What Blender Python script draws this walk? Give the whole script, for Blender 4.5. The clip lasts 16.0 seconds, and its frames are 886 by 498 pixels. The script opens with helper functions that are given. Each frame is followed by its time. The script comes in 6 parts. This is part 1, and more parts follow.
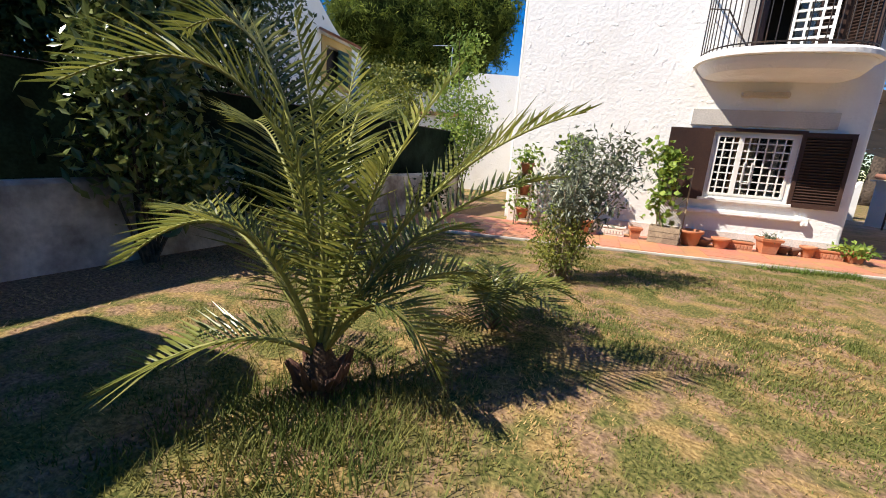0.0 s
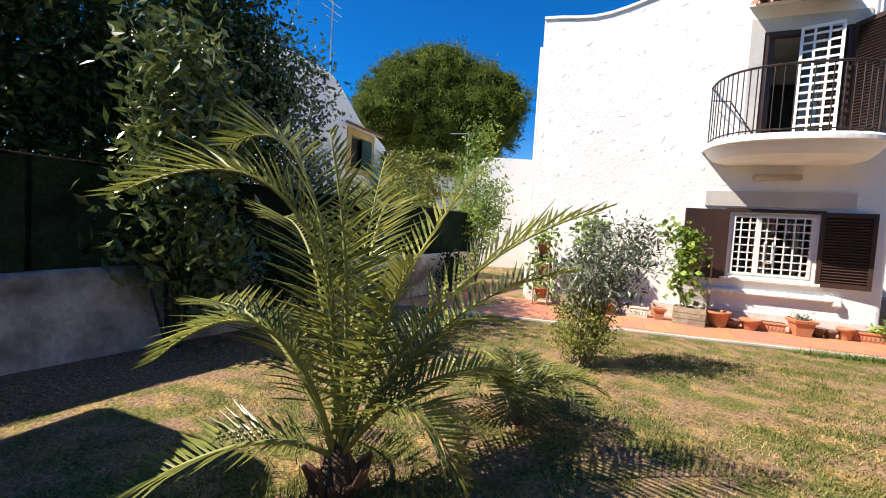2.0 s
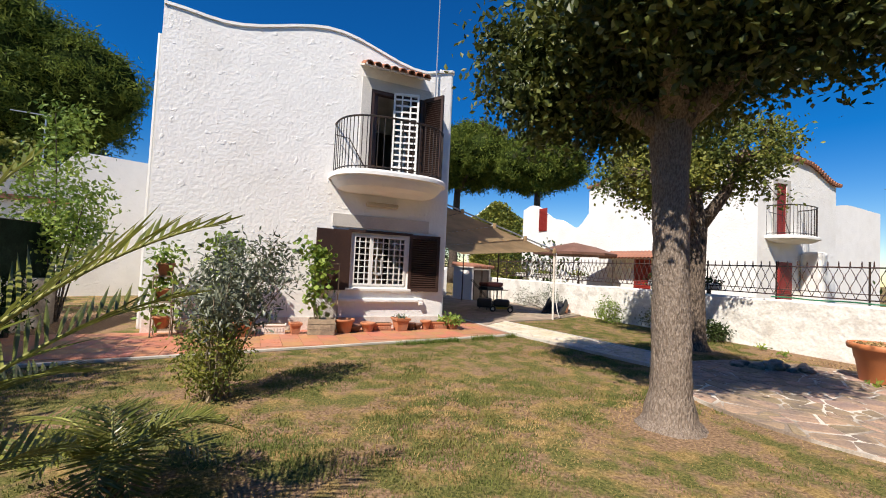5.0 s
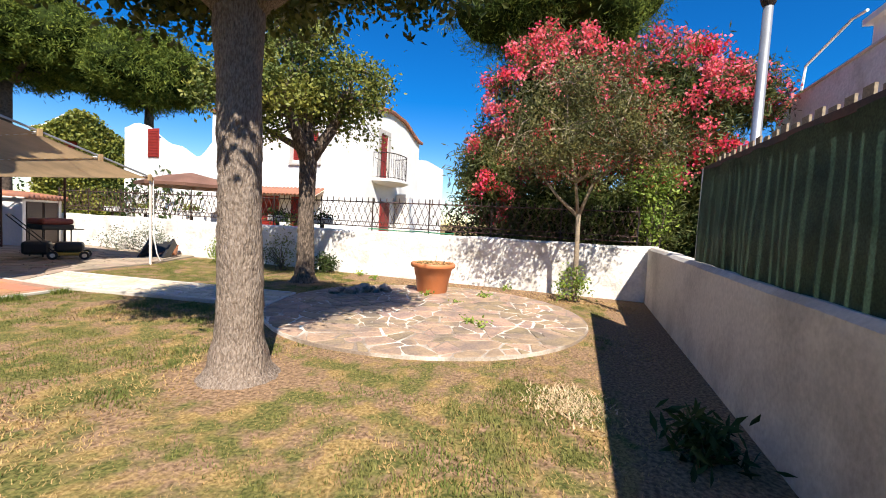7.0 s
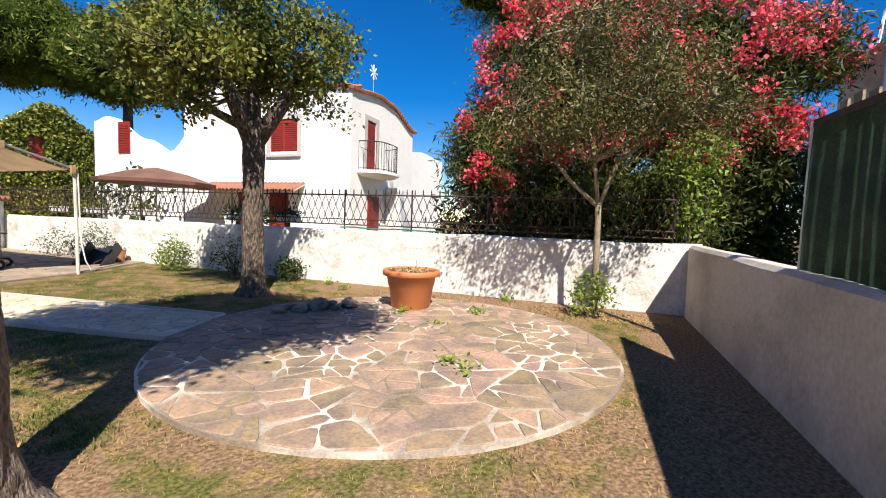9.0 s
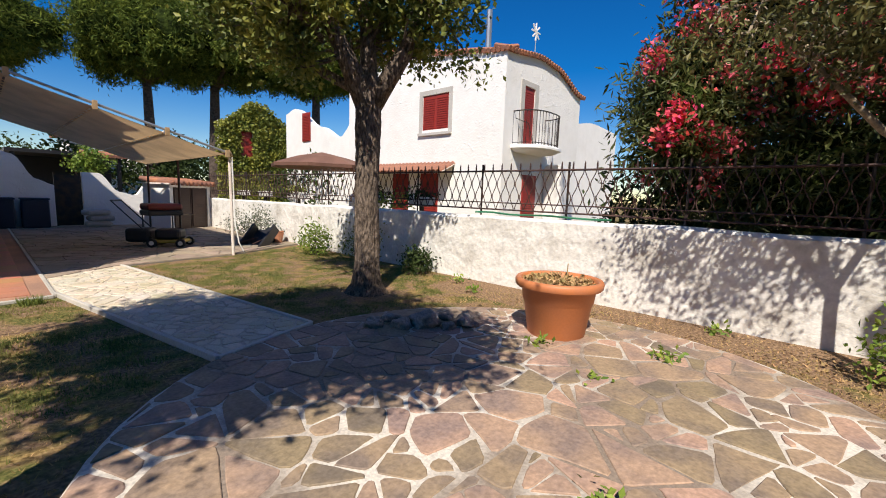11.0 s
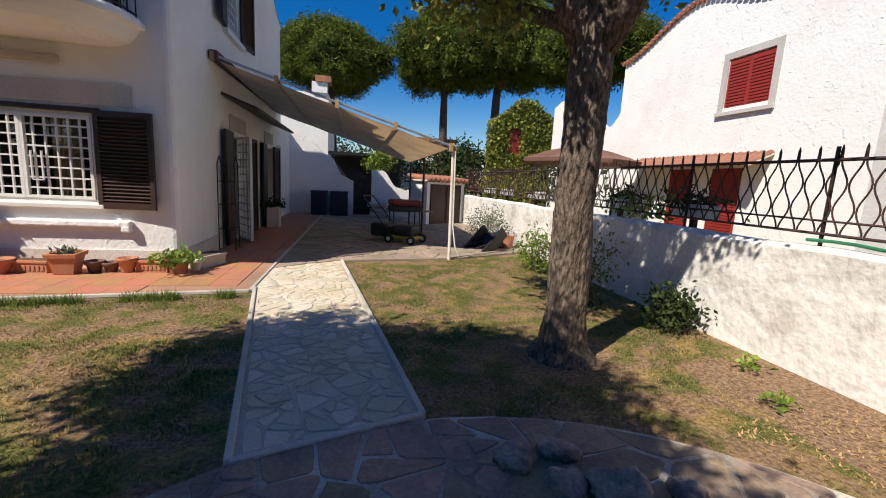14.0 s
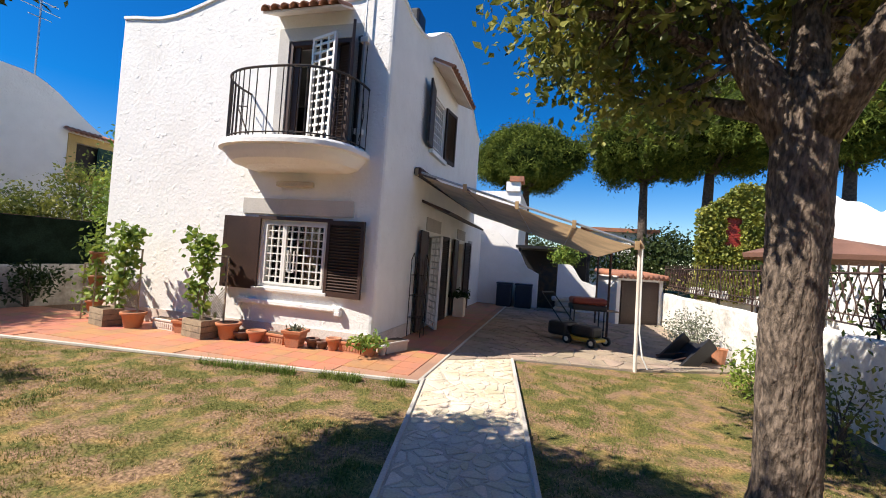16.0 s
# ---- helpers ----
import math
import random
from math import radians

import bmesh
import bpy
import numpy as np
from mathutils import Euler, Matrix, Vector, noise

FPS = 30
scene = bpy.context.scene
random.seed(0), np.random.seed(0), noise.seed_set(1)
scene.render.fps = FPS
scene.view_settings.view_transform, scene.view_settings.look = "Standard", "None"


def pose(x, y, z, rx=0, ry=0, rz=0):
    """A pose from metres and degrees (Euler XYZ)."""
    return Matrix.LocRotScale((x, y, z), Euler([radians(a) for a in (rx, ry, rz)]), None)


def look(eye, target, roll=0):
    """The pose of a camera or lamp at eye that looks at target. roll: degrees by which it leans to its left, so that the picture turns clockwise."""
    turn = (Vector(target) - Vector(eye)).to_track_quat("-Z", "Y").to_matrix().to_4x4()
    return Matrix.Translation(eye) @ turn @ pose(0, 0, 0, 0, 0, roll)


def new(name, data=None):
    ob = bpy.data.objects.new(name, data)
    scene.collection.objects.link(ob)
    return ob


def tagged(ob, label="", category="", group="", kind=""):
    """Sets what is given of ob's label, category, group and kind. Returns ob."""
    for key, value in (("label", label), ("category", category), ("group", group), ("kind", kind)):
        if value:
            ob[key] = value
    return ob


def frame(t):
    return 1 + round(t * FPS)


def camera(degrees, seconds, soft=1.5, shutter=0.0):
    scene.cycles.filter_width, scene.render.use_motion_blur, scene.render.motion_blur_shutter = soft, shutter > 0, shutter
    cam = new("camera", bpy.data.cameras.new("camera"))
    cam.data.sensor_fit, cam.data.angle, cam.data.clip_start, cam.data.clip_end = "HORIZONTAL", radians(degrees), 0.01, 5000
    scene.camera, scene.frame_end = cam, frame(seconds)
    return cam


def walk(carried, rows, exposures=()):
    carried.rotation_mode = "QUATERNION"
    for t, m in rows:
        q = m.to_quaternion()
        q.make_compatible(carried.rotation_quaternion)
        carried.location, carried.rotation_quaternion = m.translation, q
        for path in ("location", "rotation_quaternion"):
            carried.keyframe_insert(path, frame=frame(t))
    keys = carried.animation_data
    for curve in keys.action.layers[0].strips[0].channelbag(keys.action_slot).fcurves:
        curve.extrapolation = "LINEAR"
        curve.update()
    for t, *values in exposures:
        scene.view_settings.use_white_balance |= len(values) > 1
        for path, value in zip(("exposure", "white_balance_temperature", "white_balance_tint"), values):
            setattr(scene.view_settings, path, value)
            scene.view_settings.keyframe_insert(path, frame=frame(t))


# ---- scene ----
cam = camera(93.4, 16.0, soft=1.0)
PATH = [
    (0, (-3.867, -8.329, 1.249), (-4.496, -6.484, 0.803), 4.1),
    (0.5, (-3.948, -8.366, 1.289), (-4.934, -6.657, 0.964), 3.9),
    (1, (-3.965, -8.371, 1.325), (-5.028, -6.69, 1.116), 3.8),
    (1.5, (-3.939, -8.372, 1.335), (-4.984, -6.674, 1.172), 3.7),
    (1.8, (-3.92, -8.426, 1.358), (-4.812, -6.639, 1.245), 3.0),
    (2, (-3.896, -8.353, 1.359), (-4.638, -6.499, 1.258), 3.5),
    (2.5, (-3.855, -8.345, 1.364), (-4.277, -6.39, 1.341), 3.3),
    (2.6, (-3.849, -8.341, 1.365), (-4.225, -6.376, 1.35), 3.5),
    (3, (-3.832, -8.322, 1.365), (-4.05, -6.334, 1.395), 3.0),
    (3.2, (-3.824, -8.308, 1.362), (-3.928, -6.311, 1.404), 2.6),
    (5.3, (-3.835, -8.181, 1.343), (-2.785, -6.481, 1.438), 2.5),
    (5.5, (-3.777, -8.168, 1.338), (-2.566, -6.579, 1.429), 2.3),
    (6, (-3.543, -8.119, 1.298), (-1.973, -6.88, 1.295), 2.6),
    (6.4, (-3.265, -8.047, 1.267), (-1.479, -7.149, 1.216), 2.9),
    (6.5, (-3.185, -8.035, 1.264), (-1.354, -7.235, 1.179), 3.3),
    (7, (-2.787, -8.052, 1.24), (-0.899, -7.405, 1.122), 3.1),
    (7.5, (-2.416, -7.971, 1.247), (-0.515, -7.362, 1.119), 3.1),
    (8, (-2.002, -7.853, 1.263), (-0.101, -7.246, 1.141), 3.2),
    (8.2, (-1.847, -7.85, 1.258), (0.053, -7.24, 1.133), 3.1),
    (10.3, (0.141, -7.565, 1.233), (1.791, -6.452, 1.043), 1.5),
    (10.5, (0.286, -7.478, 1.237), (1.851, -6.25, 1.032), 2.2),
    (11, (0.592, -7.236, 1.266), (2.072, -5.914, 1.015), 2.0),
    (11.5, (0.924, -7.028, 1.3), (2.224, -5.531, 1.035), 1.4),
    (12, (1.222, -6.77, 1.296), (2.359, -5.148, 1.023), 3.3),
    (12.5, (1.487, -6.565, 1.318), (2.515, -4.873, 1.037), 3.7),
    (12.8, (1.671, -6.44, 1.337), (2.521, -4.653, 1.044), 3.1),
    (12.9, (1.732, -6.401, 1.337), (2.511, -4.582, 1.047), 2.7),
    (13, (1.798, -6.354, 1.338), (2.49, -4.501, 1.039), 2.4),
    (13.5, (2.021, -6.14, 1.329), (2.464, -4.215, 1.014), 2.7),
    (14, (2.253, -5.928, 1.341), (2.658, -3.996, 1.023), 3.1),
    (14.5, (2.451, -5.835, 1.386), (2.388, -3.869, 1.026), 4.8),
    (15, (2.517, -5.804, 1.435), (2.154, -3.871, 1.072), 4.7),
    (15.5, (2.547, -5.832, 1.47), (2.094, -3.89, 1.324), 4.5),
    (16, (2.536, -5.827, 1.496), (2.025, -3.893, 1.542), 4.1),
]
EXPOSURES = [(0.0, 0.75), (0.5, 0.95), (1.5, 0.95), (3.0, 0.75), (5.4, 0.4), (6.0, 0.4), (7.0, 0.88), (8.2, 0.83), (10.4, 0.35), (13.0, 0.23), (14.5, 0.26), (15.5, 0.6), (16.0, 0.7)]
walk(cam, [(t, look(eye, target, roll)) for t, eye, target, roll in PATH], [(t, stops, 7050, 12) for t, stops in EXPOSURES])

# ---- world and sun ----
SUN_TO = Vector((0.75, 0.5, -1.0)).normalized()      # the way the sunlight travels
world = bpy.data.worlds.new("sky")
scene.world = world
world.use_nodes = True
sky = world.node_tree.nodes.new("ShaderNodeTexSky")
sky.sky_type = "NISHITA"
sky.sun_disc = False
sky.sun_elevation = math.asin(-SUN_TO.z)
sky.sun_rotation = math.atan2(-SUN_TO.x, -SUN_TO.y)
sky.altitude, sky.air_density, sky.dust_density, sky.ozone_density = 0, 1.0, 0.0, 4.0
world.node_tree.nodes["Background"].inputs["Strength"].default_value = 0.094
deep = world.node_tree.nodes.new("ShaderNodeHueSaturation")       # a clear, deep blue summer sky
deep.inputs["Saturation"].default_value, deep.inputs["Hue"].default_value = 1.5, 0.512
world.node_tree.links.new(sky.outputs[0], deep.inputs["Color"])
world.node_tree.links.new(deep.outputs[0], world.node_tree.nodes["Background"].inputs["Color"])
sun = new("sun", bpy.data.lights.new("sun", "SUN"))
sun.data.energy, sun.data.angle, sun.data.color = 5.0, radians(0.55), (1.0, 0.975, 0.93)
sun.matrix_world = look((0, 0, 30), Vector((0, 0, 30)) + SUN_TO)


# ---- materials ----
def material(name, base, rough=0.8, metal=0.0, vary=0.15, scale=6.0, fine=60.0, bump=0.3, depth=0.01, second=None,
             blotch=1.2, rand=0.0, island=0.0, spec=0.4, through_light=0.0, lo=0.42, hi=0.62, stretch=1.0, strokes=0.0):
    """A surface: its colour with fine grain, a second colour in blotches, wear relief, and piece by piece variation."""
    m = bpy.data.materials.new(name)
    m.use_nodes = True
    n, l = m.node_tree.nodes, m.node_tree.links
    bsdf = n["Principled BSDF"]
    bsdf.inputs["Roughness"].default_value, bsdf.inputs["Metallic"].default_value = rough, metal
    bsdf.inputs["Specular IOR Level"].default_value = spec
    where = n.new("ShaderNodeTexCoord").outputs["Object"] if not rand else n.new("ShaderNodeNewGeometry").outputs["Position"]

    if stretch != 1.0:
        mapping = n.new("ShaderNodeMapping")
        mapping.inputs["Scale"].default_value = (1, 1, stretch)
        l.new(where, mapping.inputs["Vector"])
        where = mapping.outputs[0]

    def grain(size, detail=5.0):
        g = n.new("ShaderNodeTexNoise")
        g.inputs["Scale"].default_value, g.inputs["Detail"].default_value = size, detail
        l.new(where, g.inputs["Vector"])
        return g.outputs["Fac"]

    def ramp(fac, a, b, p0=0.3, p1=0.7):
        r = n.new("ShaderNodeMapRange")
        r.inputs["From Min"].default_value, r.inputs["From Max"].default_value = p0, p1
        r.inputs["To Min"].default_value, r.inputs["To Max"].default_value = a, b
        l.new(fac, r.inputs["Value"])
        return r.outputs[0]

    colour = n.new("ShaderNodeMix")
    colour.data_type = "RGBA"
    colour.inputs["A"].default_value = (*base, 1)
    colour.inputs["B"].default_value = (*(second or [c * 0.75 for c in base]), 1)
    l.new(ramp(grain(blotch, 8.0), 0, 1, lo, hi), colour.inputs["Factor"])
    hsv = n.new("ShaderNodeHueSaturation")
    l.new(colour.outputs["Result"], hsv.inputs["Color"])
    value = ramp(grain(fine), 1 - vary, 1 + vary)
    if rand or island:
        source = n.new("ShaderNodeObjectInfo").outputs["Random"] if rand else n.new("ShaderNodeNewGeometry").outputs["Random Per Island"]
        mul = n.new("ShaderNodeMath")
        mul.operation = "MULTIPLY"
        l.new(value, mul.inputs[0])
        l.new(ramp(source, 1 - (rand or island), 1 + (rand or island), 0, 1), mul.inputs[1])
        value = mul.outputs[0]
        l.new(ramp(source, 0.5 + 0.02, 0.5 - 0.02, 0, 1), hsv.inputs["Hue"])
    l.new(value, hsv.inputs["Value"])
    l.new(hsv.outputs[0], bsdf.inputs["Base Color"])
    if bump:
        b = n.new("ShaderNodeBump")
        b.inputs["Strength"].default_value, b.inputs["Distance"].default_value = bump, depth
        height = grain(scale, 8.0)
        if strokes:
            add = n.new("ShaderNodeMath")
            add.operation = "ADD"
            l.new(ramp(grain(6.5, 3.0), 0, strokes, 0.62, 0.68), add.inputs[0])
            l.new(height, add.inputs[1])
            height = add.outputs[0]
        l.new(height, b.inputs["Height"])
        l.new(b.outputs[0], bsdf.inputs["Normal"])
    if through_light:
        t = n.new("ShaderNodeBsdfTranslucent")
        l.new(hsv.outputs[0], t.inputs["Color"])
        mix = n.new("ShaderNodeMixShader")
        mix.inputs[0].default_value = through_light
        l.new(bsdf.outputs[0], mix.inputs[1])
        l.new(t.outputs[0], mix.inputs[2])
        l.new(mix.outputs[0], n["Material Output"].inputs["Surface"])
    return m


def leaf_material(name, a, b, rough=0.5, glow=0.3, spec=0.3):
    return material(name, a, rough, second=b, blotch=1.5, vary=0.1, fine=9, bump=0, island=0.35, through_light=glow, spec=spec)


STUCCO = material("white_stucco", (0.83, 0.81, 0.77), 0.9, vary=0.03, scale=16, fine=3, bump=0.6, depth=0.018, strokes=0.5, second=(0.76, 0.73, 0.68), blotch=0.9, lo=0.5, hi=0.8)
OLD_WALL = material("weathered_plaster", (0.78, 0.75, 0.69), 0.92, vary=0.12, scale=7, fine=20, bump=0.8, depth=0.04, second=(0.5, 0.46, 0.4), blotch=2.3, lo=0.5, hi=0.75)
GREY_WALL = material("grey_plaster", (0.56, 0.52, 0.47), 0.92, vary=0.12, scale=14, fine=30, bump=0.6, depth=0.02, second=(0.36, 0.33, 0.3), blotch=1.6, lo=0.45, hi=0.72)
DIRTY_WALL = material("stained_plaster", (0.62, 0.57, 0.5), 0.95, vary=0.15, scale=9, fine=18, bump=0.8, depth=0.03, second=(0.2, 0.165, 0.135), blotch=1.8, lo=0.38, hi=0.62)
STONE_TRIM = material("grey_stone_trim", (0.52, 0.49, 0.45), 0.8, scale=30, bump=0.3, second=(0.45, 0.42, 0.38))
PLINTH = material("plinth_plaster", (0.74, 0.66, 0.58), 0.9, scale=30, bump=0.4, second=(0.6, 0.5, 0.42))
BROWN_WOOD = material("dark_brown_wood", (0.055, 0.028, 0.02), 0.5, vary=0.25, scale=40, fine=90, bump=0.2, depth=0.003, second=(0.035, 0.018, 0.014))
WHITE_METAL = material("white_painted_metal", (0.8, 0.79, 0.75), 0.45, vary=0.04, bump=0.05, second=(0.7, 0.67, 0.6))
IRON = material("dark_iron", (0.03, 0.028, 0.03), 0.5, metal=0.4, vary=0.2, bump=0.1, second=(0.07, 0.045, 0.03), blotch=6)
RUST_IRON = material("rusty_iron", (0.09, 0.045, 0.035), 0.7, metal=0.2, vary=0.2, bump=0.2, second=(0.05, 0.035, 0.035), blotch=5)
GREY_METAL = material("galvanised_metal", (0.5, 0.52, 0.54), 0.4, metal=0.7, vary=0.08, bump=0.05)
TERRACOTTA = material("terracotta", (0.5, 0.19, 0.09), 0.75, vary=0.12, scale=30, bump=0.25, depth=0.004, second=(0.42, 0.2, 0.12), blotch=5)
ORANGE_PLASTIC = material("orange_pot_plastic", (0.58, 0.2, 0.075), 0.5, vary=0.04, scale=25, bump=0.08, depth=0.003, second=(0.52, 0.19, 0.085), blotch=3)
BROWN_POT = material("brown_pot", (0.17, 0.08, 0.055), 0.7, vary=0.15, bump=0.2, second=(0.12, 0.07, 0.05))
ROOF_TILE = material("roof_tile", (0.42, 0.17, 0.09), 0.85, vary=0.2, scale=20, bump=0.4, second=(0.28, 0.13, 0.09), blotch=4)
TERRACE_TILE = material("terrace_tile", (0.52, 0.225, 0.115), 0.6, vary=0.1, scale=40, bump=0.15, depth=0.004, second=(0.45, 0.21, 0.125), blotch=3, rand=0.1)
CREAM_STONE = material("cream_stone", (0.6, 0.5, 0.35), 0.8, vary=0.12, scale=18, bump=0.5, depth=0.012, second=(0.62, 0.56, 0.45), blotch=2.2, rand=0.16)
BROWN_STONE = material("brown_porphyry", (0.39, 0.27, 0.175), 0.75, vary=0.22, scale=14, fine=45, bump=0.6, depth=0.012, second=(0.25, 0.185, 0.145), blotch=3.2, rand=0.26)
MORTAR = material("pale_mortar", (0.66, 0.6, 0.51), 0.95, vary=0.2, scale=40, bump=0.5, depth=0.008, second=(0.27, 0.21, 0.16), blotch=1.3, lo=0.41, hi=0.57)
# cream stone darkened: shade of awning and house is put into its colour
SHADED_YARD_STONE = material("shaded_yard_stone", (0.37, 0.29, 0.21), 0.85, vary=0.14, scale=18, bump=0.5, depth=0.012, second=(0.28, 0.22, 0.165), blotch=2.2, rand=0.14)
GREY_MORTAR = material("grey_mortar", (0.31, 0.265, 0.21), 0.95, vary=0.2, scale=40, bump=0.5, depth=0.008)
PALE_JOINT = material("cream_joint", (0.56, 0.49, 0.39), 0.95, vary=0.15, scale=40, bump=0.4, depth=0.006, second=(0.46, 0.39, 0.3), blotch=4)
CONCRETE = material("concrete", (0.58, 0.54, 0.47), 0.9, vary=0.12, scale=25, bump=0.4, depth=0.008)
BARK = material("grey_bark", (0.3, 0.24, 0.19), 0.95, vary=0.3, scale=60, fine=110, bump=1.0, depth=0.03, second=(0.19, 0.14, 0.105), blotch=75, lo=0.42, hi=0.62, stretch=0.35)
BROWN_BARK = material("brown_bark", (0.2, 0.15, 0.112), 0.95, vary=0.35, scale=38, fine=60, bump=1.0, depth=0.05, second=(0.075, 0.055, 0.04), blotch=40, lo=0.42, hi=0.62, stretch=0.35)
DARK_BARK = material("dark_bark", (0.12, 0.09, 0.07), 0.95, vary=0.3, scale=25, fine=40, bump=1.0, depth=0.05, second=(0.06, 0.045, 0.035), blotch=8)
SOIL = material("soil", (0.12, 0.075, 0.045), 1.0, vary=0.3, scale=40, bump=0.8, depth=0.02)
GLASS = bpy.data.materials.new("window_glass")
GLASS.use_nodes = True
GLASS.node_tree.nodes["Principled BSDF"].inputs["Transmission Weight"].default_value = 1.0
GLASS.node_tree.nodes["Principled BSDF"].inputs["Roughness"].default_value = 0.02
GLASS.node_tree.nodes["Principled BSDF"].inputs["IOR"].default_value = 1.45
# lack of light in the rooms behind windows is put into this colour
UNLIT_ROOM = material("painted_unlit_room", (0.05, 0.04, 0.035), 0.9, bump=0)
CANVAS = material("beige_canvas", (0.62, 0.43, 0.24), 0.85, vary=0.08, scale=60, bump=0.1, second=(0.5, 0.35, 0.2), blotch=2, through_light=0.4)
TILE_JOINT = material("tile_joint", (0.47, 0.25, 0.15), 0.9, vary=0.15, scale=40, bump=0.3, second=(0.33, 0.19, 0.13))
NET = material("green_shade_net", (0.075, 0.14, 0.105), 0.6, vary=0.35, scale=8, fine=70, bump=0.6, depth=0.02, second=(0.045, 0.095, 0.07), blotch=4, through_light=0.25)
# the green net again, with the trees' shade put into its colour
TREE_SHADED_NET = material("net_in_tree_shade", (0.017, 0.036, 0.025), 0.8, vary=0.3, scale=8, fine=40, bump=0.5, depth=0.02, second=(0.01, 0.02, 0.014), blotch=4, through_light=0.08, spec=0.15)
RED_WOOD = material("red_painted_wood", (0.32, 0.03, 0.022), 0.55, vary=0.12, bump=0.1, second=(0.25, 0.03, 0.022))
GREEN_WOOD = material("green_painted_wood", (0.01, 0.06, 0.045), 0.5, vary=0.12, bump=0.1)
OCHRE = material("ochre_trim", (0.6, 0.42, 0.17), 0.85, vary=0.1, bump=0.1)
RAW_WOOD = material("weathered_planks", (0.34, 0.27, 0.18), 0.85, vary=0.3, scale=30, fine=70, bump=0.4, second=(0.22, 0.17, 0.12), blotch=5)
OLIVE_LEAF = leaf_material("olive_leaf", (0.2, 0.22, 0.15), (0.085, 0.105, 0.055), 0.4, 0.15, 0.5)
OAK_LEAF = leaf_material("oak_leaf", (0.24, 0.25, 0.05), (0.095, 0.13, 0.03), 0.5, 0.3)
# darker copy of the oak leaf; shade under the crown is put into it
SHADED_OAK_LEAF = leaf_material("shaded_oak_leaf", (0.13, 0.15, 0.035), (0.05, 0.068, 0.018), 0.45, 0.25, 0.35)
# near-black green: the shade inside crowns is put into this colour
CROWN_SHADE = material("painted_crown_shade", (0.035, 0.05, 0.012), 1.0, vary=0.4, scale=9, fine=14, bump=1.0, depth=0.1, second=(0.015, 0.022, 0.007), blotch=3, spec=0.0)
PINE_LEAF = leaf_material("pine_needles", (0.14, 0.18, 0.03), (0.055, 0.085, 0.016), 0.7, 0.2, 0.1)
DARK_LEAF = leaf_material("dark_glossy_leaf", (0.05, 0.075, 0.022), (0.028, 0.048, 0.016), 0.6, 0.2, 0.15)
FRESH_LEAF = leaf_material("fresh_leaf", (0.24, 0.33, 0.06), (0.13, 0.21, 0.035))
OLEANDER_LEAF = leaf_material("oleander_leaf", (0.12, 0.14, 0.04), (0.055, 0.075, 0.022))
YOUNG_LEAF = leaf_material("young_tree_leaf", (0.17, 0.16, 0.05), (0.08, 0.085, 0.028), 0.45, 0.25)
PETAL = leaf_material("pink_petal", (0.8, 0.075, 0.11), (0.88, 0.22, 0.22), 0.6, 0.3)
IVY = leaf_material("ivy_leaf", (0.3, 0.31, 0.06), (0.17, 0.2, 0.04))
LAUREL_LEAF = leaf_material("laurel_leaf", (0.17, 0.21, 0.06), (0.08, 0.11, 0.035), 0.3, 0.2, 0.55)
PALM_LEAF = leaf_material("palm_leaf", (0.27, 0.28, 0.06), (0.11, 0.13, 0.033), 0.35, 0.3, 0.5)
PALM_STEM = material("palm_stem", (0.3, 0.3, 0.08), 0.6, vary=0.15, bump=0.1, second=(0.22, 0.2, 0.06))


# ---- building blocks ----
def mesh_of(name, verts, faces, mat, smooth=False):
    me = bpy.data.meshes.new(name)
    me.from_pydata(verts, [], faces)
    me.materials.append(mat)
    if smooth:
        me.shade_smooth()
    return me


def part(name, bm, mat, parent=None, label="", smooth=False, at=None):
    """Links a bmesh as one mesh object under a thing or a part."""
    me = bpy.data.meshes.new(name)
    bmesh.ops.recalc_face_normals(bm, faces=bm.faces)
    bm.to_mesh(me)
    bm.free()
    me.materials.append(mat)
    if smooth:
        me.shade_smooth()
    ob = new(name, me)
    ob.parent = parent
    if at is not None:
        ob.matrix_basis = at
    if label:
        ob["label"] = label
    return ob


def thing(name, label, category, m=None, group="", kind=""):
    ob = new(name)
    ob.empty_display_size = 0.1
    if m is not None:
        ob.matrix_basis = m
    return tagged(ob, label, category, group, kind)


def box(bm, x0, x1, y0, y1, z0, z1, m=None, round_off=0.0):
    v = [Vector(p) for p in ((x0, y0, z0), (x1, y0, z0), (x1, y1, z0), (x0, y1, z0), (x0, y0, z1), (x1, y0, z1), (x1, y1, z1), (x0, y1, z1))]
    v = [bm.verts.new(m @ p if m else p) for p in v]
    fs = [bm.faces.new([v[i] for i in q]) for q in ((3, 2, 1, 0), (4, 5, 6, 7), (0, 1, 5, 4), (1, 2, 6, 5), (2, 3, 7, 6), (3, 0, 4, 7))]
    if round_off:
        bmesh.ops.bevel(bm, geom=list({e for f in fs for e in f.edges}), offset=round_off, segments=2, affect="EDGES", profile=0.5)
    return bm


def boxes(*many, m=None, round_off=0.0):
    bm = bmesh.new()
    for b in many:
        box(bm, *b, m=m, round_off=round_off)
    return bm


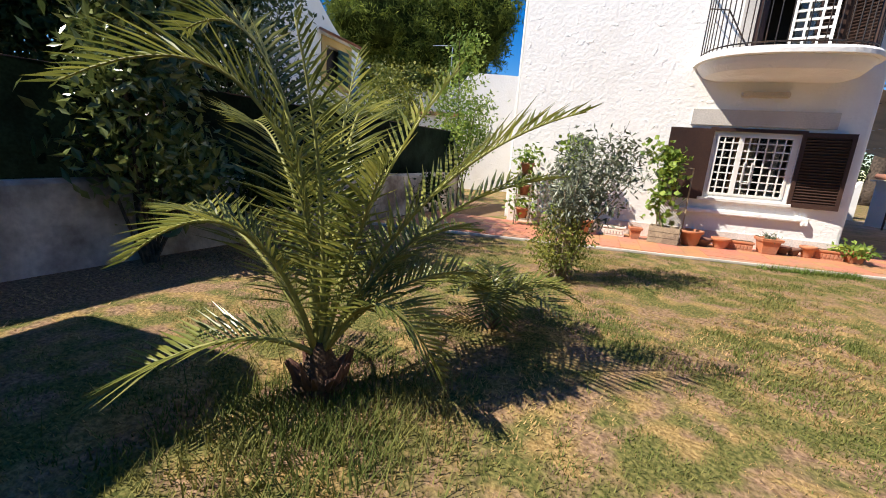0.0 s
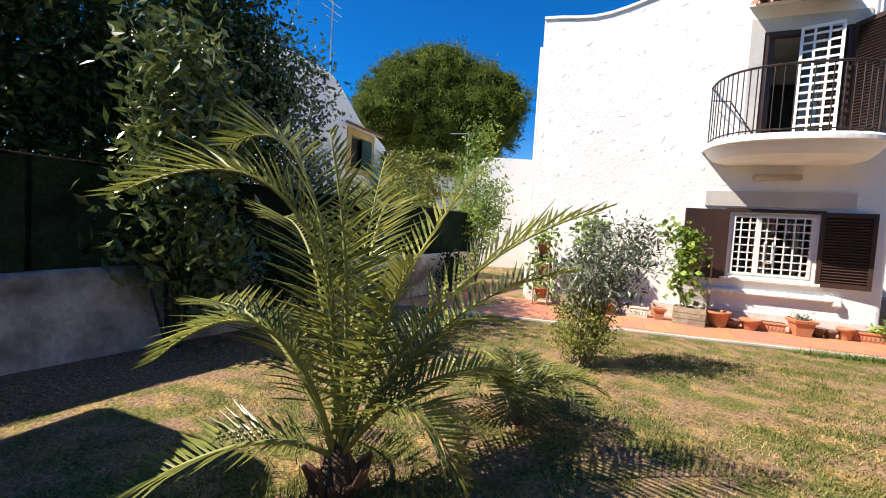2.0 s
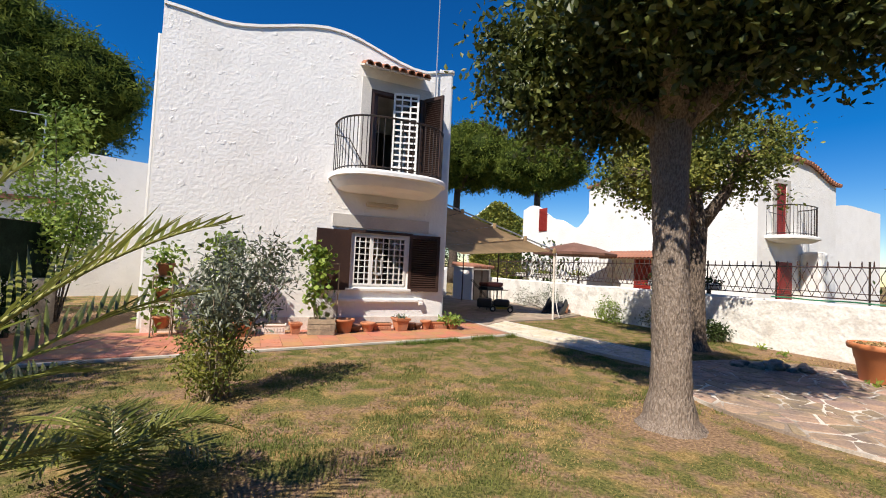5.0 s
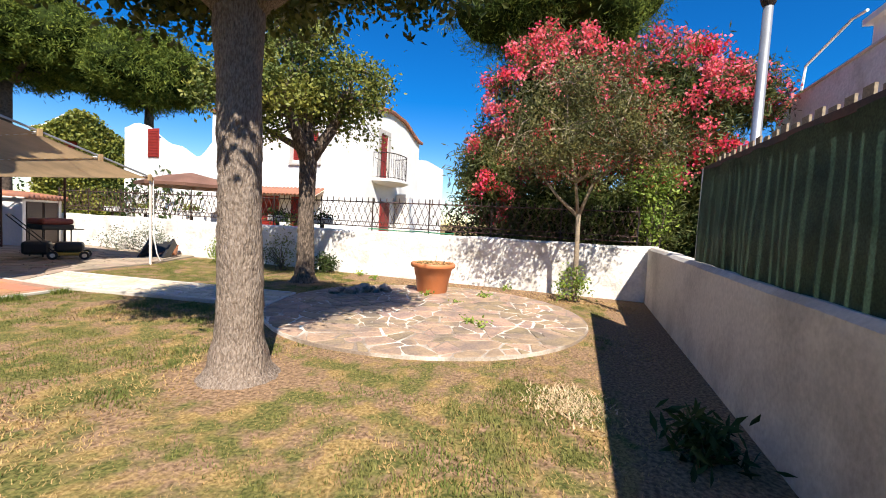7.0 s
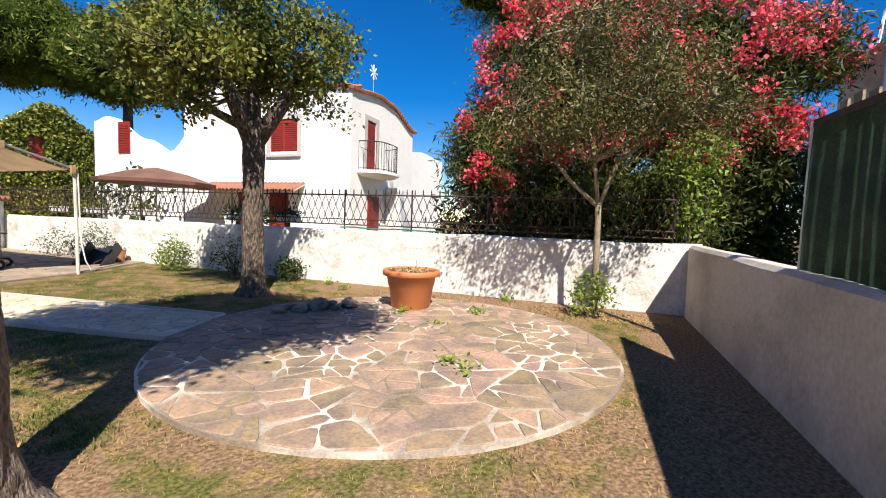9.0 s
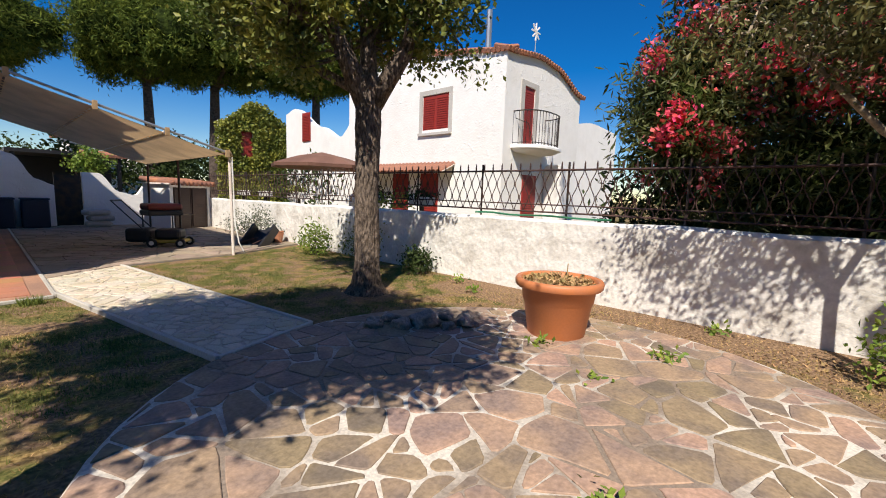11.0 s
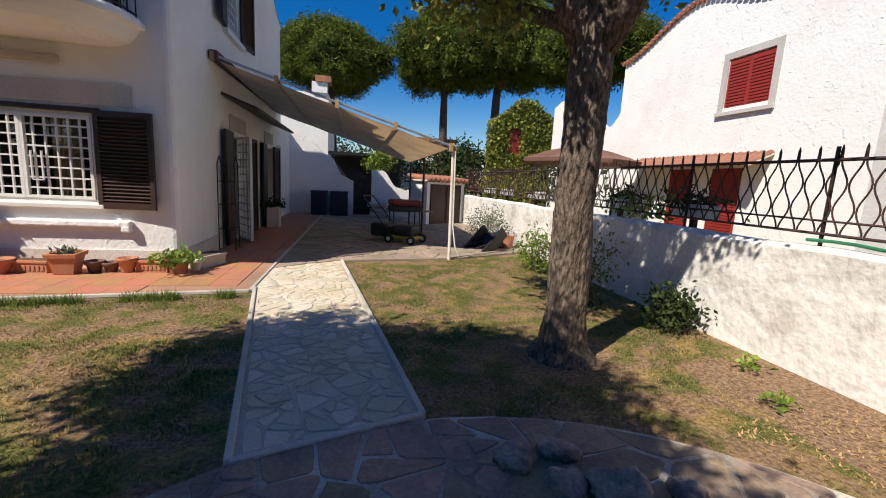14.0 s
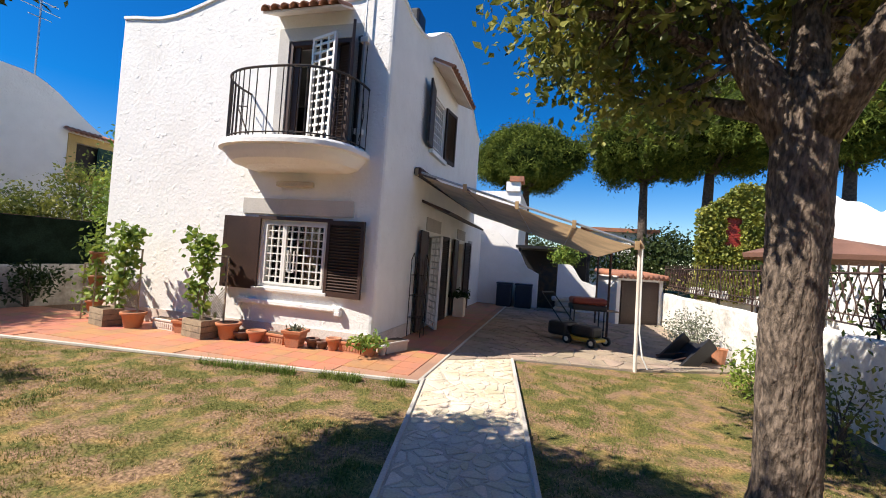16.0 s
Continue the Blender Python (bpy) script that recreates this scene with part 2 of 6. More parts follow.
def tube(bm, pts, radii, sides=8, caps=True):
    """A round rod along points, with its radius at each."""
    pts = [Vector(p) for p in pts]
    radii = radii if hasattr(radii, "__len__") else [radii] * len(pts)
    rings, side = [], None
    for i, p in enumerate(pts):
        d = (pts[min(i + 1, len(pts) - 1)] - pts[max(i - 1, 0)]).normalized()
        side = (side - d * side.dot(d)) if side else d.orthogonal()
        side = side.normalized() if side.length > 1e-4 else d.orthogonal().normalized()
        up = d.cross(side)
        rings.append([bm.verts.new(p + (side * math.cos(a) + up * math.sin(a)) * radii[i]) for a in (2 * math.pi * k / sides for k in range(sides))])
    for a, b in zip(rings, rings[1:]):
        for k in range(sides):
            bm.faces.new((a[k], a[(k + 1) % sides], b[(k + 1) % sides], b[k]))
    if caps:
        bm.faces.new(rings[0][::-1])
        bm.faces.new(rings[-1])
    return bm


def lathe(bm, profile, centre=(0, 0, 0), sides=24):
    """A turned body: (radius, height) pairs round an upright axis."""
    c = Vector(centre)
    rings = [[bm.verts.new(c + Vector((r * math.cos(a), r * math.sin(a), z))) for a in (2 * math.pi * k / sides for k in range(sides))] for r, z in profile]
    for a, b in zip(rings, rings[1:]):
        for k in range(sides):
            bm.faces.new((a[k], a[(k + 1) % sides], b[(k + 1) % sides], b[k]))
    bm.faces.new(rings[0][::-1])
    bm.faces.new(rings[-1])
    return bm


def panel(place, breaks, top, openings, depth, bottom=0.0):
    """A wall of some depth with openings cut through it. place(s, z, d) gives the point s along, z up and d into the wall."""
    cuts = sorted({round(s, 4) for s in breaks} | {round(v, 4) for o in openings for v in o[:2]})
    levels = sorted({bottom} | {v for o in openings for v in o[2:]})
    bm = bmesh.new()
    outer, inner = {}, {}

    def vert(s, z):
        key = (round(s, 3), round(z, 3))
        if key not in outer:
            outer[key], inner[key] = bm.verts.new(place(s, z, 0)), bm.verts.new(place(s, z, depth))
        return key
    edges = {}
    for a, b in zip(cuts, cuts[1:]):
        for i, low in enumerate(levels):
            high = levels[i + 1] if i + 1 < len(levels) else None
            mid = (a + b) / 2, (low + (high if high is not None else top(a))) / 2
            if any(o[0] < mid[0] < o[1] and o[2] < mid[1] < o[3] for o in openings):
                continue
            k = [vert(a, low), vert(b, low), vert(b, high if high is not None else top(b)), vert(a, high if high is not None else top(a))]
            bm.faces.new([outer[q] for q in k])
            bm.faces.new([inner[q] for q in k[::-1]])
            for e in zip(k, k[1:] + k[:1]):
                edges[e] = True
    for p, q in edges:
        if (q, p) not in edges:
            bm.faces.new((outer[q], outer[p], inner[p], inner[q]))
    return bm


def steps(a, b, size):
    n = max(1, round((b - a) / size))
    return [a + (b - a) * i / n for i in range(n + 1)]


def smooth_line(*knots):
    """A smooth curve through (s, value) knots."""
    xs, ys = [k[0] for k in knots], [k[1] for k in knots]

    def at(s):
        if s <= xs[0]:
            return ys[0]
        for i in range(len(xs) - 1):
            if s <= xs[i + 1]:
                u = (s - xs[i]) / (xs[i + 1] - xs[i])
                u = u * u * (3 - 2 * u)
                return ys[i] + (ys[i + 1] - ys[i]) * u
        return ys[-1]
    return at


# ---- plants ----
def leaf_mesh(name, points, mat, length, width, rng, droop=0.2, up=0.3, normals=None):
    """Many folded leaves, one at each point."""
    n = len(points)
    d = rng.normal(size=(n, 3))
    if normals is not None:
        d = d * 0.6 + normals
    d[:, 2] -= droop
    d /= np.linalg.norm(d, axis=1)[:, None]
    s = np.cross(d, rng.normal(size=(n, 3)) + (0, 0, up))
    s /= np.linalg.norm(s, axis=1)[:, None] + 1e-9
    f = np.cross(s, d)
    k = rng.uniform(0.65, 1.25, (n, 1))
    p = np.asarray(points)
    verts = np.stack([p, p + (d * 0.5 * length + s * 0.5 * width + f * 0.12 * width) * k, p + d * length * k, p + (d * 0.5 * length - s * 0.5 * width + f * 0.12 * width) * k], 1).reshape(-1, 3)
    i = np.arange(n)[:, None] * 4
    faces = np.concatenate([i + (0, 1, 2), i + (0, 2, 3)], 1).reshape(-1, 3)
    return mesh_of(name, verts.tolist(), faces.tolist(), mat)


def in_blobs(blobs, clumps, per, spread, rng, shell=0.55):
    """Points in clumps that fill ellipsoids (centre, radii), denser towards their outside."""
    w = np.array([b[1][0] * b[1][1] * b[1][2] for b in blobs]) ** 0.67
    which = rng.choice(len(blobs), clumps, p=w / w.sum())
    d = rng.normal(size=(clumps, 3))
    d /= np.linalg.norm(d, axis=1)[:, None]
    r = rng.uniform(shell ** 3, 1, (clumps, 1)) ** (1 / 3) * rng.uniform(0.85, 1.12, (clumps, 1))
    c = np.array([b[0] for b in blobs])[which] + d * r * np.array([b[1] for b in blobs])[which]
    pts = np.repeat(c, per, 0) + rng.normal(size=(clumps * per, 3)) * spread
    return c, pts


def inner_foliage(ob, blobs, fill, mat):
    """One added lumpy body for the close twigs and leaves under a crown's outer leaves; their shade is put into its
    dark colour.
    """
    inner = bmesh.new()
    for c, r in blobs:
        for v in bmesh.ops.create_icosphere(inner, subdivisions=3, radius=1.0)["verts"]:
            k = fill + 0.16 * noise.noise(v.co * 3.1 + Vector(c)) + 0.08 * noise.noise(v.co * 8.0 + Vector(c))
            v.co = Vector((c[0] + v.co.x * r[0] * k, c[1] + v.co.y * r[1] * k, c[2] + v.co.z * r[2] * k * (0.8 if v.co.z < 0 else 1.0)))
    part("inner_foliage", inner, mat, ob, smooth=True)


def tree(name, label, base, trunk, limbs, blobs, clumps, per, spread, leaf, size, bark, seed, sides=12, twigs=40, shell=0.5, category="tree", core=0.0):
    """trunk: (points, radii) from the base; limbs: (points, radii); a crown of leaf clumps joined to the limbs by twigs."""
    rng = np.random.default_rng(seed)
    ob = thing(name, label, category, pose(*base))
    bm = bmesh.new()
    pts, radii = trunk
    fine, fr = [], []
    for i in range(len(pts) - 1):
        n_cut = max(4, int((Vector(pts[i + 1]) - Vector(pts[i])).length / 0.045)) if sides >= 12 else 4
        for u in (k / n_cut for k in range(n_cut)):
            fine.append(Vector(pts[i]).lerp(Vector(pts[i + 1]), u))
            fr.append(radii[i] + (radii[i + 1] - radii[i]) * u)
    fine.append(Vector(pts[-1])), fr.append(radii[-1])
    tube(bm, fine, fr, sides * 5 if sides >= 12 else sides * 2)
    for v in bm.verts:
        k = noise.noise(Vector((v.co.x * 7 + seed, v.co.y * 7, v.co.z * 2.2))) * 0.09 + noise.noise(v.co * 22) * 0.03
        if sides >= 12:
            q = Vector((v.co.x * 34, v.co.y * 34, v.co.z * 11 + seed))
            k += 0.03 - 0.12 * (1 - abs(noise.noise(q)) * 2.2) ** 3 * 0.5 + 0.05 * noise.noise(q * 2.7)
        axis = Vector((0, 0, v.co.z))
        v.co += (v.co - axis) * k
    part("trunk", bm, bark, ob, smooth=True)
    c, p = in_blobs(blobs, clumps, per, spread, rng, shell)
    tips = []
    for lp, lr in limbs:
        bm = bmesh.new()
        tube(bm, lp, lr, sides)
        part("limb", bm, bark, ob, smooth=True)
        tips += [(Vector(q), r) for q, r in zip(lp[1:], lr[1:])]
    if twigs and tips:
        bm = bmesh.new()
        for q in c[:: max(1, len(c) // twigs)]:
            q = Vector(q)
            t, r = min(tips, key=lambda a: (a[0] - q).length)
            mid = t.lerp(q, 0.5) + Vector(rng.normal(size=3)) * 0.08
            tube(bm, [t, mid, q], [min(r * 0.6, 0.03), 0.014, 0.005], 5, caps=False)
        tagged(part("twig", bm, bark, ob), kind="stuff")
    crown = new("crown", leaf_mesh("crown", p, leaf, size[0], size[1], rng))
    crown.parent = ob
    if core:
        inner_foliage(ob, blobs, core, CROWN_SHADE)
    return ob


# ---- ground ----
def ground_material():
    m = bpy.data.materials.new("patchy_lawn")
    m.use_nodes = True
    n, l = m.node_tree.nodes, m.node_tree.links
    bsdf = n["Principled BSDF"]
    bsdf.inputs["Roughness"].default_value = 1.0
    bsdf.inputs["Specular IOR Level"].default_value = 0.1
    where = n.new("ShaderNodeTexCoord").outputs["Object"]

    def grain(size, detail=6.0):
        g = n.new("ShaderNodeTexNoise")
        g.inputs["Scale"].default_value, g.inputs["Detail"].default_value = size, detail
        l.new(where, g.inputs["Vector"])
        return g.outputs["Fac"]

    def blend(fac, a, b, p0, p1):
        r = n.new("ShaderNodeMapRange")
        r.inputs["From Min"].default_value, r.inputs["From Max"].default_value = p0, p1
        l.new(fac, r.inputs["Value"])
        x = n.new("ShaderNodeMix")
        x.data_type = "RGBA"
        l.new(r.outputs[0], x.inputs["Factor"])
        for key, c in (("A", a), ("B", b)):
            if isinstance(c, tuple):
                x.inputs[key].default_value = (*c, 1)
            else:
                l.new(c, x.inputs[key])
        return x.outputs["Result"]
    dirt = blend(grain(38, 9.0), (0.15, 0.092, 0.055), (0.37, 0.24, 0.145), 0.36, 0.66)
    straw = blend(grain(48, 8.0), (0.2, 0.13, 0.05), (0.4, 0.275, 0.115), 0.38, 0.62)
    green = blend(grain(42, 8.0), (0.06, 0.07, 0.02), (0.2, 0.18, 0.06), 0.36, 0.64)
    dry = blend(grain(3.4, 12.0), dirt, straw, 0.48, 0.56)
    turf = blend(grain(3.3, 14.0), dry, green, 0.45, 0.57)
    bare = n.new("ShaderNodeAttribute")
    bare.attribute_name = "worn"
    add = n.new("ShaderNodeMath")
    l.new(bare.outputs["Fac"], add.inputs[0])
    l.new(grain(6, 10.0), add.inputs[1])
    l.new(blend(add.outputs[0], turf, dirt, 0.85, 1.05), bsdf.inputs["Base Color"])
    b = n.new("ShaderNodeBump")
    b.inputs["Strength"].default_value, b.inputs["Distance"].default_value = 0.8, 0.03
    l.new(grain(28, 9.0), b.inputs["Height"])
    l.new(b.outputs[0], bsdf.inputs["Normal"])
    return m


def worn(x, y):
    """How far the turf is worn to bare soil: round the oaks, the palm and the patio, and along the walls."""
    near = lambda px, py, r0, r1: min(1.0, max(0.0, (r1 - math.hypot(x - px, y - py)) / (r1 - r0)))
    x_west = -8.6 + 1.65 * (y + 9.1) / 10.5
    rim = math.hypot((x - 2.75) / 2.2, (y + 5.98) / 2.17)
    return max(near(-0.3, -5.6, 0.3, 0.75), 0.7 * near(3.9, -2.98, 0.3, 0.8), 0.7 * near(-5.0, -6.7, 0.2, 0.5), 0.45 * min(1.0, max(0.0, (1.2 - rim) / 0.12)),
               min(1.0, max(0.0, (-8.25 - y) / 0.3)), min(1.0, max(0.0, (x - 4.6) / 0.4)) if y < -3.2 else 0.0, 0.55 * near(1.4, -8.1, 0.4, 1.1),
               0.75 * min(1.0, max(0.0, (x_west + 1.7 + 0.5 * noise.noise(Vector((x, y, 2.0)) * 1.3) - x) / 0.9)))


LAWN = ground_material()
bm = bmesh.new()
xs = [-2500, -300, -60, -20] + steps(-9, 7, 0.25) + [20, 60, 300, 2500]
ys = [-2500, -300, -60, -20] + steps(-10, 9, 0.25) + [20, 60, 300, 2500]
rows = []
for y in ys:
    row = []
    for x in xs:
        near = -8 < x < 5.4 and -8.8 < y < -2.4
        row.append(bm.verts.new((x, y, min(0.0, 0.02 * noise.noise(Vector((x, y, 0)) * 0.7) - 0.004) if near else 0.0)))
    rows.append(row)
for a, b in zip(rows, rows[1:]):
    for i in range(len(xs) - 1):
        bm.faces.new((a[i], a[i + 1], b[i + 1], b[i]))
wear = bm.verts.layers.float.new("worn")
for v in bm.verts:
    v[wear] = worn(v.co.x, v.co.y) if -9 < v.co.x < 7 and -10 < v.co.y < 3 else 0.3
tagged(part("ground", bm, LAWN, smooth=True), "patchy lawn of dry straw, green tufts and bare brown soil", "ground", kind="structure")


# ---- the white house ----
house = thing("house", "white stuccoed two-storey house with a wavy parapet and dark brown shutters", "house")
R = 0.07
ARC = R * math.pi / 2
K = ARC - 2 * R


def house_place(s, z, d):
    if s <= -R:
        return Vector((s, d, z))
    if s >= ARC - R:
        return Vector((-d, s - K, z))
    a = (s + R) / ARC * math.pi / 2
    r = max(R - d, 0.0)
    return Vector((-R + r * math.sin(a), R - r * math.cos(a), z))


front_top = smooth_line((-5.4, 5.52), (-4.5, 5.44), (-2.6, 5.84), (-0.75, 5.44), (0.0, 5.62), (0.6, 5.5), (1.1, 5.52), (3.2, 6.5), (4.4, 6.5), (7.4, 5.36))
WIN = (-2.06, -0.87, 0.84, 1.93)
BDOOR = (-1.83, -0.68, 3.06, 4.85)
DOOR1 = (2.35 + K, 3.35 + K, 0.06, 2.0)
DOOR2 = (5.2 + K, 6.1 + K, 0.06, 2.0)
SWIN = (2.2 + K, 3.15 + K, 3.7, 4.85)
marks = steps(-5.4, -R, 0.3) + steps(-R, ARC - R, 0.04) + steps(ARC - R, 7.4, 0.3)
part("wall", panel(house_place, marks, front_top, [WIN, BDOOR, DOOR1, DOOR2, SWIN], 0.3), STUCCO, house, smooth=False)
bm = boxes((-5.4, -5.1, 0.3, 7.4, 0, 5.3), (-5.1, -0.3, 7.1, 7.4, 0, 5.3))
part("rear_wall", bm, STUCCO, house)
part("roof", boxes((-5.1, -0.3, 0.3, 7.1, 5.0, 5.2)), CONCRETE, house)
part("storey_floor", boxes((-5.1, -0.3, 0.3, 7.1, 2.7, 2.95), (-5.1, -0.3, 0.3, 7.1, 0.0, 0.06)), UNLIT_ROOM, house)
part("inner_wall", boxes((-5.1, -0.3, 3.2, 3.3, 0.06, 5.0)), UNLIT_ROOM, house)
part("parapet_coping", panel(lambda s, z, d: house_place(s, front_top(s) + z - 0.02, d - 0.03), marks, lambda s: 0.05, [], 0.34), STUCCO, house)
part("plinth", panel(lambda s, z, d: house_place(s, z, d - 0.025), steps(-5.38, -R, 0.4) + steps(-R, ARC - R, 0.06) + [2.0 + K], lambda s: 0.27, [], 0.02), PLINTH, house)
# mouldings over and under the ground-floor window
part("lintel", boxes((-2.45, -0.45, -0.03, 0.01, 2.02, 2.27)), STONE_TRIM, house)
part("window_sill", boxes((-2.15, -0.8, -0.07, 0.05, 0.78, 0.835), round_off=0.008), WHITE_METAL, house)
part("ledge", boxes((-2.42, -0.52, -0.09, 0.0, 0.56, 0.64), (-2.42, -2.34, -0.1, 0.0, 0.5, 0.58), (-0.62, -0.52, -0.1, 0.0, 0.5, 0.58), round_off=0.02), STUCCO, house)


def grille(x0, x1, z0, z1, nx, nz, y, mat, parent, name="grille", bar=0.009, frame_w=0.05):
    bm = boxes((x0, x0 + frame_w, y - 0.025, y + 0.025, z0, z1), (x1 - frame_w, x1, y - 0.025, y + 0.025, z0, z1),
               (x0, x1, y - 0.024, y + 0.024, z0, z0 + frame_w), (x0, x1, y - 0.024, y + 0.024, z1 - frame_w, z1))
    for i in range(1, nx):
        x = x0 + (x1 - x0) * i / nx
        box(bm, x - bar, x + bar, y - 0.012, y + 0.012, z0, z1)
    for i in range(1, nz):
        z = z0 + (z1 - z0) * i / nz
        box(bm, x0, x1, y - 0.011, y + 0.011, z - bar, z + bar)
    return part(name, bm, mat, parent)


def shutter(parent, w, h, m, slats=None, mat=BROWN_WOOD):
    """A louvred leaf, hinged at x = 0, from z = 0 up."""
    f = 0.055
    leaf = part("shutter", boxes((0, f, -0.02, 0.02, 0, h), (w - f, w, -0.02, 0.02, 0, h), (f, w - f, -0.019, 0.019, 0, 0.08), (f, w - f, -0.019, 0.019, h - 0.07, h), (f, w - f, 0.012, 0.018, 0, h)), mat, parent, at=m)
    n = slats or int((h - 0.16) / 0.045)
    for i in range(n):
        z = 0.09 + (h - 0.17) * (i + 0.5) / n
        if i == 0:
            first = part("slat", boxes((f - 0.004, w - f + 0.004, -0.022, 0.018, -0.004, 0.004), m=pose(0, 0, 0, 35)), mat, leaf)
            first.location.z = z
            data = first.data
        else:
            o = new("slat", data)
            o.parent, o.location.z = leaf, z
    return leaf


window = part("window", boxes((WIN[0], WIN[0] + 0.05, 0.02, 0.12, WIN[2], WIN[3]), (WIN[1] - 0.05, WIN[1], 0.02, 0.12, WIN[2], WIN[3]), (WIN[0], WIN[1], 0.021, 0.121, WIN[3] - 0.05, WIN[3]), (WIN[0], WIN[1], 0.021, 0.121, WIN[2], WIN[2] + 0.05)), WHITE_METAL, house)
grille(WIN[0] + 0.05, WIN[0] + 0.41, WIN[2] + 0.05, WIN[3] - 0.05, 3, 8, 0.03, WHITE_METAL, window, frame_w=0.035)
grille(WIN[0] + 0.41, WIN[1] - 0.05, WIN[2] + 0.05, WIN[3] - 0.05, 6, 8, 0.032, WHITE_METAL, window, frame_w=0.035)
part("latch", boxes((WIN[0] + 0.5, WIN[0] + 0.515, -0.01, 0.01, 1.1, 1.45), (WIN[0] + 0.5, WIN[0] + 0.62, -0.01, 0.01, 1.1, 1.115), (WIN[0] + 0.61, WIN[0] + 0.625, -0.01, 0.01, 1.1, 1.45)), WHITE_METAL, window)
pane = part("pane", boxes((WIN[0] + 0.05, WIN[1] - 0.05, 0.18, 0.186, WIN[2], WIN[3])), GLASS, window)
pane.visible_shadow = False
part("curtain", panel(lambda s, z, d: Vector((s, 0.5 + 0.03 * math.sin(s * 60) + d, z)), steps(-1.62, -1.3, 0.02), lambda s: 1.95, [], 0.005, 0.8), material("brown_curtain", (0.36, 0.17, 0.07), 0.9, bump=0.1, second=(0.5, 0.4, 0.25), blotch=4), window)
part("shutter_head", boxes((-2.13, -0.8, -0.035, 0.02, 1.93, 1.985)), BROWN_WOOD, house)
shutter(house, 0.66, 1.17, pose(-2.08, -0.03, 0.79, 0, 0, 184) @ pose(0, 0, 0))
shutter(house, 0.66, 1.17, pose(-0.86, -0.03, 0.79, 0, 0, -6))
# balcony with its door
door = part("balcony_door", boxes((BDOOR[0], BDOOR[0] + 0.07, 0.0, 0.14, BDOOR[2], BDOOR[3]), (BDOOR[1] - 0.07, BDOOR[1], 0.0, 0.14, BDOOR[2], BDOOR[3]), (BDOOR[0], BDOOR[1], 0.002, 0.142, BDOOR[3] - 0.07, BDOOR[3])), BROWN_WOOD, house)
pane = part("pane", boxes((BDOOR[0] + 0.55, BDOOR[1] - 0.07, 0.1, 0.106, BDOOR[2] + 0.1, BDOOR[3] - 0.1)), GLASS, door)
part("door_leaf", boxes((BDOOR[0] + 0.07, BDOOR[0] + 0.16, 0.06, 0.1, BDOOR[2], BDOOR[3] - 0.07)), BROWN_WOOD, door)
g = grille(0, 0.52, 3.06, 4.85, 3, 14, 0, WHITE_METAL, house, "security_grille", bar=0.016, frame_w=0.04)
g.matrix_basis = pose(-1.36, -0.035, 0, 0, 0, -18)
shutter(house, 0.5, 1.8, pose(-0.68, -0.03, 3.05, 0, 0, -60))
shutter(house, 0.5, 1.8, pose(-1.0, 0.1, 3.05, 0, 0, -14))
part("door_surround", boxes((-2.02, -1.83, -0.02, 0.01, 3.05, 5.06), (-0.68, -0.5, -0.02, 0.01, 3.05, 5.06), (-1.83, -0.68, -0.02, 0.01, 4.85, 5.06)), STONE_TRIM, house)
BX, BW, BP = -1.42, 1.1, 0.95        # balcony: middle, half width, reach


def balcony(parent, cx, half, reach, z, mat_slab, mat_rail, rail=0.98, bars=30, m=None, bowl=1.0):
    m = m or Matrix()
    ang = steps(math.pi, 2 * math.pi, 0.1)
    power = lambda v: math.copysign(abs(v) ** 0.72, v)
    out = lambda a, r, zz: m @ Vector((cx + (half + r) * power(math.cos(a)), (reach + r) * power(math.sin(a)) if math.sin(a) < 0 else 0, zz))
    bm = bmesh.new()
    prof = [(-0.3, z - 0.12 - 0.24 * bowl), (-0.12, z - 0.12 - 0.18 * bowl), (-0.04, z - 0.12 - 0.08 * bowl), (0.0, z - 0.12), (0.0, z - 0.11), (0.06, z - 0.1), (0.06, z - 0.04), (0.03, z)]
    rings = [[bm.verts.new(out(a, r, zz)) for a in ang] for r, zz in prof]
    for a, b in zip(rings, rings[1:]):
        for i in range(len(ang) - 1):
            bm.faces.new((a[i], a[i + 1], b[i + 1], b[i]))
    bm.faces.new(rings[0][::-1])
    bm.faces.new(rings[-1])
    slab = part("balcony", bm, mat_slab, parent, "white half-round balcony slab")
    rail_pts = [out(a, -0.03, z + rail) for a in ang]
    part("top_rail", tube(bmesh.new(), rail_pts, 0.018, 6), mat_rail, slab)
    part("bottom_rail", tube(bmesh.new(), [out(a, -0.03, z + 0.06) for a in ang], 0.011, 6), mat_rail, slab)
    for i in range(bars + 1):
        a = math.pi + math.pi * i / bars
        p = out(a, -0.03, z)
        part("baluster", tube(bmesh.new(), [p, p + Vector((0, 0, rail))], 0.0085, 5), mat_rail, slab)
    part("stay", tube(bmesh.new(), [out(math.pi + 0.03, -0.03, z + 0.75), out(math.pi + 0.5, -0.12, z + 0.6), out(math.pi + 0.9, -0.3, z + 0.05)], 0.011, 5), mat_rail, slab)
    return slab


balcony(house, BX, BW, BP, 3.02, STUCCO, IRON, bowl=0.85)
part("wall_lamp", boxes((-1.82, -1.16, -0.1, 0.0, 2.46, 2.55), round_off=0.03), material("dusty_lamp_glass", (0.6, 0.52, 0.4), 0.4, bump=0.05), house, "long strip lamp under the balcony")


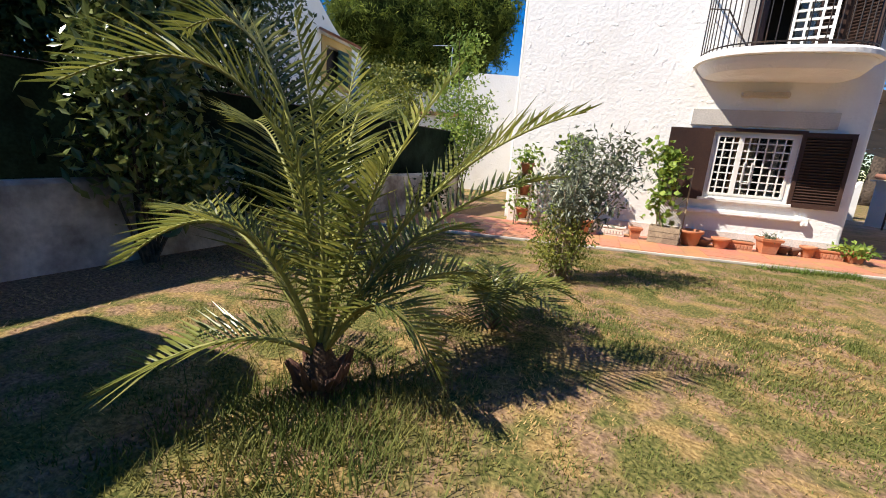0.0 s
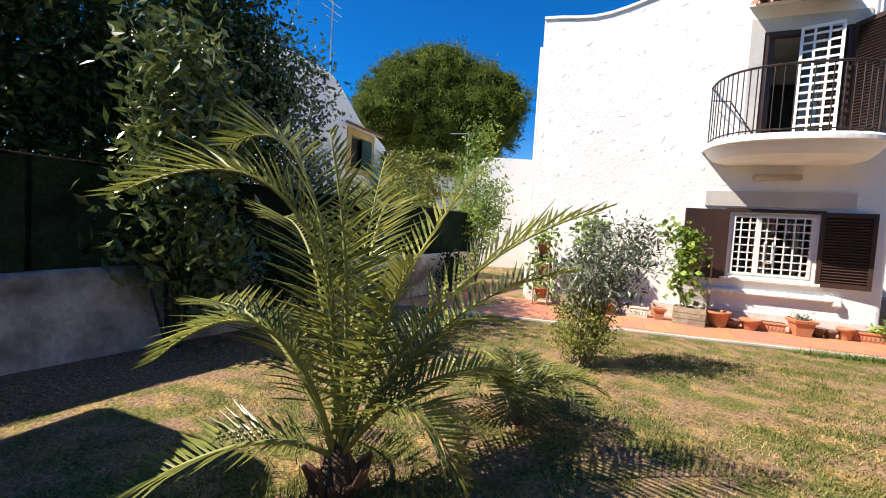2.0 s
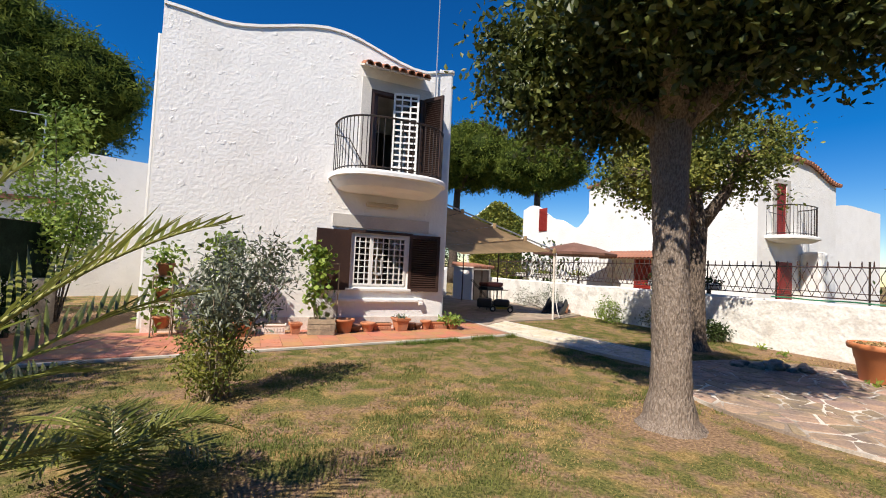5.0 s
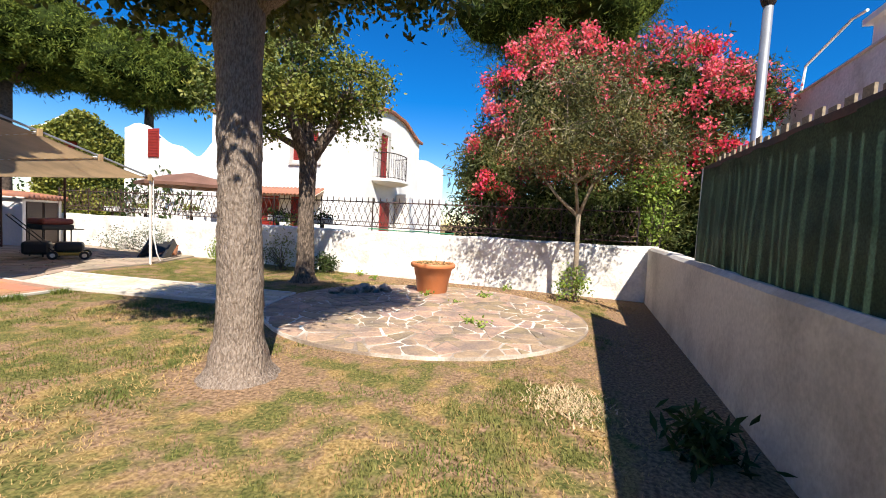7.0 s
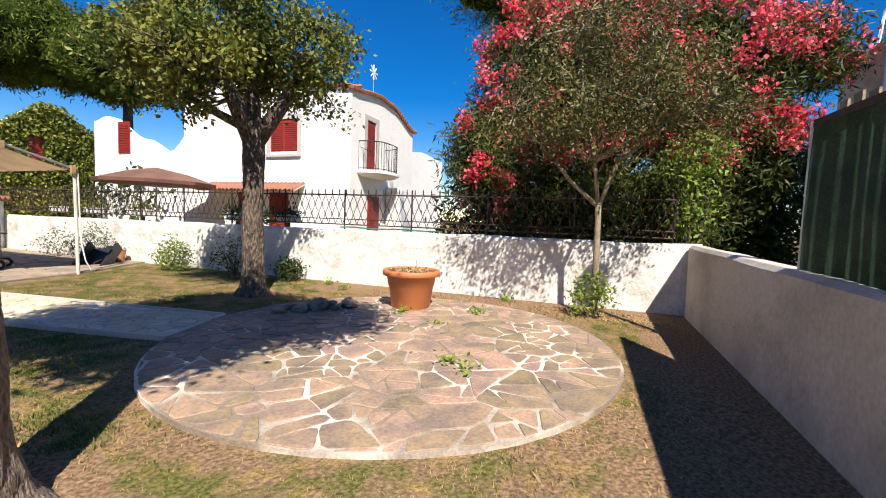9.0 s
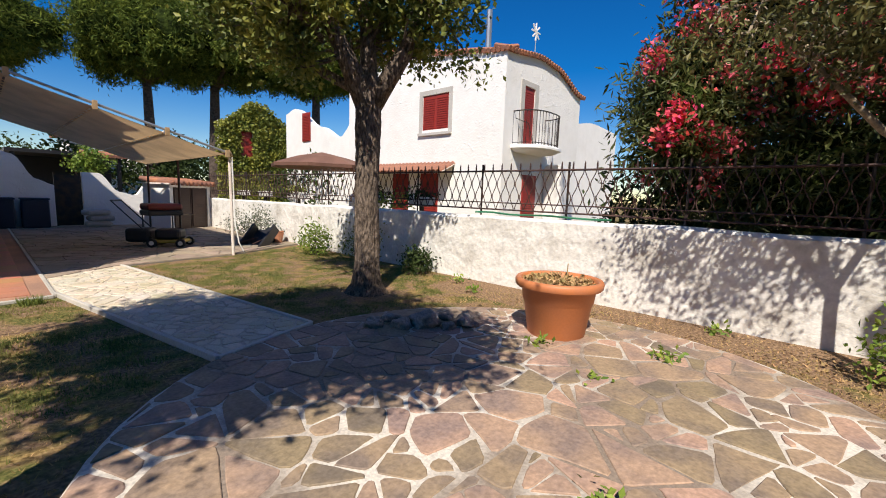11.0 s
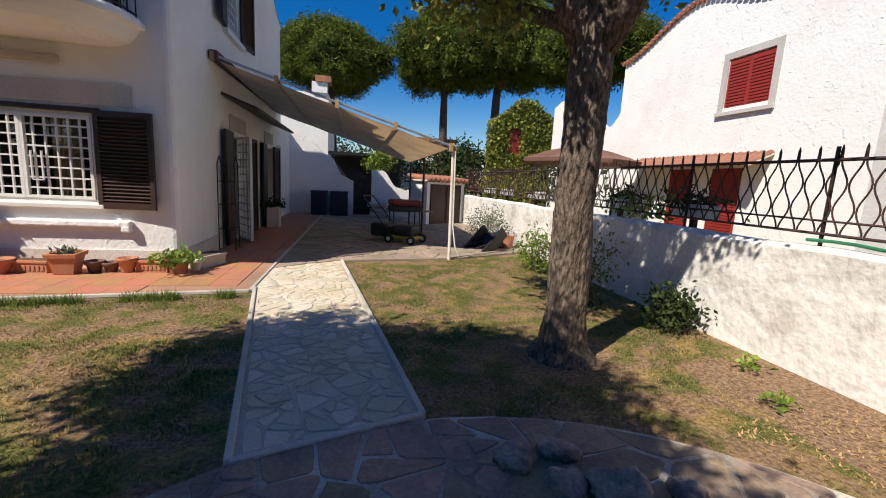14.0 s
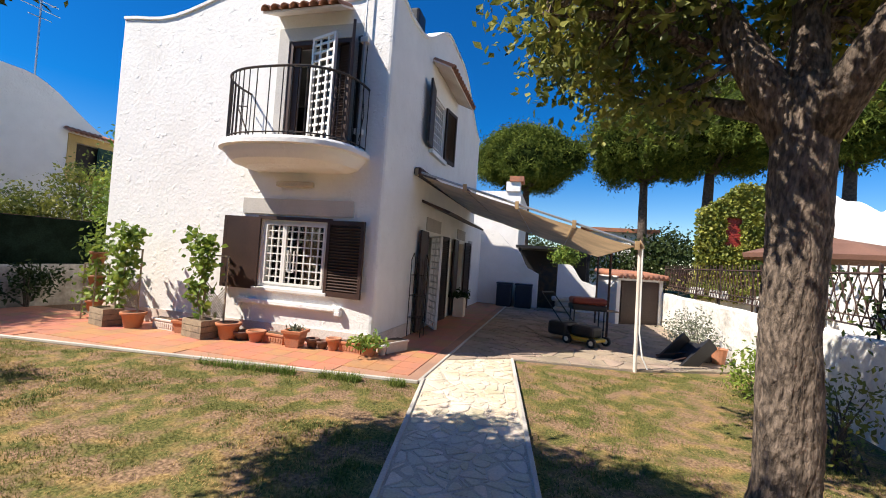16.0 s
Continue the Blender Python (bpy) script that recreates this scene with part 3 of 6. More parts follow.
def tile_hood(parent, length, reach, m, n, name="tile_hood"):
    """A short sloping hood of round roof tiles along x, from the wall outwards (-y)."""
    hood = part(name, boxes((0, length, -reach, 0, -0.03, -0.002), m=m @ pose(0, 0, 0, 24)), PLINTH, parent)
    bm = bmesh.new()
    w = length / n
    for k in range(9):
        a = math.pi * k / 8
        for y, s in ((-reach - 0.05, 1.0), (0.0, 0.85)):
            for r in (1.0, 0.85):
                bm.verts.new((w * 0.5 * math.cos(a) * s * r, y, w * 0.5 * math.sin(a) * s * r))
    bm.verts.ensure_lookup_table()
    v = bm.verts
    for k in range(8):
        i, j = k * 4, k * 4 + 4
        for q in ((i, j, j + 2, i + 2), (i + 1, i + 3, j + 3, j + 1), (i, i + 1, j + 1, j), (i + 2, j + 2, j + 3, i + 3)):
            bm.faces.new([v[u] for u in q])
    first = part("tile", bm, ROOF_TILE, hood, smooth=True)
    for i in range(n):
        o = first if i == 0 else new("tile", first.data)
        o.parent = hood
        o.matrix_basis = m @ pose(0, 0, 0, 24) @ pose((i + 0.5) * w, 0, 0)
    return hood


tile_hood(house, 1.36, 0.42, pose(-2.08, 0.0, 5.32), 8)
tile_hood(house, 2.3, 0.42, pose(0.0, 1.95, 5.42, 0, 0, 90), 13)
hood = part("door_canopy", boxes((0, 4.0, -0.62, 0.0, -0.05, 0.0), m=pose(0, 1.9, 2.62, 0, 0, 90) @ pose(0, 0, 0, 20)), BROWN_WOOD, house, "brown wooden hood over the garden doors")
# side doors and window
for k, (o, swing) in enumerate(((DOOR1, 1), (DOOR2, 0))):
    y0, y1 = o[0] - K, o[1] - K
    d = part("garden_door", boxes((-0.14, 0.0, y0, y0 + 0.06, 0.06, 2.0), (-0.14, 0.0, y1 - 0.06, y1, 0.06, 2.0), (-0.14, 0.002, y0, y1, 1.94, 2.0)), WHITE_METAL, house)
    p = part("pane", boxes((-0.12, -0.114, y0 + 0.06, y1 - 0.06, 0.06, 1.94)), GLASS, d)
    shutter(house, 0.62, 1.95, pose(0.045, y0, 0.06, 0, 0, -86))
    shutter(house, 0.62, 1.95, pose(0.045, y1, 0.06, 0, 0, 86))
    part("arch_panel", boxes((0.0, 0.02, y0 - 0.05, y1 + 0.05, 2.05, 2.32)), STONE_TRIM, house)
g = grille(0, 0.62, 0.06, 1.95, 4, 14, 0, WHITE_METAL, house, "security_grille", bar=0.012, frame_w=0.035)
g.matrix_basis = pose(0.01, 2.8, 0, 0, 0, -56)
g2 = grille(0, SWIN[1] - SWIN[0], SWIN[2], SWIN[3], 6, 8, 0, WHITE_METAL, house, "window_grille")
g2.matrix_basis = pose(-0.06, SWIN[0] - K, 0, 0, 0, 90)
shutter(house, 0.62, 1.2, pose(0.03, SWIN[0] - K, 3.68, 0, 0, -80))
shutter(house, 0.62, 1.2, pose(0.03, SWIN[1] - K, 3.68, 0, 0, 82))
part("window_ledge", boxes((0.0, 0.08, 2.1, 3.25, 3.6, 3.68)), STUCCO, house)
part("niche", boxes((0.0, 0.03, 6.75, 7.25, 0.9, 2.1)), STONE_TRIM, house)


# ---- garden walls ----
def rough_wall(name, a, b, h0, h1, depth, mat, label, rough=0.02, step=0.25):
    """A hand-plastered garden wall between two points of the plan, its top rounded and uneven; it reaches to the left of the line."""
    a, b = Vector((*a, 0)), Vector((*b, 0))
    d = (b - a).normalized()
    n = Vector((-d.y, d.x, 0))
    bm = bmesh.new()
    rings = []
    count = max(2, int((b - a).length / step))
    for i in range(count + 1):
        s = i / count
        p = a.lerp(b, s)
        h = h0 + (h1 - h0) * s + rough * noise.noise(p * 0.9)
        ring = []
        for o, z in ((0, 0), (0, 0.35 * h), (0, 0.7 * h), (0, h - 0.04), (0.04, h), (depth - 0.04, h), (depth, h - 0.04), (depth, 0)):
            q = p + n * o + Vector((0, 0, z))
            ring.append(bm.verts.new(q + n * (rough * noise.noise(q * 1.7) if 0 < z < h - 0.01 else 0)))
        rings.append(ring)
    for p, q in zip(rings, rings[1:]):
        for i in range(7):
            bm.faces.new((p[i], q[i], q[i + 1], p[i + 1]))
    bm.faces.new(rings[0])
    bm.faces.new(rings[-1][::-1])
    return tagged(part(name, bm, mat, smooth=False), label, "wall", kind="structure")


rough_wall("wall_east", (5.65, 8.3), (5.65, -9.3), 0.95, 1.03, 0.2, OLD_WALL, "low white plastered garden wall with flaking patches", 0.03)
rough_wall("wall_south", (5.6, -9.12), (-9.0, -9.12), 1.02, 0.88, 0.22, GREY_WALL, "low grey plastered garden wall with cracked coping", 0.015)
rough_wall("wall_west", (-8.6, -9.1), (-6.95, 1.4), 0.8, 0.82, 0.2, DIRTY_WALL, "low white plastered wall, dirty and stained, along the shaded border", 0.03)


# ---- paving ----
def clip(poly, p, n):
    """The part of a convex polygon on the side of p that n points away from."""
    out = []
    for a, b in zip(poly, poly[1:] + poly[:1]):
        da, db = (a[0] - p[0]) * n[0] + (a[1] - p[1]) * n[1], (b[0] - p[0]) * n[0] + (b[1] - p[1]) * n[1]
        if da <= 0:
            out.append(a)
        if da * db < 0:
            u = da / (da - db)
            out.append((a[0] + (b[0] - a[0]) * u, a[1] + (b[1] - a[1]) * u))
    return out


def crazy_paving(owner, outline, count, gap, z0, z1, mat, seed, name="paving_stone"):
    """Broken flat stones that fill an outline, split from it piece by piece; each stone an object on its owner."""
    rng = np.random.default_rng(seed)
    area = lambda p: abs(sum(a[0] * b[1] - b[0] * a[1] for a, b in zip(p, p[1:] + p[:1]))) / 2
    limit = area(outline) / count
    lo, hi = np.min(outline, 0), np.max(outline, 0)
    seeds = rng.uniform(lo, hi, (max(3, int(count * 0.42 * np.prod(hi - lo) / area(outline))), 2))
    cells = []
    for p in seeds:
        poly = list(outline)
        for q in seeds[np.argsort(((seeds - p) ** 2).sum(1))[1:26]]:
            poly = clip(poly, (p + q) / 2, (q - p) / np.linalg.norm(q - p)) if len(poly) > 2 else poly
        if len(poly) > 2:
            cells.append(poly)
    stones = []
    while cells:
        poly = cells.pop()
        size = area(poly)
        if size < limit * rng.choice((0.55, 1.0, 1.7, 2.6), p=(0.25, 0.35, 0.25, 0.15)):
            stones.append(poly)
            continue
        c = np.mean(poly, 0)
        q = np.array(poly) - c
        axis = np.linalg.eigh(q.T @ q)[1][:, 1]
        turn = math.atan2(axis[1], axis[0]) + rng.normal() * 0.42
        n = np.array((math.cos(turn), math.sin(turn)))
        spread = np.ptp(q @ n)
        p = c + n * spread * rng.uniform(-0.2, 0.2)
        cells += [half for half in (clip(poly, p, n), clip(poly, p, -n)) if len(half) > 2]
    for poly in stones:
        c = np.mean(poly, 0)
        size = math.sqrt(area(poly))
        cut = poly
        for a, b in zip(poly, poly[1:] + poly[:1]):
            e = np.array(b) - np.array(a)
            if np.linalg.norm(e) < 1e-6:
                continue
            n = np.array((e[1], -e[0])) / np.linalg.norm(e)
            if n @ (c - np.array(a)) > 0:
                n = -n
            turn = rng.normal() * 0.08
            n = np.array((n[0] * math.cos(turn) - n[1] * math.sin(turn), n[0] * math.sin(turn) + n[1] * math.cos(turn)))
            cut = clip(cut, (np.array(a) + np.array(b)) / 2 - n * gap * (0.1 + 0.9 * rng.uniform() ** 2), n)
            if len(cut) < 3:
                break
        if len(cut) < 3 or area(cut) < 0.0006:
            continue
        c = np.mean(cut, 0)
        # broken corners and chipped edges
        ragged = []
        for a, b in zip(cut, cut[1:] + cut[:1]):
            length = math.dist(a, b)
            if length < 0.012:
                ragged.append(a)
                continue
            chip = min(0.3, rng.uniform(0.012, 0.04) / length)
            marks = [chip, 1 - chip] if length < size * 0.5 else [chip, rng.uniform(0.3, 0.7), 1 - chip]
            for w in marks:
                m = (a[0] + (b[0] - a[0]) * w, a[1] + (b[1] - a[1]) * w)
                k = 1 - rng.uniform(0.0, 0.05)
                ragged.append((c[0] + (m[0] - c[0]) * k, c[1] + (m[1] - c[1]) * k))
        poly, k = ragged, len(ragged)
        h = z1 - z0 + rng.uniform(-0.003, 0.003)
        low = [(x - c[0], y - c[1], 0) for x, y in poly]
        mid = [(x, y, h - 0.004) for x, y, _ in low]
        shrink = [max(0.5, 1 - 0.006 / max(0.02, math.hypot(x, y))) for x, y, _ in low]
        top = [(x * f, y * f, h) for (x, y, _), f in zip(low, shrink)]
        faces = [tuple(range(2 * k, 3 * k))]
        for r in (0, k):
            faces += [(r + u, r + (u + 1) % k, r + k + (u + 1) % k, r + k + u) for u in range(k)]
        st = new(name, mesh_of(name, low + mid + top, faces, mat))
        st.parent, st.location = owner, (c[0], c[1], z0)


def slab_bed(name, outline, z, mat, label, category, low=-0.05):
    bm = bmesh.new()
    top = [bm.verts.new((x, y, z)) for x, y in outline]
    bot = [bm.verts.new((x, y, low)) for x, y in outline]
    bm.faces.new(top)
    for i in range(len(top)):
        j = (i + 1) % len(top)
        bm.faces.new((bot[i], bot[j], top[j], top[i]))
    return tagged(part(name, bm, mat), label, category, kind="structure")


PATIO = [(2.75 + 2.2 * math.cos(a), -5.98 + 2.17 * math.sin(a)) for a in (2 * math.pi * k / 48 for k in range(48))]
patio = slab_bed("patio", PATIO, 0.028, MORTAR, "round patio of irregular brown stones in pale mortar", "patio")
crazy_paving(patio, [(2.75 + (x - 2.75) * 0.998, -5.98 + (y + 5.98) * 0.998) for x, y in PATIO], 240, 0.022, 0.0, 0.034, BROWN_STONE, 3)
PATH_EDGE = [(1.7, -4.07), (2.64, -3.77), (2.03, 0.72), (1.12, 0.1), (1.12, -0.95)]
path = slab_bed("garden_path", PATH_EDGE, 0.03, PALE_JOINT, "garden path of small cream stones between low kerbs", "path")
crazy_paving(path, [(1.735, -4.03), (2.605, -3.755), (2.0, 0.7), (1.13, 0.1), (1.145, -0.94)], 210, 0.02, 0.0, 0.037, CREAM_STONE, 5)
for a, b in (((1.7, -4.07), (1.12, -0.95)), ((2.64, -3.77), (2.03, 0.72)), ((1.7, -4.07), (2.64, -3.77))):
    a, b = Vector((*a, 0)), Vector((*b, 0))
    d = b - a
    m = Matrix.Translation(a) @ pose(0, 0, 0, 0, 0, math.degrees(math.atan2(d.y, d.x)))
    part("kerb", boxes((0, d.length, -0.02, 0.02, -0.03, 0.048), m=m, round_off=0.008), CONCRETE, path, "narrow pale concrete kerb")
YARD = [(1.12, 0.12), (2.03, 0.74), (3.86, 1.05), (5.64, 1.9), (5.64, 9.2), (1.12, 9.2)]
yard = slab_bed("yard", YARD, 0.024, GREY_MORTAR, "paved yard of pale irregular stones, awning shade put into their colour", "yard")
crazy_paving(yard, YARD, 280, 0.02, 0.0, 0.035, SHADED_YARD_STONE, 8)
TERRACE = [(1.09, -1.08), (1.09, 9.2), (0.0, 9.2), (0.0, 0.0), (-7.0, 0.0), (-7.3, -2.18)]
terrace = slab_bed("terrace", TERRACE, 0.03, TILE_JOINT, "terracotta tiled terrace round the house", "terrace")
part("edging", boxes((0, 8.55, -0.03, 0.012, 0.0, 0.04), m=Matrix.Translation((1.09, -1.08, 0)) @ pose(0, 0, 0, 0, 0, 180 + 7.5), round_off=0.008), CONCRETE, terrace, "pale kerb along the lawn")
part("edging", boxes((-0.02, 0.02, 0, 10.2, 0.0, 0.045), m=Matrix.Translation((1.1, -1.05, 0)), round_off=0.008), CONCRETE, terrace, "pale kerb along the yard")
TS = 0.298
tile_mesh = None
for i in range(-25, 4):
    for j in range(-8, 31):
        x, y = i * 0.303 + 0.16, j * 0.303 + 0.155
        ok = (0 < x - TS / 2 and x + TS / 2 < 1.06) if y > 0 else x + TS / 2 < 1.07
        if not ok or (y > 0 and x < 0) or y - TS / 2 < -1.08 - (1.09 - x) * 0.1316 - 0.0 or x < -6.95:
            continue
        if tile_mesh is None:
            q = TS / 2
            bmq = boxes((-q, q, -q, q, 0, 0.008))
            o = part("tile", bmq, TERRACE_TILE, terrace)
            tile_mesh = o.data
        else:
            o = new("tile", tile_mesh)
            o.parent = terrace
        o.location = (x, y, 0.03)


# ---- awning and yard ----
awning = thing("awning", "beige striped canvas awning sloping from the house to two poles", "awning")
A, B, C, D = Vector((0.06, 1.35, 3.0)), Vector((3.75, 1.02, 1.88)), Vector((3.75, 6.4, 1.84)), Vector((0.06, 6.7, 2.95))
bm = bmesh.new()
rows = []
for i in range(61):
    u = i / 60
    sag = -0.05 * abs(math.sin(u * math.pi * 4)) ** 1.0 * (0.4 + 0.6 * u)
    row = []
    for j in range(49):
        v = j / 48
        p = A.lerp(B, u).lerp(D.lerp(C, u), v)
        row.append(bm.verts.new(p + Vector((0, 0, sag * (0.35 + 0.65 * math.sin(math.pi * v)) + 0.012 * abs(math.sin(v * 66))))))
    rows.append(row)
for a, b in zip(rows, rows[1:]):
    for j in range(48):
        bm.faces.new((a[j], a[j + 1], b[j + 1], b[j]))
part("canvas", bm, CANVAS, awning, smooth=True)
for k in range(5):
    u = k / 4
    p, q = A.lerp(B, u), D.lerp(C, u)
    part("crossbar", tube(bmesh.new(), [p + Vector((0, -0.04, 0.03)), q + Vector((0, 0.04, 0.03))], 0.025, 6), WHITE_METAL if k in (2, 3) else RUST_IRON, awning)
    part("bracket", boxes((p.x - 0.03, p.x + 0.03, p.y - 0.06, p.y - 0.0, p.z - 0.04, p.z + 0.09)), CANVAS, awning)
for p, q in ((A, B), (D, C)):
    part("side_rail", tube(bmesh.new(), [p + Vector((0, 0, 0.05)), q + Vector((0, 0, 0.05))], 0.02, 6), GREY_METAL, awning)
part("wall_box", boxes((0.0, 0.14, 1.3, 6.75, 2.98, 3.12), round_off=0.03), RUST_IRON, awning)
part("pole", tube(bmesh.new(), [(3.83, 1.05, 0.0), (3.8, 1.04, 1.9)], 0.028, 8), PLINTH, awning)
part("pole_cap", lathe(bmesh.new(), [(0.06, 1.86), (0.06, 1.9), (0.005, 1.99)], (3.8, 1.04, 0), 8), CANVAS, awning)
part("pole", tube(bmesh.new(), [(3.75, 3.83, 0.0), (3.75, 3.83, 1.87)], 0.025, 8), RUST_IRON, awning)
part("pole", tube(bmesh.new(), [(3.75, 6.38, 0.0), (3.75, 6.38, 1.85)], 0.025, 8), RUST_IRON, awning)
part("cord", tube(bmesh.new(), [(3.83, 1.0, 1.85), (3.85, 0.98, 0.6), (3.9, 0.95, 0.25), (3.98, 0.95, 0.08)], 0.012, 5), WHITE_METAL, awning)

back = tagged(part("wall_north", panel(lambda s, z, d: Vector((s, 9.0 + d, z)), steps(-0.3, 2.1, 0.1), smooth_line((-0.3, 2.75), (0.4, 2.65), (1.3, 2.0), (1.75, 1.35), (2.1, 1.2)), [], 0.25), STUCCO), "white stuccoed buttress wall curving down behind the yard", "wall", kind="structure")
part("wall_return", boxes((-0.3, 0.0, 7.4, 9.0, 0, 2.7)), STUCCO, back)
low = tagged(part("wall_yard", panel(lambda s, z, d: Vector((s, 9.0 + d, z)), steps(2.72, 4.3, 0.08), smooth_line((2.72, 1.6), (3.1, 1.6), (3.6, 1.05), (4.0, 0.95), (4.3, 1.3)), [], 0.25), STUCCO), "white wall with a scooped top beside the gate", "wall", kind="structure")
gate = thing("gate", "dark grey sheet-metal side gate, shut", "gate")
part("gate_leaf", boxes((2.12, 2.7, 9.03, 9.07, 0.05, 1.5)), IRON, gate)
part("gate_post", boxes((2.1, 2.15, 9.0, 9.1, 0.0, 1.55)), IRON, gate)

shed = thing("tool_shed", "low white shed with a tiled roof and brown louvred doors", "shed", pose(4.3, 6.62, 0, 0, 0, 31))
part("body", boxes((0, 0.12, 0, 0.9, 0, 1.33), (1.45, 1.57, 0, 0.9, 0, 1.33), (0.12, 1.45, 0.8, 0.9, 0, 1.33), (0.12, 1.45, 0, 0.1, 1.25, 1.33)), STUCCO, shed)
for x in (0.12, 0.79):
    d = part("door", boxes((x, x + 0.655, 0.02, 0.05, 0.03, 1.25)), BROWN_WOOD, shed)
    for i in range(20):
        part("slat", boxes((x + 0.05, x + 0.6, -0.002, 0.022, 0.1 + i * 0.056, 0.155 + i * 0.056)), BROWN_WOOD, d)
part("roof", boxes((-0.1, 1.67, -0.1, 1.0, 1.33, 1.37)), PLINTH, shed)
for i in range(10):
    t = bmesh.new()
    x = -0.08 + (i + 0.5) * 0.175
    tube(t, [(x, -0.14, 1.38), (x, 0.95, 1.48)], 0.075, 8)
    part("roof_tile", t, ROOF_TILE, shed, smooth=True)


# ---- fences ----
fence = thing("iron_fence", "rusty wrought-iron fence of wavy bars on the white wall", "fence")
FX, F0, F1 = 5.76, -8.94, 7.8
for z, r in ((1.1, 0.012), (1.2, 0.009), (1.66, 0.014)):
    part("rail", tube(bmesh.new(), [(FX, F0, z), (FX, F1, z)], r, 5), RUST_IRON, fence)
wave = bmesh.new()
zz = steps(1.1, 1.66, 0.035)
PITCH = 0.0785
tube(wave, [(0, 0.032 * math.cos((z - 1.1) / 0.56 * 3 * math.pi), z) for z in zz], 0.0065, 4)
tube(wave, [(0, -0.032, 1.655), (0, -0.036, 1.74), (0, -0.037, 1.77)], [0.0065, 0.007, 0.001], 4)
n = int((F1 - F0) / PITCH)
first = part("bar", wave, RUST_IRON, fence)
for i in range(n + 1):
    o = first if i == 0 else new("bar", first.data)
    o.parent = fence
    o.matrix_basis = Matrix.Translation((FX, F0 + i * PITCH, 0)) @ Matrix.Diagonal((1, 1 if i % 2 else -1, 1, 1))
for y in steps(F0, F1, 1.395):
    part("post", tube(bmesh.new(), [(FX + 0.02, y, 0.9), (FX + 0.02, y, 1.76)], 0.015, 6), IRON, fence)

net_fence = thing("shade_net_fence", "dark green shade netting stretched on the grey wall", "fence")
bm = bmesh.new()
rows = [[bm.verts.new((x, -9.19 + 0.012 * math.sin(x * 9) + 0.02 * noise.noise(Vector((x, z, 0)) * 2), z)) for z in (1.0 - (2.4 - x) * 0.02, 1.35, 1.65, 1.97 - (2.4 - x) * 0.035)] for x in steps(-9.0, 2.42, 0.07)]
for a, b in zip(rows, rows[1:]):
    for j in range(3):
        bm.faces.new((a[j], a[j + 1], b[j + 1], b[j]))
bmesh.ops.solidify(bm, geom=bm.faces[:], thickness=0.006)
part("netting", bm, NET, net_fence, smooth=True)
slope = 0.035
batten = bmesh.new()
tube(batten, [(2.44, -9.215, 1.985), (-9.0, -9.215, 1.985 - 11.44 * slope)], 0.034, 4)
part("top_batten", batten, RUST_IRON, net_fence)
part("end_post", tube(bmesh.new(), [(2.45, -9.2, 0.95), (2.45, -9.2, 2.0)], 0.018, 6), WHITE_METAL, net_fence)
picket = part("picket", boxes((-0.045, 0.045, -9.3, -9.285, 1.0, 2.1), round_off=0.0), RAW_WOOD, net_fence)
for i in range(70):
    o = picket if i == 0 else new("picket", picket.data)
    o.parent = net_fence
    x = 2.3 - i * 0.155
    o.location = (x, 0, (x - 2.4) * 0.035 + 0.015 * math.sin(i * 2.1))

west_net = thing("shade_net_fence", "green shade netting on the white west wall, coloured dark for tree shade", "fence")
bm = bmesh.new()
rows = []
for s in steps(0, 1, 0.02):
    x, y = -8.72 + 1.65 * s, -9.1 + 10.5 * s
    rows.append([bm.verts.new((x + 0.02 * math.sin(s * 90), y, z)) for z in (0.75, 1.2, 1.75)])
for a, b in zip(rows, rows[1:]):
    for j in range(2):
        bm.faces.new((a[j], a[j + 1], b[j + 1], b[j]))
bmesh.ops.solidify(bm, geom=bm.faces[:], thickness=0.006)
part("netting", bm, TREE_SHADED_NET, west_net, smooth=True)
part("top_wire", tube(bmesh.new(), [(-8.72, -9.1, 1.75), (-7.07, 1.4, 1.75)], 0.008, 5), RUST_IRON, west_net)
for s in steps(0, 1, 0.125):
    part("post", tube(bmesh.new(), [(-8.76 + 1.65 * s, -9.1 + 10.5 * s, 0.4), (-8.76 + 1.65 * s, -9.1 + 10.5 * s, 1.78)], 0.018, 6), RUST_IRON, west_net)


# ---- the neighbours' houses ----
def plain_shutter(parent, w, h, m, mat):
    leaf = part("shutter", boxes((0, w, -0.025, 0.0, 0, h)), mat, parent, at=m)
    data = None
    for i in range(int((h - 0.08) / 0.07)):
        if data is None:
            o = part("slat", boxes((0.05, w - 0.05, -0.04, -0.024, 0, 0.045)), mat, leaf)
            data = o.data
        else:
            o = new("slat", data)
            o.parent = leaf
        o.location.z = 0.04 + i * 0.07
    return leaf


east = thing("neighbour_house", "white neighbouring house with red shutters and a tiled wavy roofline", "house")
e_top = smooth_line((-0.34, 5.36), (1.8, 5.62), (4.0, 6.2), (7.0, 5.4))
part("facade", panel(lambda s, z, d: Vector((10.7 + d, s, z)), steps(-0.04, 7.0, 0.3), e_top, [(1.75, 2.9, 3.4, 4.5)], 0.3), STUCCO, east)
e_side = smooth_line((10.7, 5.36), (12.6, 5.56), (13.4, 5.5), (15.5, 4.95))
part("front", panel(lambda s, z, d: Vector((s, -0.34 + d, z)), steps(10.7, 15.5, 0.25), e_side, [(11.7, 12.3, 2.85, 4.6)], 0.3), STUCCO, east)
part("wing", panel(lambda s, z, d: Vector((s, 1.4 + d, z)), steps(15.2, 24.0, 0.4), smooth_line((15.2, 5.3), (18.5, 4.7), (21, 5.0), (24, 4.9)), [], 0.3), STUCCO, east)
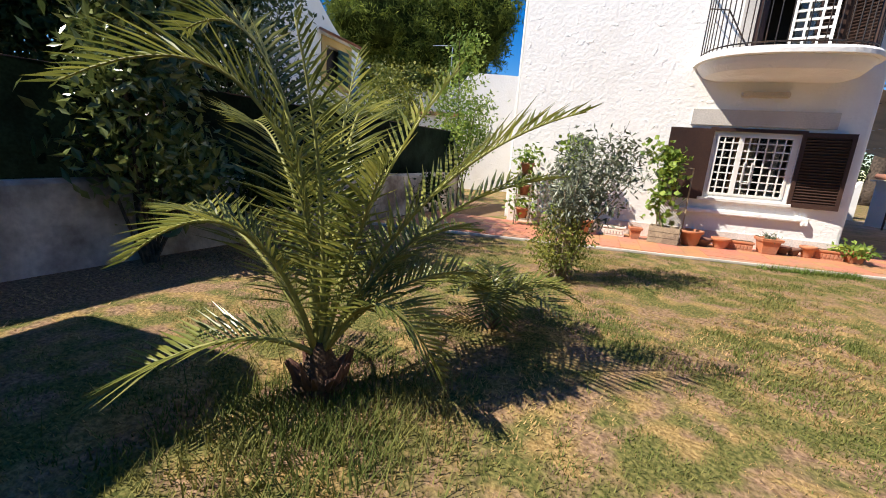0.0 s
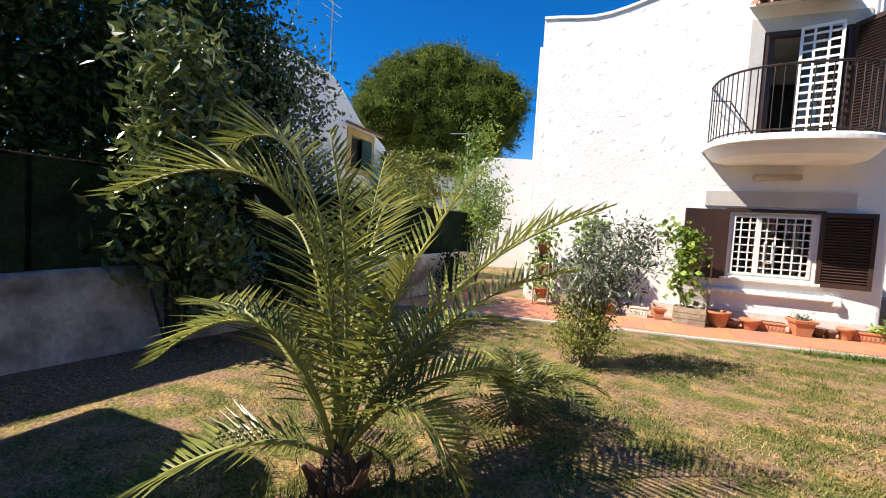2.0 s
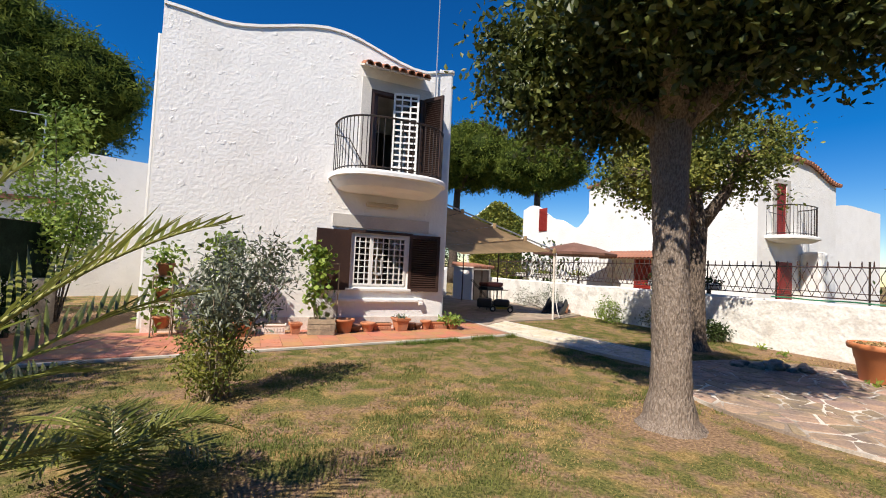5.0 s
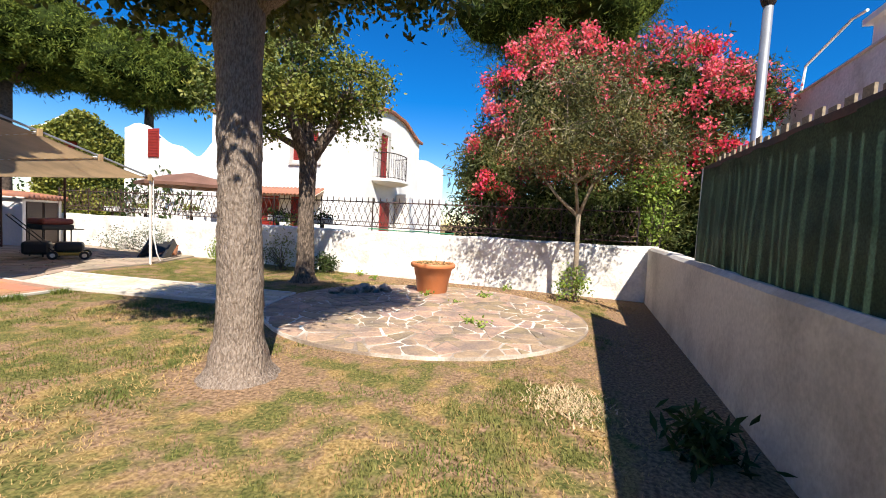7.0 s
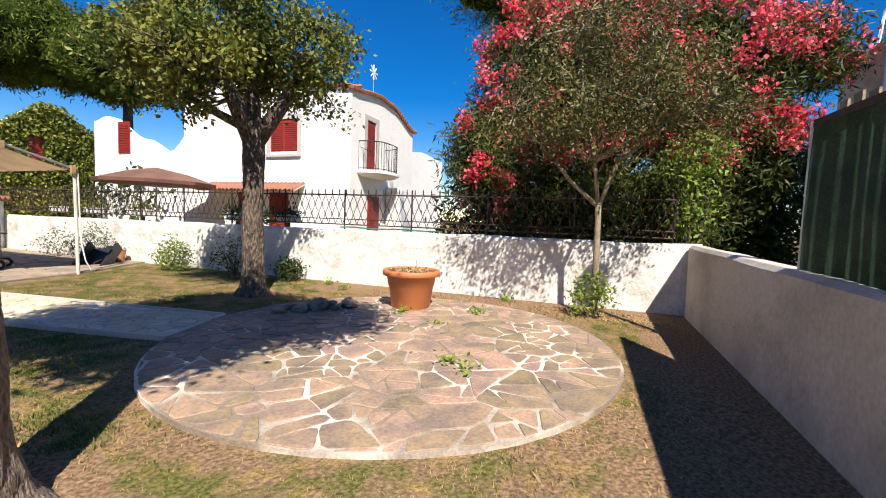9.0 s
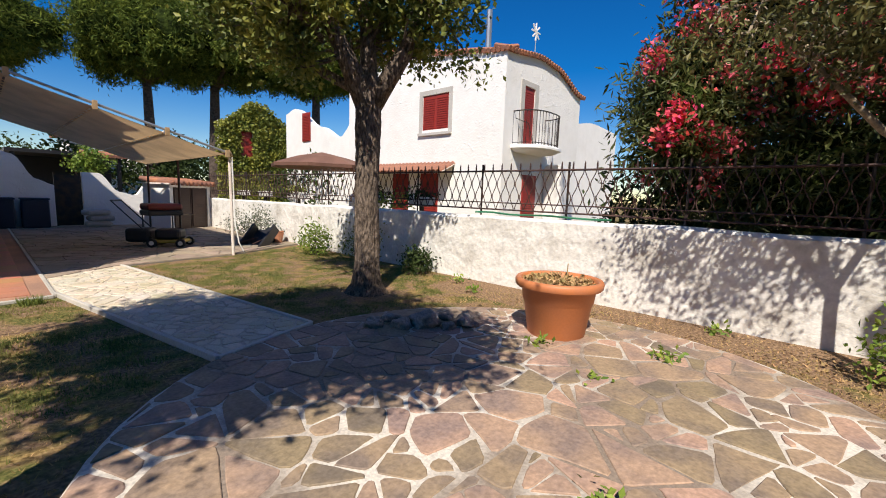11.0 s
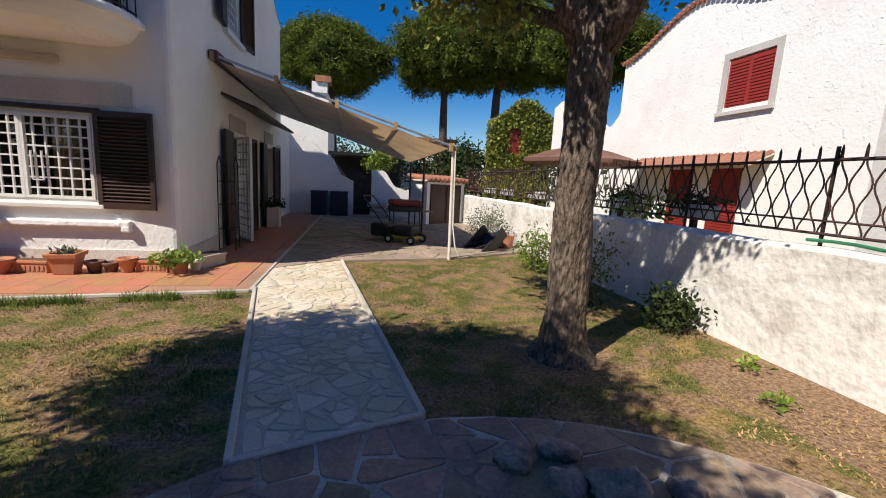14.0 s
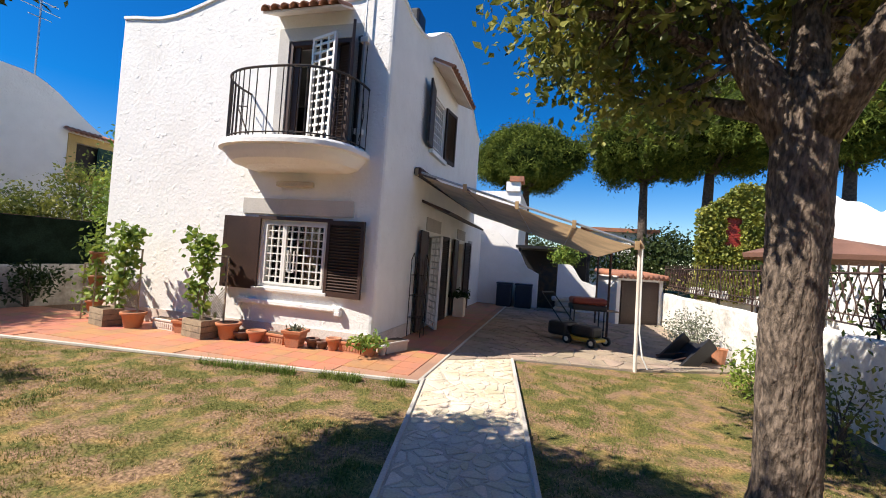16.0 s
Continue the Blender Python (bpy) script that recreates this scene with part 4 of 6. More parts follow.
part("body", boxes((11.0, 15.2, 0.0, 6.7, 0, 4.8)), STUCCO, east)
for k, (fn, a, b, fixed) in enumerate(((e_top, -0.4, 7.0, None), (e_side, 10.66, 15.6, None))):
    for s in steps(a, b, 0.16):
        t = bmesh.new()
        if k == 0:
            tube(t, [(10.6, s, fn(s)), (11.1, s, fn(s) + 0.16)], 0.075, 6)
        else:
            tube(t, [(s, -0.46, fn(s)), (s, 0.05, fn(s) + 0.16)], 0.075, 6)
        part("roof_tile", t, ROOF_TILE, east)
w = part("window", boxes((10.72, 10.9, 1.75, 2.9, 3.4, 3.44), (10.72, 10.9, 1.75, 2.9, 4.46, 4.5)), WHITE_METAL, east)
part("window_surround", boxes((10.68, 10.7, 1.6, 1.75, 3.3, 4.65), (10.68, 10.7, 2.9, 3.05, 3.3, 4.65), (10.68, 10.7, 1.75, 2.9, 4.5, 4.65), (10.62, 10.7, 1.6, 3.05, 3.22, 3.3)), STONE_TRIM, east)
plain_shutter(east, 0.57, 1.08, pose(10.74, 2.89, 3.41, 0, 0, -90), RED_WOOD)
plain_shutter(east, 0.57, 1.08, pose(10.74, 2.32, 3.41, 0, 0, -90), RED_WOOD)
plain_shutter(east, 0.6, 1.75, pose(11.7, -0.3, 2.85), RED_WOOD)
part("door_surround", boxes((11.5, 11.7, -0.37, -0.34, 2.8, 4.75), (12.3, 12.5, -0.37, -0.34, 2.8, 4.75), (11.7, 12.3, -0.37, -0.34, 4.6, 4.75)), STONE_TRIM, east)
balcony(east, 12.1, 0.95, 0.8, 2.83, STUCCO, IRON, 0.95, 22, m=pose(0, -0.34, 0), bowl=0.35)
plain_shutter(east, 0.8, 1.9, pose(11.8, -0.36, 0.1), RED_WOOD)
part("buttress", boxes((13.1, 13.5, -1.0, -0.34, 0, 2.4), round_off=0.12), STUCCO, east)
tile_hood(east, 4.2, 0.7, pose(10.7, 5.6, 2.3, 0, 0, -90), 24)
plain_shutter(east, 0.8, 1.9, pose(10.7, 4.3, 0.1, 0, 0, -90), RED_WOOD)
plain_shutter(east, 0.8, 1.9, pose(10.7, 2.9, 0.1, 0, 0, -90), RED_WOOD)
part("chimney_pipe", tube(bmesh.new(), [(11.6, 1.0, 5.2), (11.6, 1.0, 7.0)], 0.09, 8), GREY_METAL, east)
aerial = part("aerial", tube(bmesh.new(), [(14.4, 1.0, 5.0), (14.4, 1.0, 7.3)], 0.02, 5), GREY_METAL, east)
for a in range(4):
    c = math.pi * a / 4
    part("aerial_rod", tube(bmesh.new(), [(14.4 - 0.3 * math.cos(c), 1.0, 7.2 - 0.3 * math.sin(c)), (14.4 + 0.3 * math.cos(c), 1.0, 7.2 + 0.3 * math.sin(c))], 0.03, 4), WHITE_METAL, aerial)
terr = thing("neighbour_terrace", "white terraced house part with a roof terrace and red door", "house")
part("wall", panel(lambda s, z, d: Vector((11.2 + d, s, z)), steps(7.0, 13.0, 0.3), smooth_line((7.0, 4.6), (8.4, 3.6), (10.0, 4.2), (12.2, 5.2), (13.0, 5.0)), [], 0.3), STUCCO, terr)
plain_shutter(terr, 0.7, 1.3, pose(11.18, 11.4, 3.6, 0, 0, -90), RED_WOOD)
parasol = thing("parasol", "large brown garden parasol behind the fence", "parasol")
part("canopy", lathe(bmesh.new(), [(1.7, 2.05), (1.72, 2.15), (0.9, 2.42), (0.05, 2.6)], (8.6, 5.6, 0), 8), material("brown_parasol", (0.2, 0.1, 0.07), 0.85, bump=0.1), parasol)
part("pole", tube(bmesh.new(), [(8.6, 5.6, 0), (8.6, 5.6, 2.55)], 0.025, 6), GREY_METAL, parasol)

ivy = thing("ivy_house", "gabled house wall wholly grown over with ivy", "house")
rng = np.random.default_rng(11)
part("wall", panel(lambda s, z, d: Vector((s, 15.0 + d, z)), steps(8.8, 12.4, 0.2), smooth_line((8.8, 4.6), (10.5, 5.6), (12.4, 4.7)), [], 0.3), OLD_WALL, ivy)
for x in (9.1, 12.1):
    part("side_wall", boxes((x, x + 0.3, 15.3, 16.2, 0, 4.3)), OLD_WALL, ivy)
pts = np.column_stack([rng.uniform(8.6, 12.6, 16000), rng.normal(14.86, 0.07, 16000), rng.uniform(0.6, 5.7, 16000)])
tp = smooth_line((8.6, 4.5), (10.5, 5.7), (12.6, 4.7))
pts = pts[[p[2] < tp(p[0]) + rng.normal() * 0.06 and not (9.75 < p[0] < 10.35 and 2.9 < p[2] < 4.2) for p in pts]]
o = new("ivy", leaf_mesh("ivy", pts, IVY, 0.16, 0.13, rng, droop=0.5))
o.parent = ivy
plain_shutter(ivy, 0.6, 1.3, pose(9.75, 14.95, 2.9), RED_WOOD)

west = thing("west_house", "white curved-gable house with a green-shuttered ochre-framed window", "house")
w_top = smooth_line((-9, 5.7), (-3, 5.9), (2.6, 6.1), (5.4, 4.75), (7.0, 4.3), (8.0, 4.25))
part("wall", panel(lambda s, z, d: Vector((-12.6 - d, s, z)), steps(0.2, 8, 0.3), w_top, [(4.1, 5.4, 3.3, 4.4)], 0.3), STUCCO, west)
part("window_surround", boxes((-12.6, -12.57, 3.85, 4.1, 3.1, 4.65), (-12.6, -12.57, 5.4, 5.6, 3.1, 4.65), (-12.6, -12.57, 4.1, 5.4, 4.4, 4.65), (-12.6, -12.57, 4.1, 5.4, 3.1, 3.3)), OCHRE, west)
plain_shutter(west, 0.65, 1.1, pose(-12.58, 4.75, 3.3, 0, 0, 90), GREEN_WOOD)
# opaque dark sheet standing in for the unlit room
part("pane", boxes((-12.8, -12.78, 4.1, 5.4, 3.3, 4.4)), UNLIT_ROOM, west)
part("body", boxes((-19, -12.9, 0.3, 7.9, 0, 4.2)), STUCCO, west)
tile_hood(west, 2.0, 0.35, pose(-12.6, 3.7, 4.78, 0, 0, 90), 12)


# ---- trees ----
def blob(x, y, z, rx, ry=None, rz=None):
    return ((x, y, z), (rx, ry or rx, rz or rx))


tree("oak_tree", "tall oak with a grey fissured trunk and a dense crown coloured dark for shade", (-0.3, -5.6, 0),
     ([(0, 0, -0.05), (0.0, 0, 0.07), (0.0, 0, 0.3), (-0.01, 0.02, 1.2), (-0.03, 0.04, 2.3), (-0.03, 0.05, 3.0)], [0.33, 0.225, 0.172, 0.148, 0.152, 0.19]),
     [([(-0.03, 0.0, 2.75), (0.4, 0.3, 3.25), (0.75, 0.5, 3.7), (1.05, 0.6, 4.0)], [0.13, 0.09, 0.05, 0.015]), ([(-0.05, 0.05, 2.7), (-0.45, 0.6, 3.2), (-0.75, 1.05, 3.6), (-1.0, 1.5, 3.8)], [0.13, 0.09, 0.05, 0.015]),
      ([(-0.03, 0, 2.75), (0.35, -0.5, 3.3), (0.6, -0.95, 3.65), (0.8, -1.3, 3.9)], [0.13, 0.09, 0.05, 0.015]), ([(-0.05, 0, 2.8), (-0.5, -0.3, 3.4), (-0.9, -0.6, 3.9)], [0.13, 0.09, 0.03]),
      ([(-0.03, 0.03, 2.9), (0.0, 0.1, 3.6), (-0.1, 0.1, 4.4)], [0.14, 0.09, 0.03])],
     [blob(0, 0, 3.75, 1.3, 1.3, 0.9), blob(-0.6, 0.95, 3.6, 0.85, 0.85, 0.55), blob(0.65, -0.95, 3.65, 0.85, 0.85, 0.5), blob(0.5, 0.3, 3.55, 0.75, 0.75, 0.5), blob(-0.8, -0.5, 3.8, 0.8, 0.8, 0.6),
      blob(0.0, 0.75, 3.05, 0.38, 0.35, 0.3), blob(-0.8, 0.9, 3.05, 0.5, 0.45, 0.3), blob(0.0, 0.0, 4.5, 0.95, 0.95, 0.5)],
     1150, 62, 0.14, SHADED_OAK_LEAF, (0.085, 0.048), BARK, 21, twigs=240, shell=0.35, core=0.62)
tree("oak_tree", "forked oak with rough bark and a yellow-green crown", (3.9, -2.98, 0),
     ([(0, 0, -0.05), (0, 0, 0.12), (0.0, 0, 0.35), (-0.02, 0, 1.2), (0.0, 0, 2.2), (0.02, 0.02, 2.65)], [0.3, 0.195, 0.16, 0.142, 0.15, 0.165]),
     [([(-0.02, 0.03, 2.35), (-0.25, 0.15, 2.9), (-0.5, 0.3, 3.5), (-0.7, 0.4, 4.1)], [0.14, 0.11, 0.07, 0.02]), ([(0.03, -0.03, 2.35), (0.25, -0.3, 2.9), (0.45, -0.5, 3.5), (0.5, -0.6, 4.1)], [0.13, 0.1, 0.06, 0.02]),
      ([(0, 0, 2.5), (0.05, 0.1, 3.1), (0.0, 0.2, 3.9), (-0.1, 0.3, 4.6)], [0.12, 0.09, 0.05, 0.02]), ([(-0.45, 0.3, 3.05), (-1.0, 0.0, 3.15), (-1.5, -0.15, 3.1)], [0.06, 0.035, 0.012]),
      ([(-0.1, 0.08, 2.5), (-0.5, 0.8, 2.9), (-0.7, 1.4, 3.2)], [0.07, 0.045, 0.015])],
     [blob(-0.25, 0.2, 3.9, 1.15, 1.15, 0.85), blob(-0.8, 0.9, 3.35, 0.85, 0.85, 0.5), blob(0.45, -0.55, 3.7, 0.75, 0.75, 0.6), blob(-1.2, -0.15, 3.2, 0.65, 0.6, 0.35), blob(0.5, 0.4, 3.3, 0.55, 0.6, 0.4),
      blob(-0.2, 0.2, 4.6, 0.8, 0.8, 0.4), blob(0.75, -0.6, 3.0, 0.4, 0.4, 0.3), blob(-0.7, 0.5, 2.75, 0.35, 0.35, 0.25)],
     290, 74, 0.12, OAK_LEAF, (0.082, 0.05), BROWN_BARK, 22, twigs=200, shell=0.45)
tree("young_tree", "slim young tree with a forked pale stem by the wall", (4.93, -7.9, 0),
     ([(0, 0, 0), (0.01, 0, 0.6), (0.0, 0.02, 1.55)], [0.055, 0.045, 0.04]),
     [([(0, 0.02, 1.5), (0.05, 0.4, 1.85), (0.0, 0.85, 2.4), (0.0, 1.2, 2.9)], [0.034, 0.028, 0.018, 0.006]), ([(0, 0.02, 1.5), (0.05, -0.15, 2.0), (0.0, -0.5, 2.9), (0.0, -0.7, 3.6)], [0.034, 0.028, 0.018, 0.006]),
      ([(0, 0.02, 1.5), (-0.1, 0.1, 2.1), (-0.15, 0.3, 3.0), (-0.1, 0.35, 3.8)], [0.032, 0.024, 0.016, 0.006]), ([(0.02, -0.2, 2.1), (-0.05, -0.8, 2.6), (0.0, -1.2, 3.0)], [0.025, 0.016, 0.005])],
     [blob(-0.2, 0.2, 3.1, 1.2, 1.2, 0.75), blob(0, -0.7, 3.1, 0.9, 0.8, 0.6), blob(-0.2, 1.0, 2.5, 0.8, 0.6, 0.45), blob(0, 0.0, 3.8, 0.7, 0.8, 0.35), blob(-0.2, -1.0, 2.6, 0.8, 0.6, 0.4), blob(-0.5, 0.0, 2.5, 0.7, 0.7, 0.4)],
     320, 62, 0.12, YOUNG_LEAF, (0.06, 0.026), RAW_WOOD, 23, sides=6, twigs=110, shell=0.25)


def bush(name, label, base, blobs, clumps, per, spread, leaf, size, seed, stems=6, category="shrub", shell=0.3, stem_mat=None, r=0.018):
    rng = np.random.default_rng(seed)
    ob = thing(name, label, category, pose(*base))
    c, p = in_blobs(blobs, clumps, per, spread, rng, shell)
    p = p[p[:, 2] > 0.02]
    for q in c[:: max(1, len(c) // stems)]:
        q = Vector(q)
        foot = Vector((rng.normal() * 0.05, rng.normal() * 0.05, 0))
        part("stem", tube(bmesh.new(), [foot, foot.lerp(q, 0.5) + Vector((0, 0, q.z * 0.15)), q], [r, r * 0.7, r * 0.3], 5), stem_mat or DARK_BARK, ob)
    o = new("foliage", leaf_mesh("foliage", p, leaf, size[0], size[1], rng))
    o.parent = ob
    return ob


OLEANDER_BLOBS = [blob(0, 0.2, 3.9, 1.2, 1.7, 1.8), blob(0.1, -2.0, 3.9, 1.1, 1.4, 1.5), blob(0.2, -3.5, 4.2, 0.6, 0.7, 0.6), blob(-0.3, 1.6, 2.4, 0.8, 0.75, 1.1), blob(0.2, -2.6, 2.6, 0.9, 1.2, 1.0), blob(-0.3, -0.4, 1.6, 0.7, 2.2, 0.9)]
oleander = bush("oleander", "tall oleander covered with pink blossom behind the wall", (7.3, -7.4, 0), OLEANDER_BLOBS, 1900, 44, 0.16, OLEANDER_LEAF, (0.15, 0.03), 31, stems=30, shell=0.5, r=0.04)
inner_foliage(oleander, OLEANDER_BLOBS, 0.66, CROWN_SHADE)
rng = np.random.default_rng(32)
heads, petals = in_blobs(OLEANDER_BLOBS[:5], 760, 64, 0.09, rng, 0.96)
grouped = np.array([(noise.noise(Vector(h) * 0.95 + Vector((5.0, 1.0, 2.0))) > -0.16) and (h[0] < 0.5 or h[2] > 4.4) and (h[2] > 2.3 or h[1] > 0.9) for h in heads])
o = new("blossom", leaf_mesh("blossom", petals[np.repeat(grouped, 64)], PETAL, 0.07, 0.065, rng))
o.parent = oleander
bush("hedge_shrub", "bright green shrub at the wall corner", (6.0, -9.2, 0), [blob(0, 0, 2.25, 0.4, 0.42, 0.45), blob(0, 0, 1.5, 0.25, 0.25, 0.4)], 70, 24, 0.12, FRESH_LEAF, (0.08, 0.045), 33)
# added fill: its dark leaves stand in for deep shade under the oleander
bush("shade_fill", "added dense undergrowth, dark leaves standing in for shade below the oleander", (7.6, -7.6, 0), [blob(0, 0, 1.1, 0.7, 3.0, 1.1), blob(0.4, -2.8, 1.4, 0.9, 1.1, 1.4)], 700, 36, 0.18, DARK_LEAF, (0.14, 0.05), 34)


def pine(label, base, crown, trunk_r, lean, seed, clumps=1300, per=64, needle=(0.3, 0.06), spread=0.2):
    """A stone pine: a bare trunk that forks under a flat dome of needle tufts."""
    (cx, cy, cz), (rx, ry, rz) = crown
    rng = np.random.default_rng(seed)
    limbs = []
    for k in range(6):
        a = k * 1.05 + seed
        limbs.append(([(lean, 0, cz - rz * 0.9), (cx + rx * 0.35 * math.cos(a), cy + ry * 0.35 * math.sin(a), cz - rz * 0.45), (cx + rx * 0.75 * math.cos(a), cy + ry * 0.75 * math.sin(a), cz + rz * 0.1)], [trunk_r * 0.5, trunk_r * 0.3, trunk_r * 0.1]))
    blobs = [((cx, cy, cz), (rx * 0.85, ry * 0.85, rz * 0.9))]
    for k in range(9):
        a = 2 * math.pi * k / 9 + seed
        s = 0.62 + 0.15 * math.sin(k * 2.7 + seed)
        blobs.append(((cx + rx * s * math.cos(a), cy + ry * s * math.sin(a), cz - rz * 0.12 + rz * 0.2 * math.sin(k * 1.9)), (rx * 0.42, ry * 0.42, rz * 0.55)))
    for k in range(4):
        a = 2 * math.pi * k / 4 + seed * 2
        blobs.append(((cx + rx * 0.3 * math.cos(a), cy + ry * 0.3 * math.sin(a), cz + rz * 0.5), (rx * 0.4, ry * 0.4, rz * 0.45)))
    ob = tree("stone_pine", label, base, ([(0, 0, 0), (lean * 0.4, 0, cz * 0.35), (lean, 0, cz - rz * 0.8)], [trunk_r * 1.2, trunk_r, trunk_r * 0.75]), limbs, blobs, clumps, per, spread, PINE_LEAF, needle, DARK_BARK, seed, sides=7, twigs=0, shell=0.86)
    inner_foliage(ob, blobs, 0.84, CROWN_SHADE)
    return ob


PINES = "umbrella-shaped stone pine with a bare dark trunk"
pine(PINES, (0.6, 24.1, 0), ((-0.3, 0, 8.9), (3.6, 3.4, 2.3)), 0.28, -0.2, 41)
pine(PINES, (8.1, 23.7, 0), ((0.0, 0, 9.9), (3.6, 3.4, 2.8)), 0.3, -0.15, 42)
pine(PINES, (11.3, 22.9, 0), ((1.0, -0.6, 10.4), (3.8, 3.6, 2.9)), 0.34, 0.2, 43)
pine(PINES, (15.5, 17.5, 0), ((0.0, 0, 9.3), (3.4, 3.2, 2.3)), 0.3, 0.1, 44)
pine("great domed stone pine behind the neighbouring houses", (-16.0, 19.0, 0), ((0, 0, 9.2), (6.2, 5.4, 4.4)), 0.35, 0.0, 45, 2200, 64)
pine("stone pine reaching over the oleander", (11.5, -8.0, 0), ((-1.0, 1.2, 7.9), (2.9, 2.8, 2.3)), 0.25, -0.3, 46, 900, 70, (0.16, 0.022), 0.17)

# the dark trees and shrubs beyond the west wall
tree("evergreen_tree", "large dark evergreen tree behind the west wall", (-10.8, -4.6, 0),
     ([(0, 0, 0), (0, 0, 1.0), (0.1, 0.1, 2.2)], [0.25, 0.2, 0.17]),
     [([(0.1, 0.1, 2.0), (0.5, 0.7, 3.2), (0.8, 1.2, 4.2)], [0.12, 0.09, 0.04]), ([(0.1, 0.1, 2.0), (0.2, -0.8, 3.2), (0.3, -1.4, 4.2)], [0.12, 0.09, 0.04])],
     [blob(0, 0, 4.2, 2.0, 2.2, 2.2), blob(0.4, 1.4, 3.4, 1.4, 1.4, 1.6), blob(-0.3, -1.0, 3.2, 1.3, 1.3, 1.7), blob(0.3, 0, 2.1, 1.5, 2.4, 1.0)],
     1700, 34, 0.2, DARK_LEAF, (0.12, 0.055), DARK_BARK, 51, twigs=60)
bush("garden_shrub", "airy shrub with glossy leaves above the hedge", (-9.2, -3.0, 0), [blob(0, 0, 3.3, 0.9, 0.8, 1.3), blob(0, 0.4, 1.7, 0.8, 1.1, 0.8), blob(-0.6, -0.9, 3.2, 0.9, 0.8, 1.3)], 420, 26, 0.2, LAUREL_LEAF, (0.1, 0.05), 52)
bush("sunlit_tree", "light green sunlit foliage beyond the net fence", (-11.3, -6.7, 0), [blob(0, 0, 2.7, 0.9, 1.2, 0.75), blob(0, 0, 1.4, 0.4, 0.6, 0.8)], 260, 26, 0.18, FRESH_LEAF, (0.12, 0.07), 53)
bush("glossy_shrub", "tall laurel-like shrub with shiny leaves against the wall", (-7.9, -5.5, 0), [blob(0, 0, 1.7, 0.42, 0.5, 1.0), blob(0.1, 0.3, 0.9, 0.4, 0.6, 0.4), blob(0, 0.0, 2.7, 0.35, 0.42, 0.6), blob(-0.1, 0.5, 2.3, 0.3, 0.35, 0.5)], 250, 20, 0.13, LAUREL_LEAF, (0.14, 0.055), 54, stems=16)
bush("wall_creeper", "leafy creeper hanging over the west wall", (-7.4, -4.0, 0), [blob(0, 0, 0.75, 0.22, 0.9, 0.25), blob(0.05, -0.6, 0.6, 0.2, 0.4, 0.3)], 80, 22, 0.1, DARK_LEAF, (0.1, 0.045), 55)
bush("wall_creeper", "leafy creeper hanging over the west wall", (-6.95, -0.2, 0), [blob(0, 0, 0.5, 0.15, 0.7, 0.3)], 40, 18, 0.09, DARK_LEAF, (0.09, 0.045), 56)
bush("citrus_tree", "young citrus tree with bright leaves beside the house", (-7.0, 1.6, 0), [blob(0, 0, 2.2, 0.75, 0.75, 0.8), blob(0, 0, 3.3, 0.35, 0.35, 0.7), blob(-0.1, 0, 1.4, 0.7, 0.7, 0.5)], 170, 24, 0.15, FRESH_LEAF, (0.11, 0.05), 57, stems=10)
bush("citrus_tree", "round dark citrus tree behind the wall", (-9.3, 2.4, 0), [blob(0, 0, 2.4, 0.8, 0.8, 0.9)], 150, 26, 0.15, OAK_LEAF, (0.1, 0.05), 58, stems=8)
bush("hedge_shrub", "leafy green hedge beyond the net fence", (-8.6, -0.3, 0), [blob(0, 0, 1.5, 0.6, 1.6, 0.7), blob(0.1, 1.0, 1.8, 0.5, 0.7, 0.6)], 260, 26, 0.15, OAK_LEAF, (0.1, 0.05), 59, stems=10)

# added tree, out of view, that throws shade towards the west net
tree("evergreen_tree", "large dark evergreen tree behind the west wall", (-11.9, -12.3, 0),
     ([(0, 0, 0), (0, 0, 1.2), (0.1, 0.1, 2.4)], [0.25, 0.2, 0.17]),
     [([(0.1, 0.1, 2.2), (0.5, 0.7, 3.4), (0.8, 1.2, 4.4)], [0.12, 0.09, 0.04]), ([(0.1, 0.1, 2.2), (0.2, -0.8, 3.4), (0.3, -1.4, 4.4)], [0.12, 0.09, 0.04])],
     [blob(0, 0, 4.6, 1.9, 2.2, 1.6), blob(0.8, 1.2, 4.2, 1.4, 1.5, 1.3), blob(0.6, -1.2, 4.2, 1.4, 1.5, 1.3)],
     700, 30, 0.22, DARK_LEAF, (0.13, 0.06), DARK_BARK, 61, twigs=40)
lean_to = thing("garden_roof", "brown pitched garden roof behind the net fence", "roof")
part("roof", boxes((-1.6, 1.6, -1.2, 1.2, 0, 0.06), m=pose(-11.2, -7.2, 1.95, 0, 8, 0)), PLINTH, lean_to)
for x, y in ((-12.4, -8.2), (-12.4, -6.2), (-10.0, -8.2), (-10.0, -6.2)):
    part("post", boxes((x - 0.04, x + 0.04, y - 0.04, y + 0.04, 0, 2.0)), BROWN_WOOD, lean_to)

behind = thing("terrace_house", "white house with an ivy-topped roof terrace and small window", "house")
m = Matrix.Translation((-12.2, 5.4, 0)) @ pose(0, 0, 0, 0, 0, 21)
part("wall", panel(lambda s, z, d: m @ Vector((s, d, z)), steps(0, 6.4, 0.4), lambda s: 3.55 if s < 3.9 else 4.1, [(1.5, 1.95, 1.6, 2.1)], 0.3), STUCCO, behind)
part("cornice", boxes((0, 3.9, -0.12, 0.0, 2.55, 2.68), m=m), ROOF_TILE, behind)
part("pane", boxes((1.5, 1.95, 0.15, 0.16, 1.6, 2.1), m=m), GLASS, behind)
part("body", boxes((0, 6.4, 0.3, 5, 0, 3.4), m=m), STUCCO, behind)
rng = np.random.default_rng(60)
